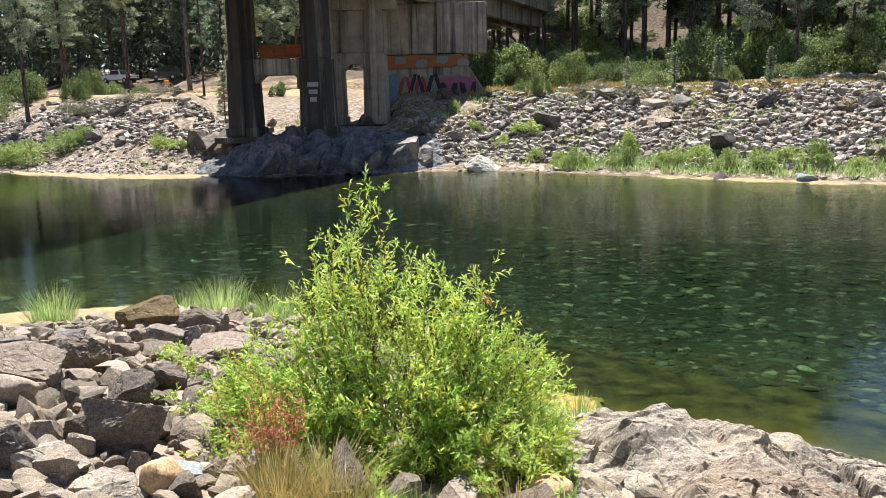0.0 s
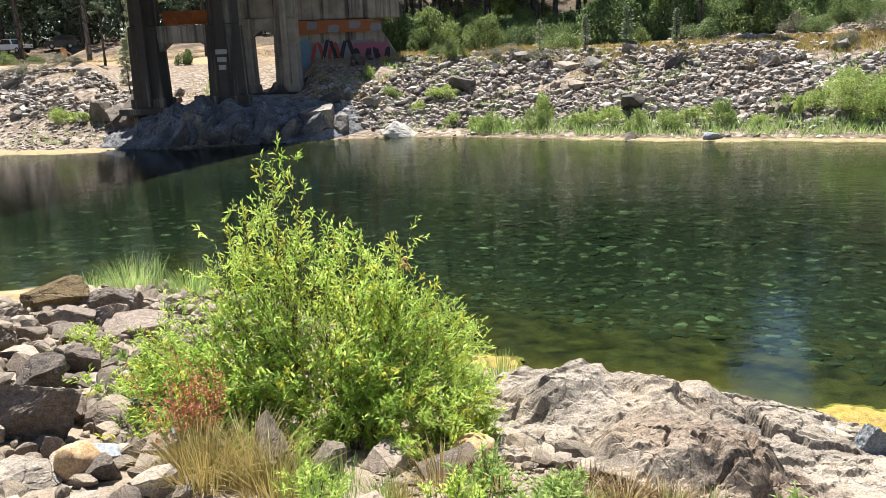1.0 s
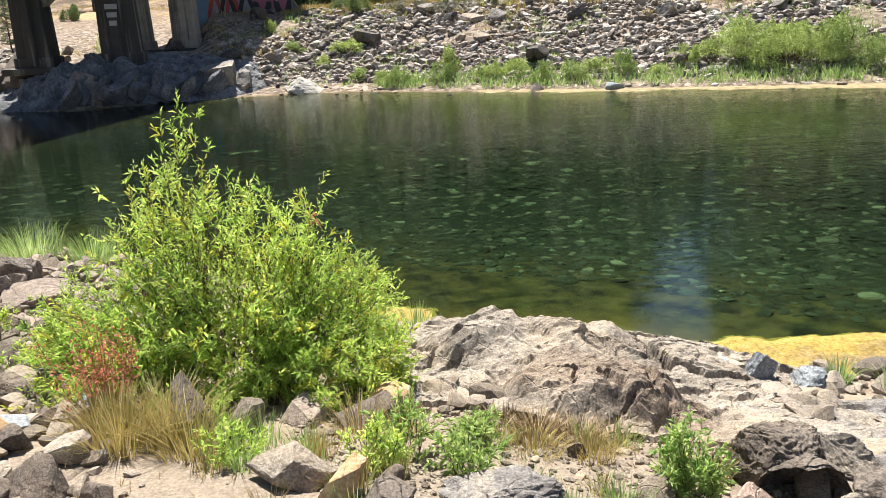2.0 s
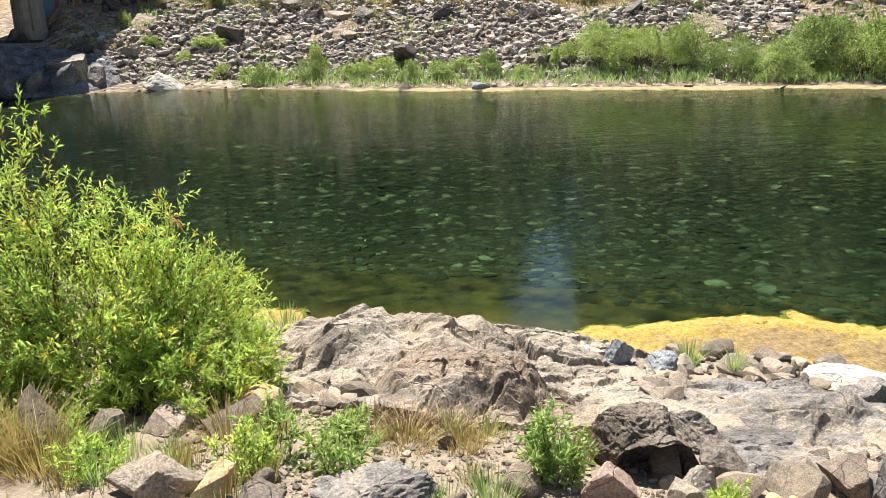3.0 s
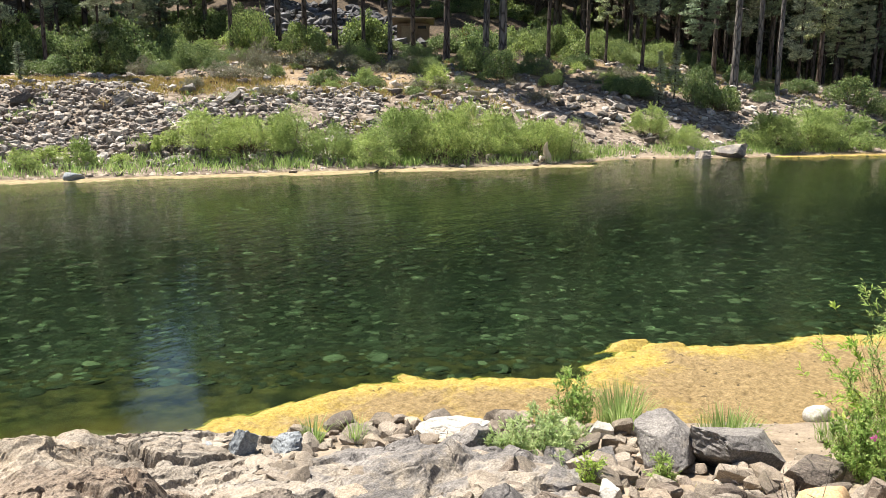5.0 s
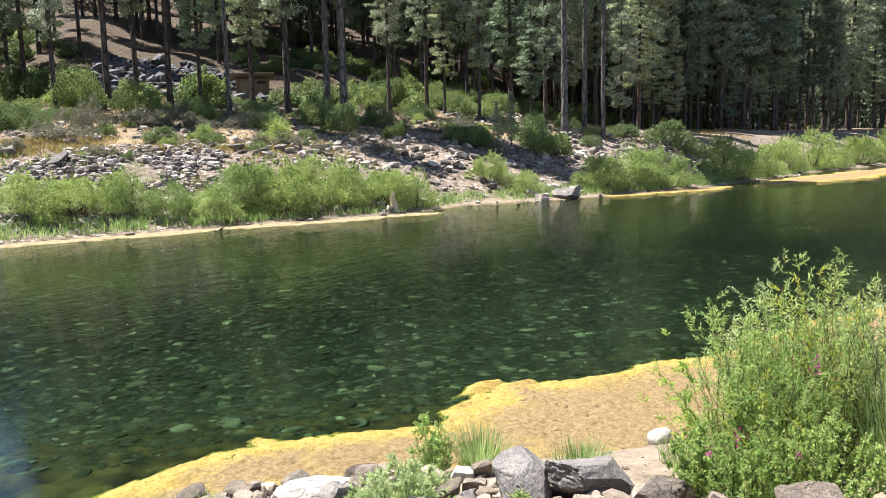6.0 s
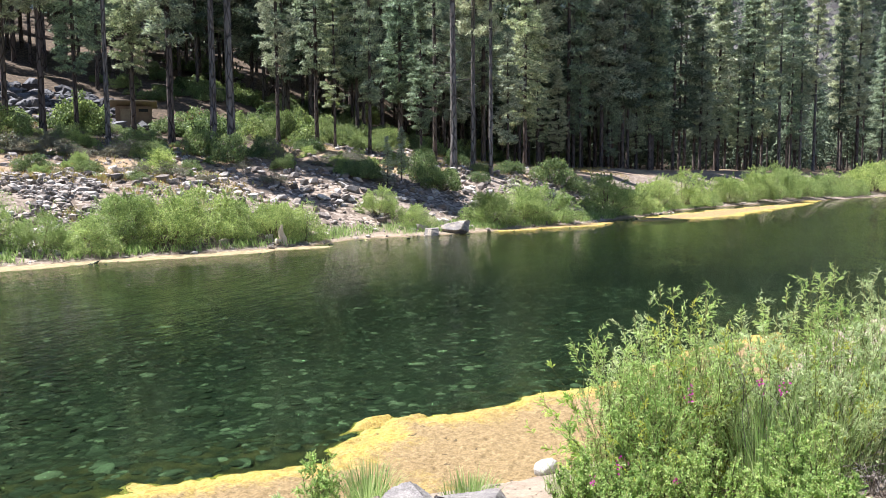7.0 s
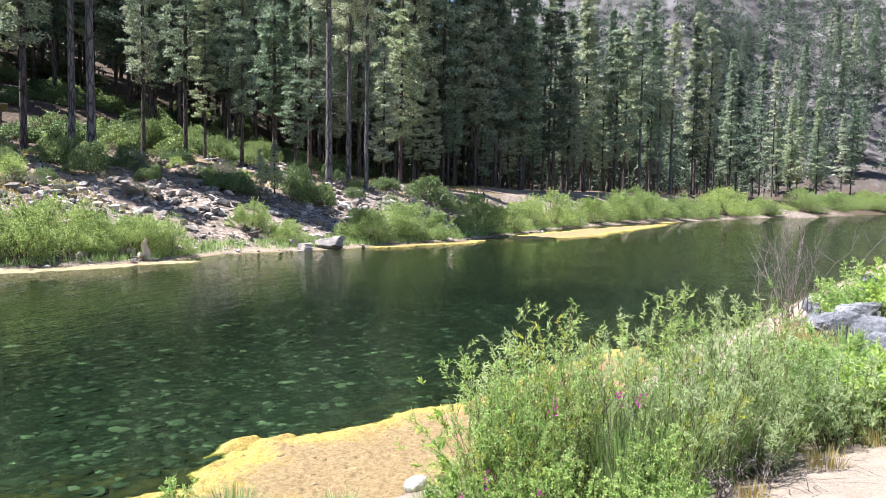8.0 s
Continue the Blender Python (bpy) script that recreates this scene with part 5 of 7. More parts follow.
for k, (x, y) in enumerate([(1.2, 3.85), (1.4, 3.8), (1.6, 3.72), (1.8, 3.66), (1.35, 3.66), (1.55, 3.58)]):
    tuft(x, y, 0.34, 0.14, 240, BROWNGRASS, "matted dry brown grass hanging under the outcrop", 660 + k, 0.0025, 1.5)
for k, (x, y, w, h, many) in enumerate([(-0.35, 3.6, 0.22, 0.28, 150), (1.36, 2.55, 0.2, 0.26, 110), (1.2, 2.75, 0.14, 0.14, 50), (1.15, 2.95, 0.12, 0.12, 50), (1.1, 2.6, 0.07, 0.16, 60), (0.05, 3.45, 0.15, 0.2, 70), (-0.15, 3.75, 0.2, 0.25, 80)]):
    tuft(x, y, w, h, many, GRASS, "thin green grass tuft in the sand", 670 + k, 0.0022, 0.6)


q = np.random.default_rng(688)
for k in range(26):
    x, y = q.uniform(-0.4, 2.2), q.uniform(2.75, 3.75)
    tuft(x, y, q.uniform(0.1, 0.24), q.uniform(0.1, 0.3), int(q.uniform(30, 90)), GRASS if k % 3 else STRAW, "thin wispy grass tuft between the rocks", 690 + k, 0.002, 0.8)

# the scarlet-flowered weed before the willow
def flower_spikes(name, label, seed, many, w, h, petal, x, y, size=0.018, leaf=STRAW, per=22, z=None):
    q = np.random.default_rng(seed)
    ob = thing(name, label, "flower", x, y, z)
    top = np.stack([q.normal(0, w, many), q.normal(0, w * 0.7, many), h * q.uniform(0.6, 1.0, many)], -1)
    foot = top * [0.5, 0.5, 0]
    part("stalk", sheet("stalk", *tubes(list(arcs(foot, top, 5, 0.02)), [np.linspace(0.003, 0.0015, 5)] * many, 4), leaf), ob)
    f = q.uniform(0.35 if many > 2 else 0.88, 1.0, (many, per, 1))
    p = (foot[:, None] * (1 - f) + top[:, None] * f + q.normal(0, 0.02, (many, per, 3))).reshape(-1, 3)
    bloom = part("bloom", sheet("bloom", *blades(p, q.normal(size=p.shape), size * q.uniform(0.7, 1.3, len(p)), size * 0.35, q), petal), ob)
    tagged(bloom, kind="stuff")
    return ob


flower_spikes("scarlet_flower", "scarlet wildflower spikes rising from dry grass", 700, 34, 0.15, 0.62, RED, -1.0, 4.25, 0.022, STRAW, 26)
flower_spikes("scarlet_flower", "small scarlet flower in the willow", 703, 2, 0.03, 0.2, RED, 0.27, 5.25, 0.03, WILLOW, 8, 1.78)

# ---- the tall weeds and shrubs on the near bank downstream
W, H, S = THICKET, HERB, SAGE
for k, (x, y, w, h, mtl, many, lw, ll, what) in enumerate([
        (6.95, 0.62, 0.55, 1.75, W, 56, 0.11, (0.06, 0.10), "tall dark green willow shrub at the edge of the algae"), (7.2, 0.1, 0.6, 1.95, W, 62, 0.11, (0.06, 0.10), "tall dark green willow shrub in the thicket"),
        (7.7, 0.55, 0.6, 1.75, S, 50, 0.11, (0.06, 0.10), "grey-green willow shrub in the thicket"), (6.5, 0.3, 0.45, 1.2, H, 42, 0.13, (0.05, 0.08), "leafy green shrub in the thicket"),
        (7.5, -0.5, 0.6, 1.75, S, 54, 0.10, (0.06, 0.10), "silvery green willow shrub in the thicket"), (7.9, -0.95, 0.6, 1.95, W, 50, 0.11, (0.06, 0.10), "tall willow shrub in the thicket"),
        (7.3, -1.05, 0.55, 1.4, S, 46, 0.09, (0.06, 0.10), "silvery green shrub in the thicket"), (8.1, -1.55, 0.6, 1.85, S, 50, 0.10, (0.06, 0.10), "silvery green willow shrub in the thicket"),
        (7.7, -1.75, 0.5, 1.0, S, 42, 0.10, (0.05, 0.09), "low silvery shrub over dead twigs"), (8.7, -2.0, 0.7, 1.75, H, 46, 0.12, (0.06, 0.10), "green shrub in the thicket"),
        (8.6, -2.7, 0.6, 1.05, S, 44, 0.12, (0.06, 0.10), "low silvery shrub beside the sand"), (9.5, -2.1, 0.8, 1.6, S, 44, 0.12, (0.07, 0.11), "willow shrub in the thicket"),
        (9.6, -3.0, 0.8, 0.95, H, 46, 0.13, (0.07, 0.11), "low green shrub beside the sand"), (10.6, -3.2, 0.9, 0.9, H, 46, 0.14, (0.08, 0.12), "low green shrub on the bank"), (8.6, -0.4, 0.7, 1.6, W, 46, 0.12, (0.07, 0.11), "willow shrub in the thicket"),
        (5.95, 0.45, 0.30, 0.60, H, 34, 0.26, (0.035, 0.055), "bushy herb with small round leaves"), (5.85, -0.1, 0.34, 0.66, H, 38, 0.26, (0.035, 0.055), "bushy herb with small round leaves"), (5.8, -0.55, 0.26, 0.50, H, 30, 0.26, (0.035, 0.055), "bushy herb with small round leaves"),
        (6.3, -0.75, 0.34, 0.75, H, 36, 0.22, (0.04, 0.06), "bushy green herb at the foot of the thicket"), (6.3, 0.85, 0.3, 0.55, H, 30, 0.24, (0.04, 0.06), "bushy green herb beside the algae"), (5.95, -0.98, 0.2, 0.34, H, 22, 0.26, (0.035, 0.055), "small herb at the edge of the sand")]):
    plant("riverside_shrub", what, "shrub", spray(800 + 3 * k, many, w, h, mtl, tuple(0.74 * v for v in ll), lw, 12, 13, twig_len=(0.1, 0.3) if h > 0.8 else (0.05, 0.14), stem_r=0.006, spread_up=0.6, spare=YELLOWLEAF if k in (1, 3, 6) else None), x, y, group="bank thicket")
plant("riverside_shrub", "leafy willow branch leaning over the algae", "shrub", spray(860, 9, 0.2, 1.15, WILLOW, (0.06, 0.1), 0.13, 6, 11, lean=(0.3, 0.6), twig_len=(0.1, 0.25)), 7.4, 0.9)
for k, (x, y, w, h, many, mtl) in enumerate([(6.7, -0.5, 0.5, 1.1, 150, GRASS), (7.1, -0.9, 0.6, 1.25, 190, GRASS), (7.5, -1.3, 0.6, 1.15, 170, GRASS), (7.6, -0.2, 0.5, 1.3, 120, GRASS), (8.2, -1.9, 0.6, 1.0, 150, GRASS), (6.4, 0.7, 0.3, 0.5, 90, GRASS), (6.9, 1.0, 0.4, 0.4, 110, GRASS),
                                             (9.2, -2.6, 0.6, 0.8, 140, GRASS), (6.6, -1.5, 0.3, 0.2, 90, STRAW), (7.6, -2.3, 0.4, 0.25, 120, STRAW), (8.3, -3.0, 0.4, 0.25, 100, STRAW)]):
    tuft(x, y, w, h, many, mtl, "tall waving grass in the bank thicket" if mtl is GRASS else "dry straw tuft at the edge of the sand", 900 + k, 0.0035, 0.5)
for k, (x, y, h) in enumerate([(6.15, 0.05, 1.25), (6.3, -0.45, 1.2), (6.5, -0.6, 1.2), (6.0, 0.55, 0.7), (5.75, 0.15, 0.55), (7.0, 1.0, 0.8), (6.0, 0.75, 0.75)]):
    flower_spikes("magenta_flower", "magenta wildflower spike above the weeds", 940 + k, 1, 0.02, h, MAGENTA, x, y, 0.026, GRASS, 12)
# dead twigs at its foot, a bare sapling, and long leafless wands above it
q = np.random.default_rng(77)
for name, label, x, y, many, w, h, bend in [("dead_branches", "bleached dead twigs sprawling at the foot of the shrubs", 7.25, -1.75, 22, 0.45, 0.4, 0.1), ("dead_branches", "tangle of dead brown twigs under the weeds", 6.75, -1.3, 20, 0.3, 0.3, 0.1),
                                          ("bare_sapling", "leafless grey sapling between the rocks", 4.5, 0.86, 5, 0.1, 0.55, 0.0), ("bare_sapling", "leafless wand rising from the thicket", 7.0, -0.45, 4, 0.3, 1.55, 0.1), ("bare_sapling", "leafless wand rising from the thicket", 7.2, -1.0, 6, 0.35, 1.45, 0.1)]:
    ob = thing(name, label, "branches", x, y)
    tip = np.stack([q.normal(0, w, many), q.normal(0, w, many), h * q.uniform(0.3, 1.0, many)], -1)
    lines = arcs(q.normal(0, 0.04, (many, 3)) * [1, 1, 0], tip, 6, bend)
    lines[:, 1:-1] += q.normal(0, 0.02, (many, 4, 3))
    sub = lines[:, 3] + q.normal(0, 0.12, (many, 3)) + [0, 0, 0.06]
    twigs = part("branch", sheet("branch", *tubes(list(lines) + list(arcs(lines[:, 3].copy(), sub, 4)), [np.linspace(0.005, 0.0015, 6)] * many + [np.linspace(0.003, 0.0015, 4)] * many, 5), PALETWIG, True), ob)
    tagged(twigs, kind="stuff")
# further down the bank: a bare shrub, green bushes and rocks
ob = thing("bare_shrub", "leafless grey shrub standing on the bank", "shrub", 19.5, -4.6)
n = 22
tip = np.stack([q.normal(0, 0.7, n), q.normal(0, 0.7, n), 2.5 * q.uniform(0.5, 1.0, n)], -1)
lines = arcs(q.normal(0, 0.15, (n, 3)) * [1, 1, 0], tip, 7, 0.0)
lines[:, 1:-1] += q.normal(0, 0.04, (n, 5, 3))
lines = list(lines) + [arcs(l[k][None], (l[k] + q.normal(0, 0.28, 3) + [0, 0, 0.4])[None], 4)[0] for l in lines for k in (2, 3, 4, 5)]
part("branch", sheet("branch", *tubes(lines, [np.linspace(0.014, 0.005, len(l)) if len(l) == 7 else np.linspace(0.007, 0.003, 4) for l in lines], 5), PALETWIG, True), ob)
for k, (x, y, w) in enumerate([(15.6, -4.66, 0.7), (14.4, -4.85, 0.6), (18.1, -4.8, 0.6), (17.6, -6.1, 0.9), (13.2, -4.5, 0.5), (16.6, -5.3, 0.8), (19.6, -6.2, 0.9), (12.4, -4.2, 0.4)]):
    lay(own_stone(2960 + k, BEDROCK, 4, 15, 0.24, blunt=0.3), x, y, (0.8 * w, 0.62 * w, 0.5 * w), (8 * q.normal(), 10 * q.normal(), q.uniform(0, 180)), 0.25, "rough blue-grey rock on the downstream bank")
for k in range(9):
    x, y = 19.5 + q.uniform(-1.8, 4), -5.6 - q.uniform(0, 2.5)
    lay(own_stone(960 + k, BEDROCK, 4, 9, 0.14), x, y, tuple(q.uniform(0.35, 0.9) * np.array([1.2, 0.9, 0.7])), (0, 10 * q.normal(), q.uniform(0, 180)), 0.3, "blue-grey boulder on the downstream bank")
for k, (x, y, w, h) in enumerate([(17.6, -5.4, 0.9, 1.3), (16.6, -6.2, 1.0, 1.3), (10.5, -3.6, 0.8, 0.6), (9.0, -3.2, 0.7, 0.8), (15, -6.5, 1.2, 1.4)]):
    plant("riverside_shrub", "green shrub on the downstream bank", "shrub", spray(980 + 2 * k, 44, w, h, WILLOW if k % 2 else HERB, (0.09, 0.15), 0.16, 10, 10, twig_len=(0.15, 0.4), full=False), x, y, group="bank thicket")


for k, (x, y, w, h, many, mtl) in enumerate([(13.2, -3.3, 1.1, 0.7, 260, STRAW), (14.4, -3.6, 1.2, 0.7, 260, STRAW), (15.4, -4.0, 1.1, 0.6, 220, STRAW), (12.2, -3.3, 1.0, 0.8, 240, GRASS), (13.8, -4.2, 1.0, 0.6, 220, GRASS), (16.6, -4.2, 1.0, 0.6, 200, STRAW), (11.4, -3.0, 0.9, 0.8, 220, GRASS)]):
    tuft(x, y, w, h, many, mtl, "dry tall grass and weeds on the downstream bank", 960 + k, 0.006, 0.6)


# ---- willows, brush and grass of the far bank
def far_bush(seed, many, leaf_mat, leaf=(0.13, 0.24), wide=0.3, lobes=30, shoots=0.25):
    """A bush about 2 wide and 1 high: rounded lobes of leaves heaped into a mound with hollows, and shoots that stick out of it."""
    q = np.random.default_rng(seed)
    a, r = q.uniform(0, 2 * np.pi, lobes), 0.78 * np.sqrt(q.random(lobes))
    size = q.uniform(0.16, 0.33, lobes)
    dome = (1.0 - 0.62 * (r / 0.78) ** 2.2) * q.uniform(0.72, 1.05, lobes)
    mid = np.stack([r * np.cos(a), r * np.sin(a), np.maximum(dome - size, 0.12) * np.where(q.random(lobes) < 0.35, q.uniform(0.2, 0.7, lobes), 1.0)], -1)
    foot = mid * [0.3, 0.3, 0]
    k = int(many * (1 - shoots))
    w = q.integers(0, lobes, k)
    d = unit(q.normal(size=(k, 3)) + [0, 0, 0.25])
    p = mid[w] + d * (size[w] * q.random(k) ** 0.16 * (1 + 0.25 * vnoise(d * 2.3 + w[:, None] * 3.1)))[:, None] * [1, 1, 0.85]
    way = d * 0.55 + q.normal(0, 0.6, (k, 3)) + [0, 0, 0.15]
    n = 3 * lobes
    v = q.integers(0, lobes, n)
    root = mid[v] + unit(q.normal(size=(n, 3)) + [0, 0, 0.9]) * size[v][:, None] * 0.8
    tip = root + unit(q.normal(0, 0.5, (n, 3)) + (root - foot[v])) * q.uniform(0.08, 0.24, n)[:, None]
    z = q.integers(0, n, many - k)
    f = q.random(many - k)[:, None]
    sp = root[z] * (1 - f) + tip[z] * f
    sw = unit(tip - root)[z] * 0.5 + q.normal(0, 0.6, (many - k, 3))
    p, way = np.concatenate([p, sp]), np.concatenate([way, sw])
    p[:, 2] = np.maximum(p[:, 2], 0.02 + 0.1 * q.random(many))
    L = q.uniform(*leaf, many)
    lines = list(arcs(foot, mid, 5, 0.02)) + list(arcs(root, tip, 3))
    return {"wood": sheet("wood", *tubes(lines, [np.linspace(0.014, 0.006, 5)] * lobes + [np.linspace(0.005, 0.002, 3)] * n, 3), TWIG, True),
            "foliage": sheet("foliage", *blades(p, way, L, L * wide, q, False), leaf_mat)}


BUSHES = [far_bush(1000 + k, 22000, WILLOW_FAR, (0.024, 0.048), 0.2, 30, 0.24) for k in range(4)]
SHORT = [far_bush(1010 + k, 6000, WILLOW_FAR, (0.045, 0.09), 0.18, 16, 0.3) for k in range(3)]
BRUSHES = [far_bush(1020 + k, 5000, BRUSH, (0.04, 0.07), 0.2, 15, 0.25) for k in range(2)]
SCRUB = [far_bush(1040 + k, 3000, OAK, (0.06, 0.10), 0.34, 15, 0.1) for k in range(3)]
OAKS = [far_bush(1030 + k, 8000, OAK, (0.035, 0.06), 0.34, 24, 0.08) for k in range(4)]


def bush_row(rows, kinds, name, label, group, grow=1.0):
    q = np.random.default_rng(len(rows))
    for k, (b, r, w, h) in enumerate(rows):
        grow_now = grow * q.uniform(0.8, 1.15)
        w, h = w * grow_now * q.uniform(1.05, 1.4), h * grow_now * q.uniform(0.8, 1.1)
        r += q.uniform(0, 1.2)
        h *= 1.0 + 0.15 * (b > 80)
        if 88.6 < b < 90.2 or 96.5 < b < 97.5 or 101.5 < b < 102.5:
            w, h = 0.6 * w, 0.5 * h
        x, y = r * math.sin(radians(b)), r * math.cos(radians(b))
        while off_shore(np.array([x]), np.array([y]), FAR_SHORE)[0] < 0.55 * w * 0.85:
            x, y = x * 1.01, y * 1.01 + 0.1
        plant(name, label, "shrub", kinds[k % len(kinds)], x, y, max(0.02, on_ground(x, y)) - 0.05 - 0.003 * max(0, r - 90), group, (w, w * 0.85, h), 40 * k)


# bearing, distance, half width, height
bush_row([(33.6, 36.0, 1.6, 2.0), (36.6, 36.0, 1.9, 2.3), (39.6, 36.2, 1.9, 2.5), (42.3, 36.0, 1.7, 2.1), (45.0, 36.2, 1.8, 2.1), (47.5, 37.2, 2.0, 2.8), (50.3, 37.8, 2.0, 3.1), (52.8, 38.4, 1.9, 2.6), (55.2, 39.2, 1.9, 2.4), (57.6, 39.6, 1.5, 2.6), (59.6, 40.4, 1.3, 2.0),
          (65.0, 47.0, 1.7, 2.3), (67.5, 47.5, 1.2, 1.3), (73.0, 51, 2.4, 3.0), (75.2, 53, 2.6, 3.0), (77.2, 55, 2.4, 2.7), (82.0, 60.5, 2.6, 3.0), (84.0, 63, 3.0, 3.4), (86.0, 67, 3.0, 3.6), (87.7, 71, 3.0, 3.6), (89.2, 75, 2.8, 3.4), (90.6, 82, 3.0, 3.6), (91.9, 88, 3.0, 3.4), (93.2, 95, 3.0, 4.2),
          (94.0, 104, 3.4, 3.4), (95.0, 112, 3.4, 3.2), (96.0, 122, 3.6, 3.6), (97.0, 130, 4.2, 4.2), (98.2, 140, 4.4, 4.6), (99.4, 150, 4.6, 4.6), (100.6, 163, 5, 5), (102, 177, 5, 5), (103.3, 195, 6, 6), (104.6, 214, 6, 6), (105.8, 236, 7, 6), (107, 262, 7, 7), (108, 290, 8, 7)],
         BUSHES, "willow_bush", "dense rounded green willow bush on the far shore", "far shore willows", 1.05)
bush_row([(8.5, 36.6, 0.6, 0.9), (9.8, 36.4, 0.7, 0.9), (12.8, 35.6, 0.8, 1.3), (13.5, 36.6, 0.5, 1.6), (16.4, 34.8, 0.7, 1.0), (18.2, 34.8, 0.9, 1.1), (20.2, 34.6, 0.6, 0.9), (22.2, 34.4, 0.9, 1.0), (24.0, 34.6, 0.9, 0.9), (25.6, 34.6, 0.7, 1.2), (28.2, 34.0, 0.8, 0.8), (30.0, 35.0, 0.7, 1.2), (31.6, 36.0, 0.6, 0.9),
          (-28, 48, 1.2, 1.6), (-25.5, 49, 1.3, 1.6), (-24.3, 49, 1.0, 1.1), (-19.8, 44, 0.7, 1.0), (-14, 44, 0.6, 0.8), (-9.6, 49, 0.8, 1.6), (-29.5, 47, 1.2, 1.6), (-18.5, 43.8, 0.7, 0.7), (2.5, 42, 0.7, 1.0), (6.2, 41.2, 0.9, 0.9), (4.5, 39.5, 0.5, 0.8), (7.0, 38.4, 0.5, 0.7), (1.0, 45, 0.5, 0.9)],
         SHORT, "willow_bush", "small green willow bush among far shore rocks", "far shore willows")
bush_row([(36, 47, 1.4, 1.6), (37.5, 49, 1.6, 2.0), (40.5, 51, 1.8, 1.7), (43.5, 50, 1.5, 1.3), (46, 50, 1.6, 1.5), (30, 48, 1.2, 1.5), (48, 53, 1.6, 1.6), (58, 56, 1.4, 1.8), (61, 57, 1.5, 1.4), (-21, 55, 1.8, 1.2), (-24, 56, 1.5, 1.2), (-19, 58, 1.4, 1.0), (62.5, 58, 1.3, 1.6), (11, 45.5, 1.2, 0.8), (14, 44, 1.2, 1.0)],
         BRUSHES, "brush", "grey-green dry brush on the terrace", "terrace brush")
bush_row([(37.0, 58, 2.4, 4.6), (40.5, 56, 2.6, 4.4), (44.2, 55, 2.0, 3.0), (48.5, 56, 2.0, 2.8), (52.6, 56, 2.3, 3.2), (54.5, 54, 1.9, 2.8), (56.8, 59, 1.9, 2.6), (60.0, 62, 1.8, 2.4), (63.8, 54, 2.2, 2.9), (66.2, 60, 2.0, 2.4), (68.3, 56, 2.2, 4.2), (69.4, 55, 1.6, 3.2), (72.2, 60, 1.3, 1.8), (77.5, 68, 2.6, 3.4), (79.2, 70, 2.2, 2.8),
          (-27.5, 66, 2.4, 4.5), (-24.6, 64, 1.4, 3.2), (-11.5, 64, 1.4, 2.6), (-22.6, 100, 2.2, 3.0), (-20.6, 104, 1.6, 2.0), (-23.6, 92, 2.0, 5.0), (7.2, 46, 1.5, 2.6), (6.2, 47, 1.2, 2.0), (15, 47, 2.0, 2.2), (20, 47, 1.2, 2.4), (24, 47, 1.8, 2.0), (-30, 62, 2.4, 4.5), (33, 54, 2.2, 4), (34.5, 49, 1.4, 2.0), (29, 52, 2.4, 3.6), (26, 54, 2.6, 5.0), (18.5, 52, 2.2, 4.0), (12, 50, 2.4, 3.4), (9.3, 50, 2.2, 3.4), (22, 56, 2.8, 5.5), (31, 60, 3, 6), (5, 62, 3, 5), (70.5, 66, 2.0, 2.4), (65, 70, 2.2, 3.0), (74.5, 66, 2.0, 2.4), (62, 74, 2.6, 3.6), (58, 70, 2.6, 4.0)],
         OAKS, "oak_bush", "leafy dark green oak scrub on the terrace", "terrace oaks", 0.72)
q = np.random.default_rng(1100)
for k in range(380):
    b, d = q.uniform(-3, 98), q.uniform(62, 118)
    w = q.uniform(1.0, 2.6)
    x, y = d * math.sin(radians(b)), d * math.cos(radians(b))
    if off_shore(np.array([x]), np.array([y]), FAR_SHORE)[0] > 26 and not (37 < b < 50 and d > 68):
        plant("scrub_bush", "leafy undergrowth below the pines", "shrub", SCRUB[k % 3], x, y, on_ground(x, y) - 0.1, "undergrowth", (w, w, w * q.uniform(0.7, 1.4)), 57 * k)


for k in range(230):
    b, d = q.uniform(30, 80), q.uniform(43, 70)
    w = 0.35 + 1.0 * q.random() ** 1.6
    x, y = d * math.sin(radians(b)), d * math.cos(radians(b))
    if off_shore(np.array([x]), np.array([y]), FAR_SHORE)[0] > 9:
        kind = ("BOS"[int(3 * q.random())])
        plant("brush" if kind == "B" else "oak_bush", "low scattered shrub on the dry terrace", "shrub", {"B": BRUSHES, "O": OAKS, "S": SHORT}[kind][k % 2], x, y, on_ground(x, y) - 0.05, "terrace brush", (w, w, w * q.uniform(0.7, 1.3)), 57 * k)
for k in range(120):
    b, d = -3 + 38 * ((k * 0.618034) % 1), q.uniform(52, 86)
    w = q.uniform(1.4, 3.2)
    x, y = d * math.sin(radians(b)), d * math.cos(radians(b))
    plant("oak_bush", "leafy dark oak scrub in the shade of the pines", "shrub", OAKS[k % 3], x, y, on_ground(x, y) - 0.1, "undergrowth", (w, w, w * q.uniform(0.9, 1.5)), 57 * k)


for k in range(70):
    b, d = 46 + 22 * ((k * 0.618034) % 1), q.uniform(70, 100)
    w = q.uniform(0.8, 2.1)
    x, y = polar(b, d)
    if not (46 < b < 53 and d < 82):
        plant("oak_bush", "leafy oak scrub on the slope behind the terrace", "shrub", OAKS[k % 4], x, y, on_ground(x, y) - 0.1, "undergrowth", (w, w, w * q.uniform(0.8, 1.4)), 57 * k)


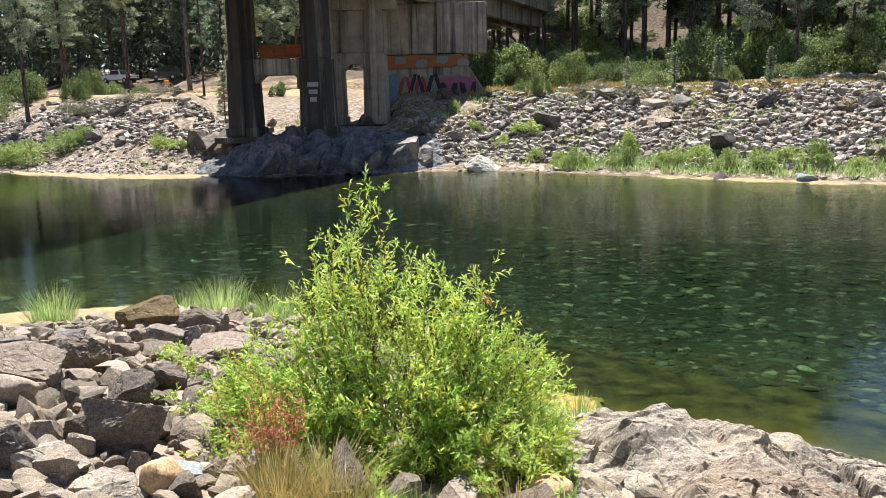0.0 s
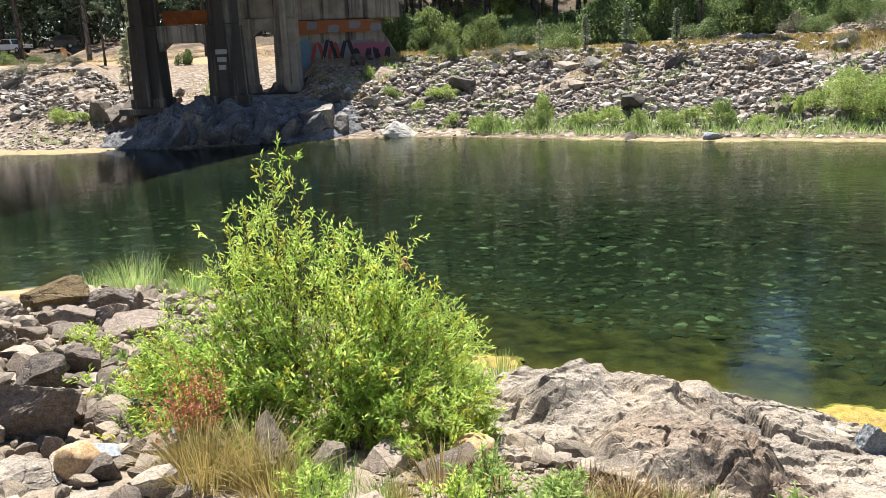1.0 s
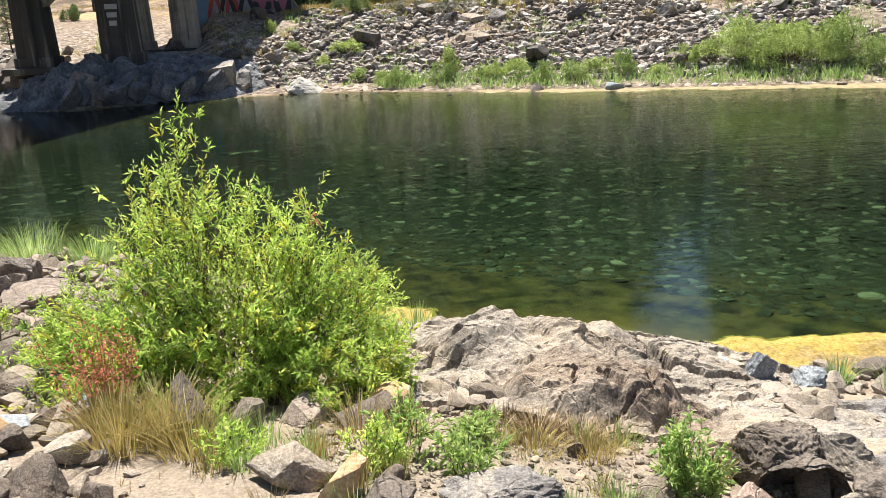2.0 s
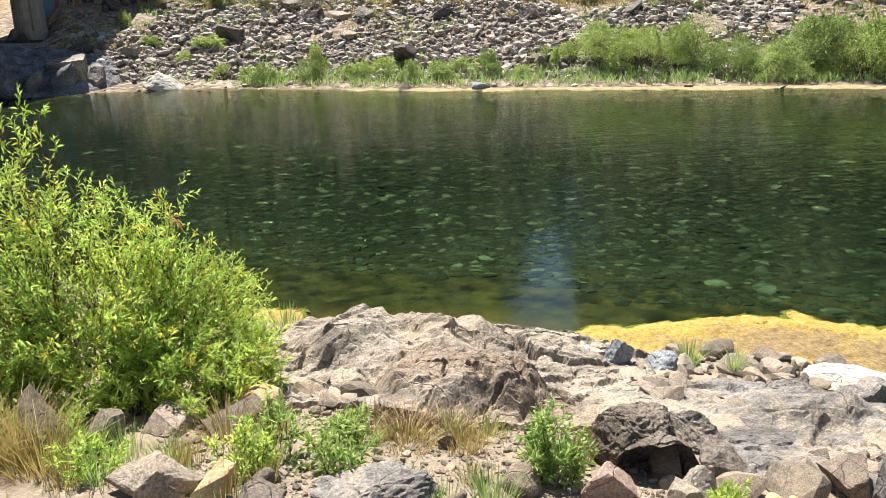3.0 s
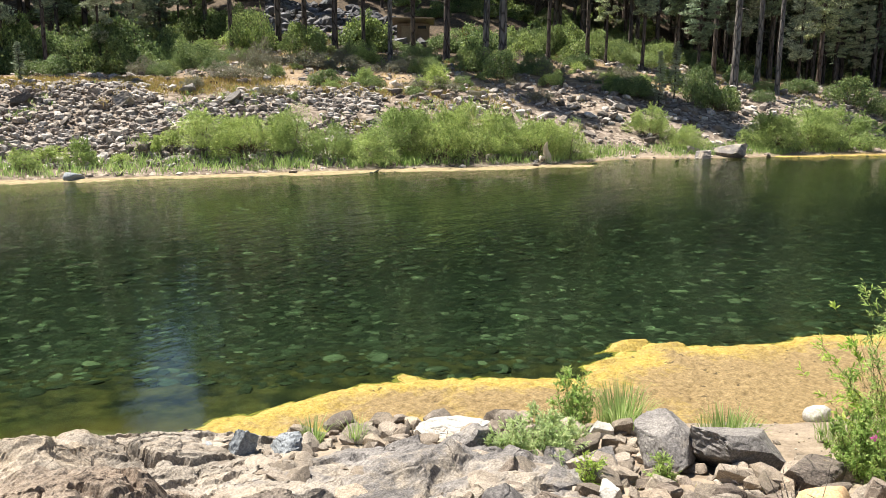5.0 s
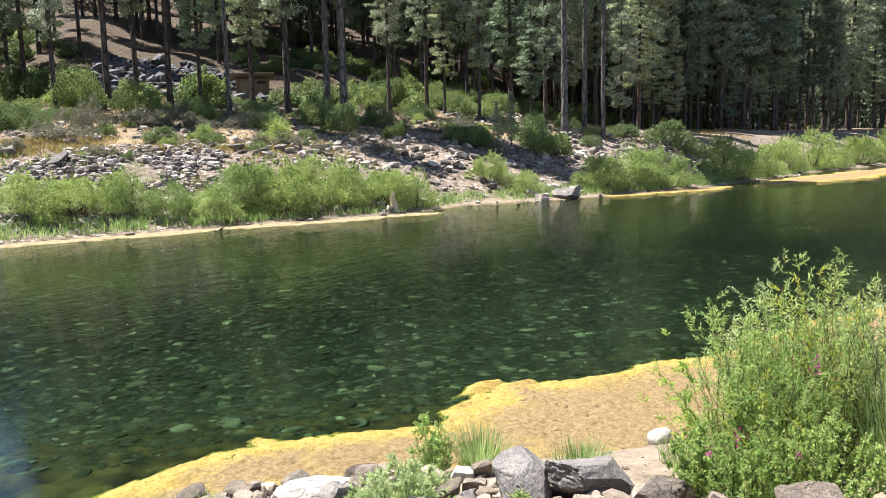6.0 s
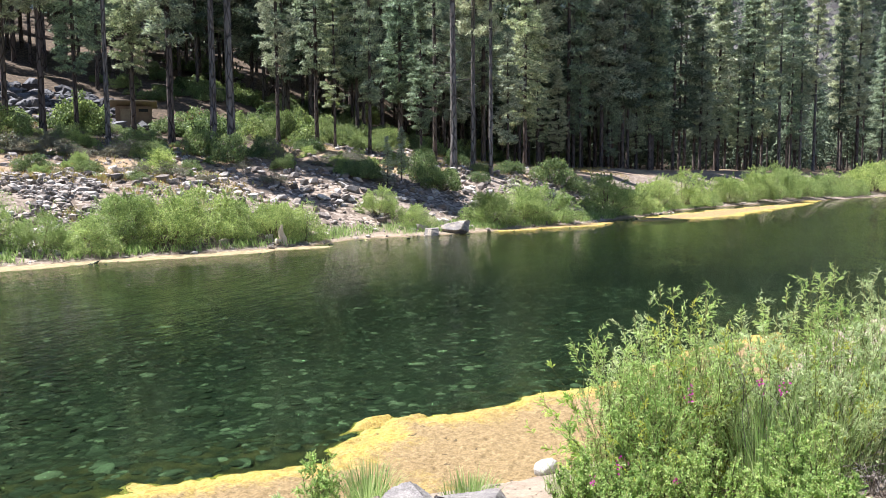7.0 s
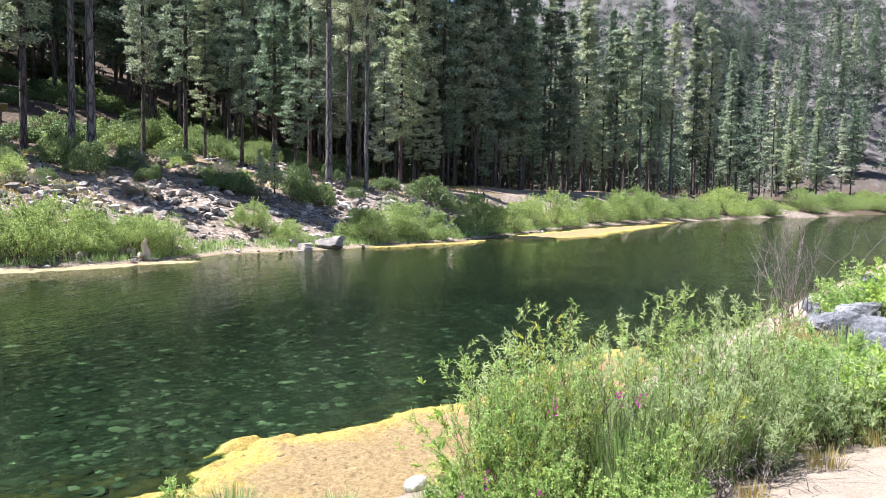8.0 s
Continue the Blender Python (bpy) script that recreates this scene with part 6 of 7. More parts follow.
def grass_field(name, spots, h, material, label, seed, blade=0.02, per=7):
    q = np.random.default_rng(seed)
    n = len(spots) * per
    p = np.repeat(spots, per, 0) + q.normal(0, 0.12, (n, 2))
    z = np.maximum(land(p[:, 0], p[:, 1]), 0.0)
    way = unit(np.stack([q.normal(0, 0.3, n), q.normal(0, 0.3, n), np.ones(n)], -1))
    L = h * q.uniform(0.5, 1.1, n)
    ob = new(name, sheet(name, *blades(np.stack([p[:, 0], p[:, 1], z - 0.03], -1), way, L, np.full(n, blade), q, False), material))
    return tagged(ob, label, "grass", kind="stuff")


def patchy(a, b, lo=0.0, scale=0.3, b0=-60, b1=120):
    return lambda x, y: far_band(a, b)(x, y) & (fbm(flat3(x, y, scale, 8), 3) > lo) & (bearing(x, y) > b0) & (bearing(x, y) < b1)


grass_field("shore_grass", spread(61, 60000, -8, 90, -4, 50, patchy(0.35, 2.3, -0.4, 0.3, 8, 120)), 0.6, GRASS, "lush green grass along the far shore", 71, 0.018, 7)
grass_field("shore_grass", spread(62, 2500, -30, 8, 34, 56, patchy(0.8, 4.5, 0.15)), 0.35, GRASS, "sparse green grass between far rocks", 72, 0.02, 6)
grass_field("shore_grass", spread(66, 9000, -6, 40, 14, 50, patchy(2.5, 11, 0.12, 0.4, -3, 60)), 0.4, GRASS, "green weeds between the heaped rocks", 76, 0.02, 6)
grass_field("dry_grass", spread(67, 9000, -6, 40, 14, 50, patchy(4.5, 12, 0.1, 0.33, -3, 60)), 0.4, STRAW, "dry grass between the heaped rocks", 77, 0.02, 6)
grass_field("dry_grass", spread(63, 26000, -40, 110, -2, 80, lambda x, y: far_band(8.5, 34)(x, y) & (fbm(flat3(x, y, 0.18, 3), 4) > 0.06) & (bearing(x, y) > -5)), 0.38, STRAW, "patches of dry straw grass on the terrace", 73, 0.024, 6)
grass_field("dry_grass", spread(64, 9000, -45, 10, 40, 110, lambda x, y: far_band(9, 50)(x, y) & (fbm(flat3(x, y, 0.12, 3), 4) > 0.02) & (bearing(x, y) < 0)), 0.3, STRAW, "dry straw grass beside the track", 74, 0.016, 5)
grass_field("dry_grass", spread(68, 26000, -4, 36, 28, 56, lambda x, y: far_band(9.4, 13.5)(x, y) & (bearing(x, y) > 2) & (fbm(flat3(x, y, 0.4, 3), 3) > -0.08)), 0.35, STRAW, "strip of dry straw grass along the crest of the bank", 78, 0.02, 6)
grass_field("sparse_weeds", spread(65, 260, -2, 6, 1.5, 5, near_bank(1.2, 6)), 0.10, STRAW, "thin dry weeds between near stones", 75, 0.0025, 9)


# ---- pines and firs
def trunk_mesh(seed, h, r, bark, lean=0.015, sides=10):
    q = np.random.default_rng(seed)
    z = np.linspace(-0.6, h, 14)
    line = np.stack([np.cumsum(q.normal(0, lean, 14)) * 1.2, np.cumsum(q.normal(0, lean, 14)) * 1.2, z], -1)
    line[:, :2] -= line[1, :2]
    return line, [np.interp(z, [-0.6, 0.3, 1.2, h * 0.6, h], [r * 1.4, r * 1.2, r, r * 0.62, r * 0.08])]


def conifer(seed, h, r, needle, bark, bare=0.35, reach=3.0, cone=0.8, limbs=110, puffs=5, m=60, size=0.55, flat=0.5, droop=-0.12, snags=14):
    """A tall conifer: tapered trunk, dead snags below, uneven limbs that carry separate puffs of needles, with gaps between."""
    q = np.random.default_rng(seed)
    line, rad = trunk_mesh(seed, h, r, bark)
    zs = h * (bare + (0.985 - bare) * (np.arange(limbs) + q.uniform(0, 1, limbs)) / limbs)
    ang = 2.4 * np.arange(limbs) + q.normal(0, 0.5, limbs)
    full = vnoise(np.stack([zs * 0.35, np.cos(ang) * 0.9, np.sin(ang) * 0.9 + seed], -1))
    keep = full > -0.30
    zs, ang, full = zs[keep], ang[keep], full[keep]
    n = len(zs)
    f = (zs / h - bare) / (1 - bare)
    shape = np.where(f < 0.2, 0.5 + 2.5 * f, np.maximum(1 - (f - 0.2) / 0.8, 0) ** cone) * 0.95 + 0.05
    far = reach * shape * np.clip(0.8 + 0.55 * full, 0.35, 1.25) * q.uniform(0.65, 1.15, n)
    root = np.stack([np.interp(zs, line[:, 2], line[:, 0]), np.interp(zs, line[:, 2], line[:, 1]), zs], -1)
    out = np.stack([np.cos(ang), np.sin(ang), np.zeros(n)], -1)
    end = root + out * far[:, None] + np.array([0, 0, 1]) * (far * (droop + 0.5 * f + q.normal(0, 0.16, n)))[:, None]
    twig = arcs(root, end, 4, -0.15)
    sz = h * q.uniform(0.12, bare + 0.12, snags)
    sa, sl = q.uniform(0, 2 * np.pi, snags), q.uniform(0.5, 1.8, snags)
    sroot = np.stack([np.interp(sz, line[:, 2], line[:, 0]), np.interp(sz, line[:, 2], line[:, 1]), sz], -1)
    slines = arcs(sroot, sroot + np.stack([np.cos(sa) * sl, np.sin(sa) * sl, q.uniform(-0.4, 0.15, snags) * sl], -1), 4, 0.08)
    trunk = sheet("trunk", *tubes([line], rad, 10), bark, True)
    limb = sheet("branchwork", *tubes(list(twig) + list(slines), [np.linspace(0.055, 0.012, 4)] * n + [np.linspace(0.03, 0.008, 4)] * snags, 3), bark, True)
    k = n * puffs
    w = np.repeat(np.arange(n), puffs)
    t = q.uniform(0.12, 1.03, k) ** 0.6
    side = np.cross(out, [0, 0, 1])[w]
    c = root[w] + (end - root)[w] * t[:, None] + side * (q.normal(0, 0.22, k) * far[w])[:, None] + q.normal(0, 0.16, (k, 3)) * [1, 1, 0.8]
    R = size * q.uniform(0.55, 1.15, k) * (0.45 + 0.55 * shape[w])
    j = np.repeat(np.arange(k), m)
    d = unit(q.normal(size=(k * m, 3)))
    p = c[j] + d * (R[j] * q.random(k * m) ** 0.45)[:, None] * [1, 1, flat]
    way = d * [1, 1, 0.7] + out[w][j] * 0.35 + q.normal(0, 0.45, (k * m, 3)) + [0, 0, 0.2 * (flat > 0.4)]
    L = size * q.uniform(0.3, 0.55, k * m)
    crown = sheet("crown", *blades(p, way, L, L * 0.17, q, None, 0.1), needle)
    return {"trunk": trunk, "branchwork": limb, "crown": crown}


PINES = [conifer(1200 + k, 30 + 2 * k, 0.27 + 0.015 * k, PINE, BARK, 0.33, 2.9, 0.55, 84, 4, 84, 0.70, 0.6, snags=26) for k in range(4)]
LUSH = [conifer(1210 + k, 26 + 3 * k, 0.25, PINE, BARK, 0.22, 2.9, 0.65, 100, 4, 80, 0.68, 0.6) for k in range(4)]
FIRS = [conifer(1220 + k, 28 + 3 * k, 0.22, FIR, BARK, 0.20, 2.6, 0.9, 120, 4, 70, 0.62, 0.32, -0.3, 24) for k in range(5)]
SLIM = [conifer(1230 + k, 29 + 2 * k, 0.23, PINE, GREYBARK, 0.40, 2.3, 0.5, 60, 4, 84, 0.62, 0.6, snags=26) for k in range(3)]


# every third background tree has needles with the forest shade painted in
BACK = [conifer(1240 + k, 25 + 2.5 * k, 0.19, (FIR, SHADEFIR, PINE)[k % 3], BARK, 0.24, 2.7, 0.85, 72, 4, 52, 0.78, 0.4, -0.28, 10) for k in range(6)]


def tree(kind, k, b, d, s=1.0, thick=1.0, label="tall green conifer on the far bank", group="forest of the far bank"):
    name = {"p": "pine_tree", "l": "pine_tree", "f": "fir_tree", "s": "pine_tree", "b": ("fir_tree", "dark_fir_tree", "pine_tree")[k % 3]}[kind]
    some = {"p": PINES, "l": LUSH, "f": FIRS, "s": SLIM, "b": BACK}[kind]
    x, y = d * math.sin(radians(b)), d * math.cos(radians(b))
    while off_shore(np.array([x]), np.array([y]), FAR_SHORE)[0] < (20 if b > 76 and s > 0.3 else 7):
        d += 3
        x, y = d * math.sin(radians(b)), d * math.cos(radians(b))
    return plant(name, label, "tree", some[k % len(some)], x, y, on_ground(x, y) - min(1.6, 0.006 * d), group, (s * thick, s * thick, s), 73 * k + 11 * b)


# the trees one can tell apart: kind, bearing, distance, size, girth
for k, (kind, b, d, s, g) in enumerate([
        ("p", 42.7, 62, 0.9, 0.9), ("f", 44.7, 63, 0.8, 0.9), ("s", 46.6, 57, 0.9, 0.8), ("l", 50.6, 61, 1.0, 1.0), ("s", 53.4, 60, 1.1, 1.0), ("s", 54.6, 59, 1.15, 1.1), ("f", 48.2, 66, 0.9, 1), ("l", 57.8, 66, 0.8, 0.8), ("f", 60.5, 70, 0.9, 0.9), ("l", 64.3, 67, 0.75, 0.8),
        ("f", 66.5, 78, 0.95, 1), ("s", 70.4, 62.5, 1.05, 1.1), ("s", 71.8, 66, 1.0, 0.9), ("s", 73.1, 64, 0.95, 0.8), ("f", 69, 74, 0.9, 1), ("f", 75.5, 82, 1, 1), ("p", 80.9, 76, 1.05, 1.0), ("l", 82.7, 74, 0.95, 1.0), ("f", 84.2, 82, 1.0, 1.0), ("f", 86.2, 84, 1.0, 1.0), ("l", 87.2, 80, 1.0, 1.0), ("f", 88.7, 90, 1.0, 1),
        ("f", 90.5, 92, 1.0, 1.0), ("s", 92.6, 96, 1.1, 1.2), ("f", 93.3, 106, 1.0, 1.0), ("s", 93.9, 98, 1.1, 1.1), ("s", 94.7, 97, 1.1, 1.2), ("p", 97.2, 104, 1.1, 1.1), ("f", 98.6, 116, 1.0, 1.1), ("f", 100.5, 128, 1.1, 1.1), ("f", 102.4, 140, 1.1, 1.1), ("f", 104, 150, 1.1, 1.1), ("f", 106, 165, 1.1, 1.1), ("f", 108, 180, 1.2, 1.2),
        ("l", -30.0, 62, 0.7, 0.9), ("l", -27.5, 58, 0.65, 0.8), ("f", -25.2, 80, 0.8, 1), ("p", -21.3, 90, 0.9, 0.9), ("s", -17.4, 88, 1, 1), ("f", -16.5, 66, 0.55, 0.7), ("p", -22.2, 132, 1, 1), ("f", -25, 96, 1, 1), ("f", -13, 90, 1, 1), ("f", -10, 84, 0.9, 1), ("l", -14.6, 55, 0.35, 0.6),
        ("p", 6.2, 68, 1.0, 0.9), ("p", 9.6, 70, 1.0, 1.0), ("l", 24.0, 52, 0.55, 0.9), ("l", 21.6, 55, 0.6, 0.9), ("l", 27.2, 54, 0.38, 1.1), ("p", 29.4, 62, 0.36, 0.9), ("l", 35.6, 58, 0.7, 0.9), ("p", 38.8, 60, 0.9, 0.9), ("f", 13, 66, 0.9, 1), ("f", 17.5, 68, 0.9, 1), ("l", 40.6, 64, 0.9, 0.9)]):
    tree(kind, k, b, d, s, g)
q = np.random.default_rng(1300)
made = 0
while made < 140:
    b, d = -34 + 146 * q.random(), 68 + 110 * q.random() ** 1.2
    x, y = d * math.sin(radians(b)), d * math.cos(radians(b))
    back = off_shore(np.array([x]), np.array([y]), FAR_SHORE)[0]
    if q.random() < 0.01:
        made += 1
    if back < 32 or d > 330 or 26.8 < b < 33.6 or (38 < b < 49 and d < 92) or (b < 0 and d < 126) or (33 < b < 74 and back < 44):
        continue
    tree("b", made, b, d, q.uniform(0.8, 1.15), 1.0)
    made += 1
for k, (b, d, up) in enumerate([(26.4, 78, 0.40), (27.4, 84, 0.32), (29.0, 80, 0.245), (30.3, 88, 0.25), (31.4, 82, 0.245), (28.6, 98, 0.27), (30.8, 100, 0.24), (33.0, 86, 0.36), (33.9, 76, 0.42), (28.0, 76, 0.26), (32.2, 78, 0.27), (30.0, 94, 0.25), (29.6, 74, 0.22), (31.0, 75, 0.22)]):
    tree("b", k, b, d, (3.3 + up * d - on_ground(*polar(b, d))) / (25 + 2.5 * (k % 6)), 1.2, "half-grown conifer in the gap of the woods")
made = 0
while made < 34:
    b = 58 + 56 * q.random()
    d = (80 if b < 80 else 86) + 26 * q.random() + 4.2 * max(0.0, b - 91)
    while off_shore(np.array([d * math.sin(radians(b))]), np.array([d * math.cos(radians(b))]), FAR_SHORE)[0] < 22:
        d += 4
    tree("lfblb"[made % 5], made, b, d, q.uniform(0.75, 1.3), 1.0)
    made += 1
for k in range(56):
    b = (-34 + 30 * ((k * 0.618034) % 1)) if k % 2 else (-3 + 29 * ((k * 0.618034) % 1))
    tree("b", k, b, q.uniform(128, 165) if k % 2 else q.uniform(67, 105), q.uniform(0.8, 1.15), 1.1)
for k in range(52):
    b = 42 + 50 * ((k * 0.618034) % 1) + q.uniform(-1, 1)
    tree("b", k, b, q.uniform(98, 160), q.uniform(0.9, 1.25), 1.2)
# the woods close behind the far shore downstream
for k in range(84):
    u = q.random()
    x = 96 + 320 * u ** 1.5
    y = np.interp(x, FAR_SHORE[:, 0], FAR_SHORE[:, 1]) + 24 + 40 * q.random() ** 1.2
    tree("f" if x < 140 and k % 2 else "b", k, math.degrees(math.atan2(x, y)), math.hypot(x, y), q.uniform(0.7, 1.2), 1.05, "tall conifer above the downstream shore")
for k in range(16):
    tree("b", k, 70 + 0.95 * k, 104 + 7 * (k % 3), 1.3 + 0.1 * (k % 2), 1.0, "tall conifer at the back of the woods")
for k in range(30):
    tree("b", k, 46 + 24 * ((k * 0.618034) % 1), 88 + 34 * ((k * 0.37) % 1), 0.85 + 0.3 * ((k * 0.71) % 1), 1.15, "dark conifer on the slope behind the shed")
for k in range(18):
    tree("b", k, 35 + 14 * ((k * 0.618034) % 1), 93 + 30 * ((k * 0.37) % 1), 0.85 + 0.3 * ((k * 0.71) % 1), 1.15, "dark conifer on the slope above the talus")
# half-grown trees that stand in the sun among the bare stems
for k, (kind, b, d, s, g) in enumerate([("l", 74.3, 72, 0.50, 1.1), ("f", 76.4, 76, 0.62, 1.1), ("l", 77.9, 74, 0.42, 1.3), ("f", 79.4, 80, 0.70, 1.0), ("l", 81.6, 77, 0.46, 1.2), ("f", 83.3, 80, 0.60, 1.1), ("f", 85.1, 82, 0.72, 1.0), ("l", 88.0, 84, 0.50, 1.2), ("f", 90.0, 90, 0.66, 1.1), ("f", 61.8, 68, 0.5, 1.1), ("f", 68.0, 70, 0.55, 1.1)]):
    tree(kind, k, b, d, s, g, "half-grown conifer with green branches to the ground")
# young pines on the edge of the terrace
for k, (b, d, s) in enumerate([(19.2, 45, 0.10), (16.4, 45, 0.08), (66.6, 52.5, 0.13), (65.6, 53, 0.11), (-15.2, 52, 0.14), (22.5, 44, 0.08), (13.2, 45.5, 0.07)]):
    tree("l", k, b, d, s, 1.5, "young bushy pine at the edge of the terrace")


# the woods that close the valley: simple far conifers, past counting
def far_woods(seed, many, b0, b1, d0, d1, label):
    q = np.random.default_rng(seed)
    b, d = np.radians(q.uniform(b0, b1, many)), d0 + (d1 - d0) * q.random(many)
    x, y = d * np.sin(b), d * np.cos(b)
    keep = (off_shore(x, y, FAR_SHORE) > 30) | (d > 345)
    keep &= ~((b > radians(26.5)) & (b < radians(34.0)))
    x, y = x[keep], y[keep]
    n, puffs, m = len(x), 30, 14
    h = np.repeat(q.uniform(12, 34, n), puffs)
    f = q.random(n * puffs) ** 0.8
    a, rad = q.uniform(0, 2 * np.pi, n * puffs), (1 - f) ** 0.85 * h * 0.12 * q.uniform(0.2, 1.1, n * puffs) ** 0.6 + 0.1
    c = np.stack([np.repeat(x, puffs) + rad * np.cos(a), np.repeat(y, puffs) + rad * np.sin(a), np.repeat(land(x, y), puffs) + h * (0.05 + 0.95 * f)], -1)
    R = np.repeat((0.5 + 0.05 * h) * (1.1 - 0.75 * f), m)
    d = unit(q.normal(size=(n * puffs * m, 3)))
    p = np.repeat(c, m, 0) + d * R[:, None] * [0.7, 0.7, 0.3]
    out = d + [0, 0, -0.15]
    L = 0.62 * R
    # dark needle colour stands in for the shade between far trees
    ob = new("woods", sheet("woods", *blades(p, out + q.normal(0, 0.5, out.shape) * [1, 1, 0.4], L, L * 0.2, q, None), SHADEFIR))
    return tagged(ob, label, "woods", kind="stuff")


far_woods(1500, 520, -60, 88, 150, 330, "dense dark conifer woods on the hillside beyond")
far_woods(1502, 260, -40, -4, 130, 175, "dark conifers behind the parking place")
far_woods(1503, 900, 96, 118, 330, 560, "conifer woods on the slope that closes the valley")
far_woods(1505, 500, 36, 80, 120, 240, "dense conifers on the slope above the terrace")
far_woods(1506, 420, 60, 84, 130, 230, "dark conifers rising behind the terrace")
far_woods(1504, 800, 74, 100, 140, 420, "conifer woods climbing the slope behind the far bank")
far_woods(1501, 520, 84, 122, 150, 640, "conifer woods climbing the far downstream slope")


# ---- the bridge
def box(w, d, h, bevel=0.04, taper=1.0):
    """A bevelled block that stands on its base; taper narrows its top."""
    bm = bmesh.new()
    bmesh.ops.create_cube(bm, size=1)
    for v in bm.verts:
        k = taper if v.co.z > 0 else 1.0
        v.co = Vector((v.co.x * w * k, v.co.y * d * k, (v.co.z + 0.5) * h))
    if bevel:
        bmesh.ops.bevel(bm, geom=list(bm.edges), offset=bevel, segments=2, profile=0.6, affect="EDGES")
    return bm


def solid(name, bm, material, parent=None, at=(0, 0, 0), turn=(0, 0, 0), label="", smooth_it=False):
    me = bpy.data.meshes.new(name)
    bm.to_mesh(me), bm.free()
    me.materials.append(material)
    for f in me.polygons:
        f.use_smooth = smooth_it
    ob = part(name, me, parent, label)
    ob.matrix_local = Matrix.LocRotScale(at, Euler([radians(a) for a in turn]), None)
    return ob


TURN = -8.0
bridge = new("bridge")
bridge.location = (*polar(-10, 42), 0)
tagged(bridge, "old concrete road bridge on tall streaked piers", "bridge")


def local(b, d, z):
    x, y = polar(b, d)
    return x - bridge.location.x, y - bridge.location.y, z


def bent(b0, b1, d0, d1, foot, w0, w1, strut_low, strut_high, name):
    """A pier of two tapering columns joined by struts with haunches."""
    for b, d, w in ((b0, d0, w0), (b1, d1, w1)):
        solid("column", box(w * 1.12, w * 1.1, strut_high - foot, 0.08, 0.9), DARK_STREAKED if name == "front" else CONCRETE, bridge, local(b, d, foot), (0, 0, TURN))
        solid("column", box(w * 0.86, w * 0.86, 9.2 - strut_high, 0.08, 0.97), DARK_STREAKED if name == "front" else CONCRETE, bridge, local(b, d, strut_high), (0, 0, TURN))
        solid("pilaster", box(w * 0.3, w * 1.3, 9.2 - foot, 0.05, 0.97), DARK_STREAKED if name == "front" else CONCRETE, bridge, local(b, d - 0.1, foot), (0, 0, TURN))
        solid("footing", box(w * 1.25, w * 1.3, 0.5, 0.06), DARK_STREAKED if name == "front" else CONCRETE, bridge, local(b, d, foot - 0.1), (0, 0, TURN))
    a, c = Vector(local(b0, d0, 0)), Vector(local(b1, d1, 0))
    span, mid = (c - a).length, (a + c) / 2
    yaw = math.degrees(math.atan2(c.y - a.y, c.x - a.x))
    solid("plinth", box(span + 2.8, w0 * 1.7, 0.3, 0.05), DARK_STREAKED, bridge, (mid.x, mid.y, foot - 0.35), (0, 0, yaw))
    solid("plinth", box(span + 1.6, w0 * 1.4, 2.2, 0.05), DARK_STREAKED, bridge, (mid.x, mid.y, foot - 2.7), (0, 0, yaw))
    solid("strut", box(span, w0 * 0.7, strut_high - strut_low, 0.06), CONCRETE, bridge, (mid.x, mid.y, strut_low), (0, 0, yaw))
    for s in (-1, 1):
        p = a if s < 0 else c
        bm = box(0.45, w0 * 0.68, 0.4, 0.0)
        for v in bm.verts:
            if v.co.z < 0.1 and v.co.x * s < 0:
                v.co.z = 0.39
        q2 = p + (c - a).normalized() * (-s) * (w0 * 0.52 + 0.2)
        solid("haunch", bm, CONCRETE, bridge, (q2.x, q2.y, strut_low - 0.395), (0, 0, yaw))
    return mid, yaw, span


m1, yaw1, span1 = bent(-13.75, -8.7, 41.4, 40.6, 1.75, 1.3, 1.42, 4.7, 5.5, "front")
m2, yaw2, span2 = bent(-7.5, -4.55, 47.0, 46.6, 2.1, 1.1, 1.2, 5.45, 6.1, "back")
solid("diaphragm", box(span2 - 0.9, 0.5, 3.1, 0.05), CONCRETE, bridge, (m2.x, m2.y, 6.11), (0, 0, yaw2))
solid("brace", box(span1 - 1.2, 0.35, 0.66, 0.03), RUST, bridge, (m1.x, m1.y + 1.2, 5.62), (0, 0, yaw1), "rusted orange steel brace")
for mid, yaw, span in ((m1, yaw1, span1), (m2, yaw2, span2)):
    solid("cap", box(span + 2.6, 1.2, 0.75, 0.05), CONCRETE, bridge, (mid.x, mid.y, 8.45), (0, 0, yaw))
# abutment: a high wall, a lower painted wall before it, and the deck above
ax, ay, _ = local(-0.7, 50.5, 0)
solid("abutment_wall", box(7.2, 1.2, 3.05, 0.08), CONCRETE, bridge, (ax, ay, 6.16), (0, 0, TURN))
bm = box(7.4, 1.0, 4.62, 0.0)
for v in bm.verts:
    if v.co.x > 3 and v.co.z > 4:
        v.co.x = 2.1
    elif v.co.x > 3:
        v.co.x = 5.0
solid("lower_wall", bm, CONCRETE, bridge, (ax - 0.1, ay - 0.2, 1.5), (0, 0, TURN), "painted lower wall with a sloping end")
solid("counterfort", box(0.8, 1.6, 3.0, 0.06), CONCRETE, bridge, (ax + 1.0, ay - 0.3, 6.18), (0, 0, TURN))
deck_turn = 64.5
dx, dy = -7.6 - 29 * 0.43 - bridge.location.x, 41.0 - 29 * 0.9 - bridge.location.y
for off in (-2.7, -0.9, 0.9, 2.7):
    c, s = math.cos(radians(deck_turn + 90)), math.sin(radians(deck_turn + 90))
    solid("girder", box(121, 0.5, 1.2, 0.05), CONCRETE, bridge, (dx + off * c, dy + off * s, 9.2), (0, 0, deck_turn))
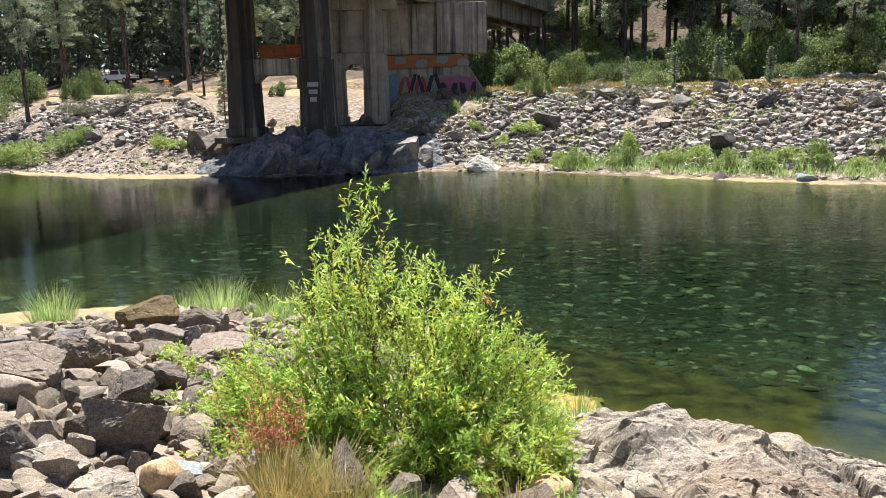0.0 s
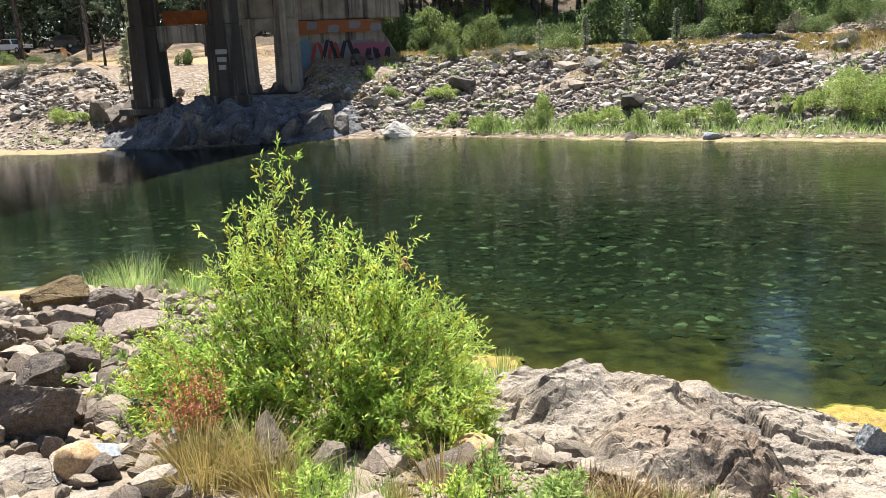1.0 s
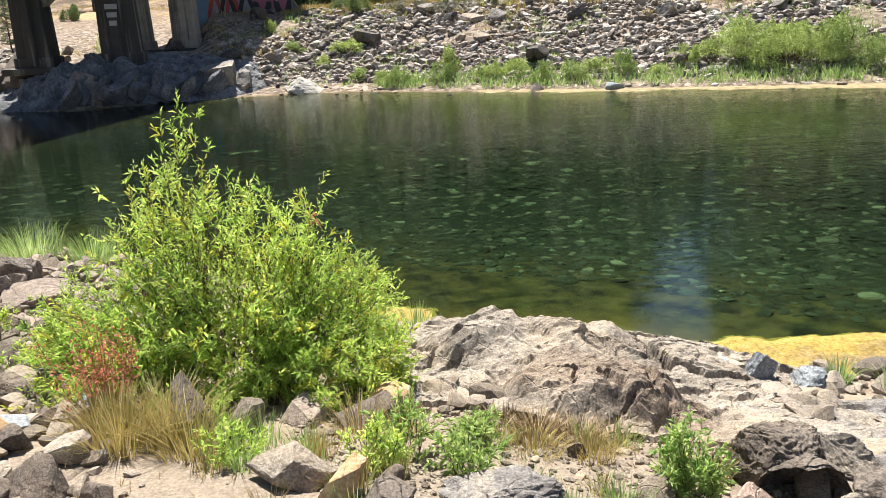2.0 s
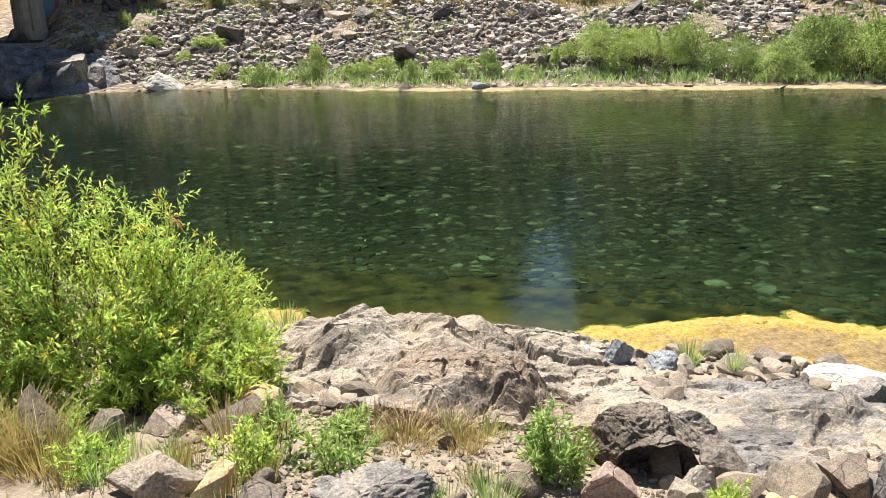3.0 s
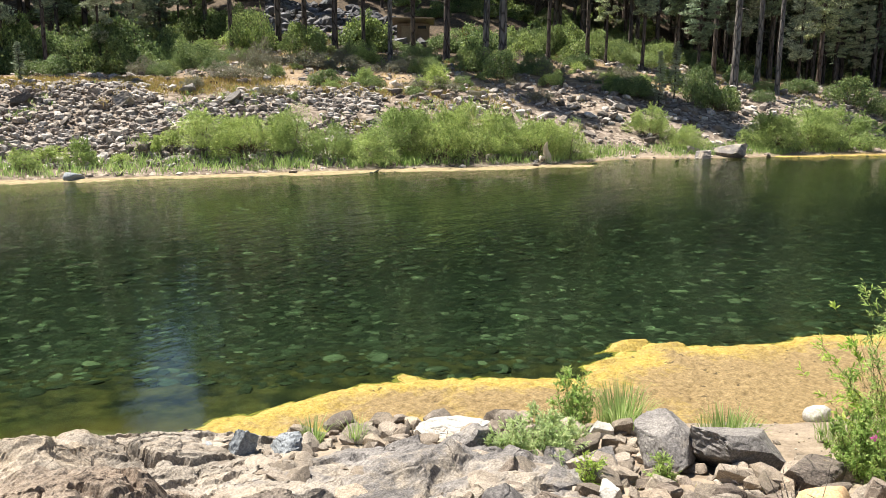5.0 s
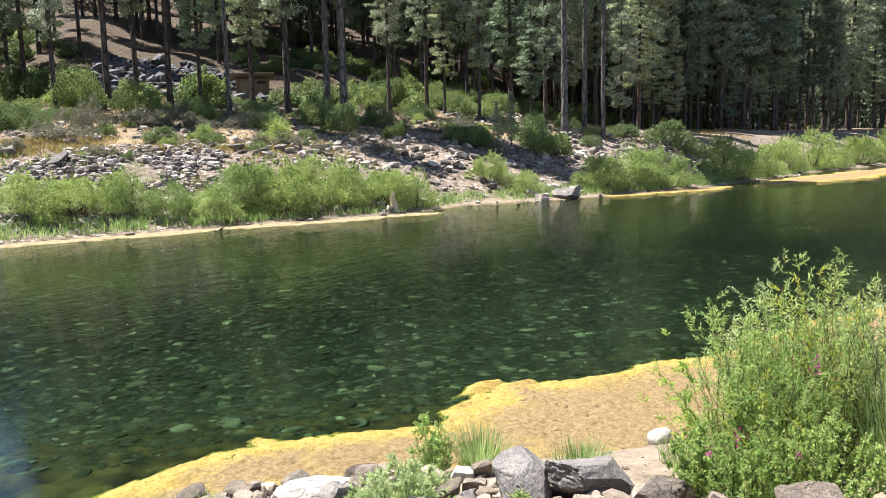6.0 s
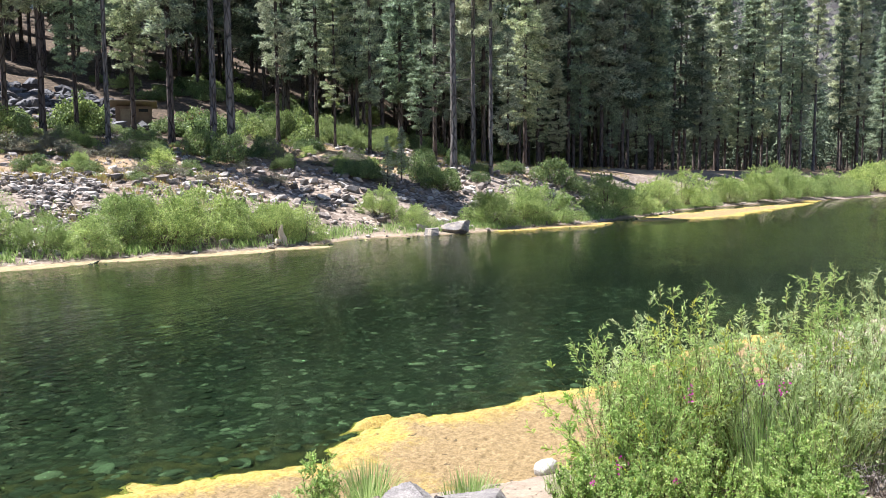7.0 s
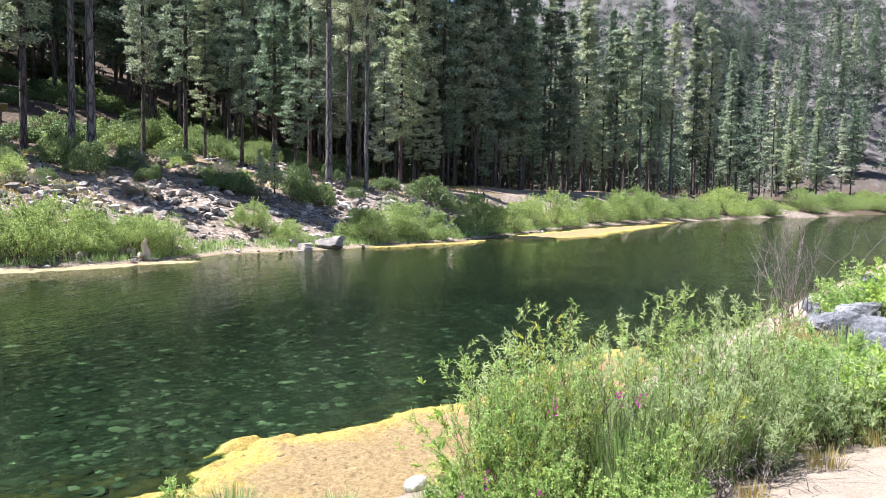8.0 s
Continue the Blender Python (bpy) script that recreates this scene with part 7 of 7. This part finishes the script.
solid("deck", box(121, 7.6, 0.5, 0.08), CONCRETE, bridge, (dx, dy, 10.402), (0, 0, deck_turn))
for s in (-1, 1):
    c, n = math.cos(radians(deck_turn + 90)), math.sin(radians(deck_turn + 90))
    solid("parapet", box(121, 0.3, 1.0, 0.05), CONCRETE, bridge, (dx + 3.6 * s * c, dy + 3.6 * s * n, 10.904), (0, 0, deck_turn))


# painted scrawls on the lower wall: plain blots and bars of paint
def paint(name, a, b):
    return plain_material(name, a, b, 5.0, 0.6, relief=0.004)


PAINTS = {k: paint("paint_" + k, tuple(0.8 * c for c in v), v) for k, v in {"pink": (0.30, 0.10, 0.15), "red": (0.32, 0.05, 0.04), "blue": (0.12, 0.22, 0.30), "black": (0.02, 0.02, 0.025), "white": (0.36, 0.36, 0.35), "orange": (0.30, 0.10, 0.03), "grey": (0.20, 0.21, 0.22)}.items()}
c0, s0 = math.cos(radians(TURN)), math.sin(radians(TURN))


def daub(u, z, w, h, color, seed, order=0, slope=0.0):
    """A blot of paint on the wall: u metres along it from its middle, z up."""
    q = np.random.default_rng(seed)
    k = 14
    t = np.linspace(0, 2 * np.pi, k, endpoint=False)
    sq = np.maximum(np.abs(np.cos(t)), np.abs(np.sin(t)))
    px, pz = np.cos(t) / sq * w / 2 * q.uniform(0.85, 1.1, k), np.sin(t) / sq * h / 2 * q.uniform(0.85, 1.1, k)
    bm = bmesh.new()
    vs = [bm.verts.new((x + slope * zz, 0, zz)) for x, zz in zip(px, pz)]
    bm.faces.new(vs)
    depth = 0.72 + 0.006 * (order + 1)
    solid("painted_mark", bm, PAINTS[color], bridge, (ax - 0.1 + u * c0 + depth * s0, ay - 0.2 + u * s0 - depth * c0, z - 0.5), (0, 0, TURN), color + " paint on the wall")


daub(-0.4, 6.25, 5.8, 0.75, "orange", 1)
for k in range(5):
    daub(-2.9 + 1.3 * k, 6.1 + 0.2 * (k % 2), 0.7, 0.45, "grey", 10 + k, 1)
daub(-2.5, 4.6, 1.6, 1.7, "blue", 2), daub(0.3, 4.3, 4.2, 2.0, "grey", 4), daub(1.9, 4.5, 2.6, 1.5, "pink", 3, 1), daub(-0.9, 3.1, 4.6, 0.6, "blue", 5)
for k in range(4):
    daub(-1.6 + 0.5 * k, 4.7, 0.24, 1.2, "red", 20 + k, 2, 0.25 * (-1) ** k)
    daub(-0.9 + 0.55 * k, 4.8, 0.26, 1.3, "black", 30 + k, 3, 0.3 * (-1) ** k)
    daub(1.1 + 0.6 * k, 4.4, 0.35, 1.0, "black", 40 + k, 2, -0.2 * (-1) ** k)
for k in range(9):
    daub(-2.4 + 0.42 * k, 3.15, 0.26, 0.3, "white", 50 + k, 1, 0.1)
mx, my2, _ = local(-9.05, 39.55, 0)
for k in range(3):
    solid("painted_mark", box(0.55 - 0.1 * k, 0.02, 0.22, 0.0), PAINTS["white"], bridge, (mx, my2, 4.1 - 0.36 * k), (0, 0, TURN), "white paint on the column")

# bedrock below the piers
crust("rock_outcrop", -6.0, 39.6, 6.2, 3.0, 4, 0.35, BEDROCK, 41, "dark bedrock shelf below the bridge piers", [(-9.4, 38.9, 1.5, 0.5), (-8.0, 38.3, 1.6, 0.55), (-6.6, 38.2, 1.6, 0.6), (-5.2, 38.4, 1.7, 0.6), (-3.8, 38.9, 1.6, 0.4), (-2.4, 39.2, 1.4, 0.3)], 0.08, 1.9, 1.2)
q = np.random.default_rng(1390)
for k in range(26):
    b, d = -12.4 + 0.36 * k + q.normal(0, 0.15), 37.7 + 1.3 * (k % 3) / 2 + 0.25 * q.normal()
    rock(own_stone(1420 + k, BEDROCK, 4, 9, 0.14), *polar(b, d), (q.uniform(0.35, 0.6), q.uniform(0.6, 1.0), q.uniform(0.7, 1.15)), (q.uniform(-12, 12), 32 + 10 * q.normal(), TURN + 14 * q.normal()), 0.32, "steep tilted slab of bedrock below the bridge", "slabs below the bridge")
for k, (b, d, r) in enumerate([(-14.2, 42.5, 1.4), (-15.6, 42.6, 1.0), (-17, 44, 0.9), (-11.6, 38.6, 1.0), (-10.8, 37.9, 0.9), (-12.5, 39, 0.8), (-2.5, 38.6, 1.0), (-1.2, 38.8, 0.8)]):
    rock(own_stone(1400 + k, DARKROCK if k < 3 else GREYSLAB, 4, 9, 0.1), *polar(b, d), (r * 1.2, r * 0.9, r * 0.9), (0, 10, 40 * k), 0.3, "rugged boulder beside the bridge footing", "boulders of the far bank")


# ---- vehicles parked by the track
CARS = {"white": plain_material("white_car_paint", (0.62, 0.63, 0.64), (0.72, 0.73, 0.74), 2.0, 0.25, gloss=0.6), "dark": plain_material("dark_car_paint", (0.015, 0.017, 0.02), (0.03, 0.032, 0.036), 2.0, 0.25, gloss=0.6)}
GLASS = plain_material("tinted_window", (0.02, 0.025, 0.03), (0.03, 0.036, 0.04), 2.0, 0.06, gloss=0.9)
TYRE = plain_material("tyre_rubber", (0.015, 0.015, 0.015), (0.03, 0.03, 0.03), 8.0, 0.85)
RIM = plain_material("alloy_rim", (0.35, 0.35, 0.36), (0.5, 0.5, 0.5), 8.0, 0.35, 0.8)
LAMP = plain_material("lamp_lens", (0.6, 0.6, 0.58), (0.75, 0.75, 0.72), 8.0, 0.15)


def vehicle(name, label, paint_mat, profile, cabin, x, y, z, turn, half=0.92):
    """A car from its side profile: body, cabin with windows, wheels, lamps and bumpers."""
    car = new(name)
    car.location, car.rotation_euler[2] = (x, y, z), radians(turn)
    tagged(car, label, "car")

    def slab(nm, outline, w, mtl, inset=0.0):
        bm = bmesh.new()
        fs = [bm.verts.new((px, -w, pz)) for px, pz in outline], [bm.verts.new((px, w, pz)) for px, pz in outline]
        bm.faces.new(fs[0]), bm.faces.new(list(reversed(fs[1])))
        for i in range(len(outline)):
            j = (i + 1) % len(outline)
            bm.faces.new((fs[0][i], fs[1][i], fs[1][j], fs[0][j]))
        bmesh.ops.recalc_face_normals(bm, faces=bm.faces)
        bmesh.ops.bevel(bm, geom=list(bm.edges), offset=0.05, segments=2, affect="EDGES")
        return solid(nm, bm, mtl, car)

    slab("body", profile, half, paint_mat)
    slab("cabin", cabin, half - 0.1, paint_mat)
    xs, zs = [p[0] for p in cabin], [p[1] for p in cabin]
    for s in (-1, 1):
        win = [(px * 0.86 + 0.14 * (max(xs) + min(xs)) / 2, pz * 0.78 + 0.22 * (max(zs) * 0.55 + min(zs) * 0.45)) for px, pz in cabin]
        bm = bmesh.new()
        f = bm.faces.new([bm.verts.new((px, s * (half - 0.088), pz)) for px, pz in win])
        bmesh.ops.solidify(bm, geom=[f], thickness=0.02)
        solid("window", bm, GLASS, car, label="dark side window")
    front = sorted(cabin, key=lambda p: p[0])
    for nm, (pa, pb) in (("windscreen", (front[0], front[1])), ("rear_window", (front[-1], front[-2]))):
        bm = box(0.03, 2 * half - 0.45, 0.8 * math.hypot(pa[0] - pb[0], pa[1] - pb[1]), 0.0)
        lean = math.degrees(math.atan2(pb[0] - pa[0], pb[1] - pa[1])) if pb[1] > pa[1] else math.degrees(math.atan2(pa[0] - pb[0], pa[1] - pb[1]))
        low = pa if pa[1] < pb[1] else pb
        hi = pb if pa[1] < pb[1] else pa
        o = -0.025 if nm == "windscreen" else 0.025
        solid(nm, bm, GLASS, car, (low[0] + 0.1 * (hi[0] - low[0]) + o, 0, low[1] + 0.1 * (hi[1] - low[1])), (0, lean, 0))
    ends = min(p[0] for p in profile), max(p[0] for p in profile)
    for wx in (ends[0] + 0.85, ends[1] - 0.95):
        for s in (-1, 1):
            bm = bmesh.new()
            bmesh.ops.create_cone(bm, cap_ends=True, segments=24, radius1=0.38, radius2=0.38, depth=0.26)
            bmesh.ops.bevel(bm, geom=list(bm.edges), offset=0.03, segments=2, affect="EDGES")
            wheel = solid("wheel", bm, TYRE, car, (wx, s * (half - 0.1), 0.38), (90, 0, 0))
            bm = bmesh.new()
            bmesh.ops.create_cone(bm, cap_ends=True, segments=18, radius1=0.22, radius2=0.19, depth=0.05)
            solid("rim", bm, RIM, wheel, (0, 0, -s * 0.13))
    for e, o in ((ends[0], -0.01), (ends[1], 0.01)):
        solid("bumper", box(0.14, 2 * half - 0.1, 0.2, 0.04), TYRE, car, (e + 4 * o, 0, 0.42))
        for s in (-1, 1):
            solid("headlight" if e < 0 else "tail_light", box(0.05, 0.32, 0.16, 0.02), LAMP if e < 0 else PAINTS["red"], car, (e + o, s * (half - 0.28), 0.78))
    return car


cx, cy = polar(-19.0, 122)
CAR_Z = 6.6
vehicle("suv", "dark off-road car parked under the trees", CARS["dark"], [(-2.0, 0.42), (-2.0, 1.0), (-0.95, 1.12), (2.0, 1.12), (2.05, 0.45)], [(-0.95, 1.1), (-0.5, 1.82), (1.85, 1.82), (2.0, 1.1)], cx, cy, max(CAR_Z, on_ground(cx, cy)), 20)
cx, cy = polar(-21.8, 122)
vehicle("pickup", "white pickup truck parked under the trees", CARS["white"], [(-2.7, 0.45), (-2.7, 1.0), (-1.5, 1.12), (2.7, 1.12), (2.7, 0.5)], [(-1.4, 1.1), (-0.8, 1.82), (0.7, 1.82), (0.95, 1.1)], cx, cy, max(CAR_Z, on_ground(cx, cy)), -25)


# ---- the shed, the orange fence behind it, and the orange barrel
WOOD = plain_material("brown_boards", (0.14, 0.09, 0.06), (0.24, 0.165, 0.11), 3.0, 0.85)
ROOF = plain_material("shed_roof", (0.20, 0.15, 0.10), (0.32, 0.25, 0.17), 3.0, 0.8)
ORANGE = plain_material("orange_plastic", (0.65, 0.20, 0.03), (0.80, 0.30, 0.05), 2.0, 0.6)
sx, sy = polar(48.2, 73)
shed = new("shed")
shed.location, shed.rotation_euler[2], shed.scale = (sx, sy, on_ground(sx, sy) - 0.3), radians(-48), (0.85, 0.85, 0.85)
tagged(shed, "small brown wooden toilet shed with a pitched roof", "shed")
solid("wall", box(3.4, 2.6, 2.3, 0.03), WOOD, shed, label="brown board walls")
solid("foundation", box(3.6, 2.8, 4.0, 0.03), CONCRETE, shed, (0, 0, -4.0))
for s in (-1, 1):
    solid("roof", box(4.4, 1.9, 0.12, 0.02), ROOF, shed, (0, s * 0.85, 2.52), (s * 16, 0, 0))
solid("gable", box(3.2, 1.2, 0.45, 0.0), WOOD, shed, (0, 0, 2.25))
solid("door", box(0.9, 0.06, 2.0, 0.02), ROOF, shed, (-0.8, -1.33, 0.05))
solid("vent", box(0.9, 0.05, 0.3, 0.02), TYRE, shed, (0.9, -1.33, 1.8))
fx, fy = polar(52.3, 76)
fence = new("fence")
fence.location, fence.rotation_euler[2] = (fx, fy, on_ground(fx, fy)), radians(-50)
tagged(fence, "orange-brown wooden fence beside the shed", "fence")
for k in range(4):
    solid("post", box(0.14, 0.14, 1.5 + 2, 0.02), RUST, fence, (-0.78 + 0.52 * k, 0, -2))
for k in range(3):
    solid("rail", box(1.7, 0.08, 0.16, 0.02), RUST, fence, (0, -0.1, 0.35 + 0.4 * k))
barrel = new("traffic_barrel")
bx, by = polar(-18.9, 68)
barrel.location = (bx, by, on_ground(bx, by))
tagged(barrel, "orange traffic barrel at the edge of the track", "barrel")
bm = bmesh.new()
bmesh.ops.create_cone(bm, cap_ends=True, segments=20, radius1=0.26, radius2=0.2, depth=0.9)
bmesh.ops.bevel(bm, geom=list(bm.edges), offset=0.02, segments=1, affect="EDGES")
solid("drum", bm, ORANGE, barrel, (0, 0, 0.5))
solid("base", box(0.7, 0.7, 0.08, 0.03), TYRE, barrel)
sx, sy = 32.9, 20.5
stump = new("driftwood_stump", sheet("driftwood_stump", *tubes([[(0, 0, -0.1), (0.05, 0, 0.3), (-0.1, 0.05, 0.7), (0.0, 0.0, 1.0)], [(0, 0, 0), (0.4, 0.1, 0.15), (0.7, 0.1, 0.05)], [(0, 0, 0.1), (-0.4, 0.1, 0.25), (-0.6, 0, 0.1)]], [np.array([0.26, 0.2, 0.13, 0.05]), np.array([0.15, 0.1, 0.04]), np.array([0.15, 0.1, 0.04])], 8), plain_material("bleached_wood", (0.45, 0.36, 0.24), (0.62, 0.52, 0.38), 6.0, 0.9), True))
stump.location = (sx, sy, 0.1)
tagged(stump, "pale bleached driftwood stump at the far shore", "stump")
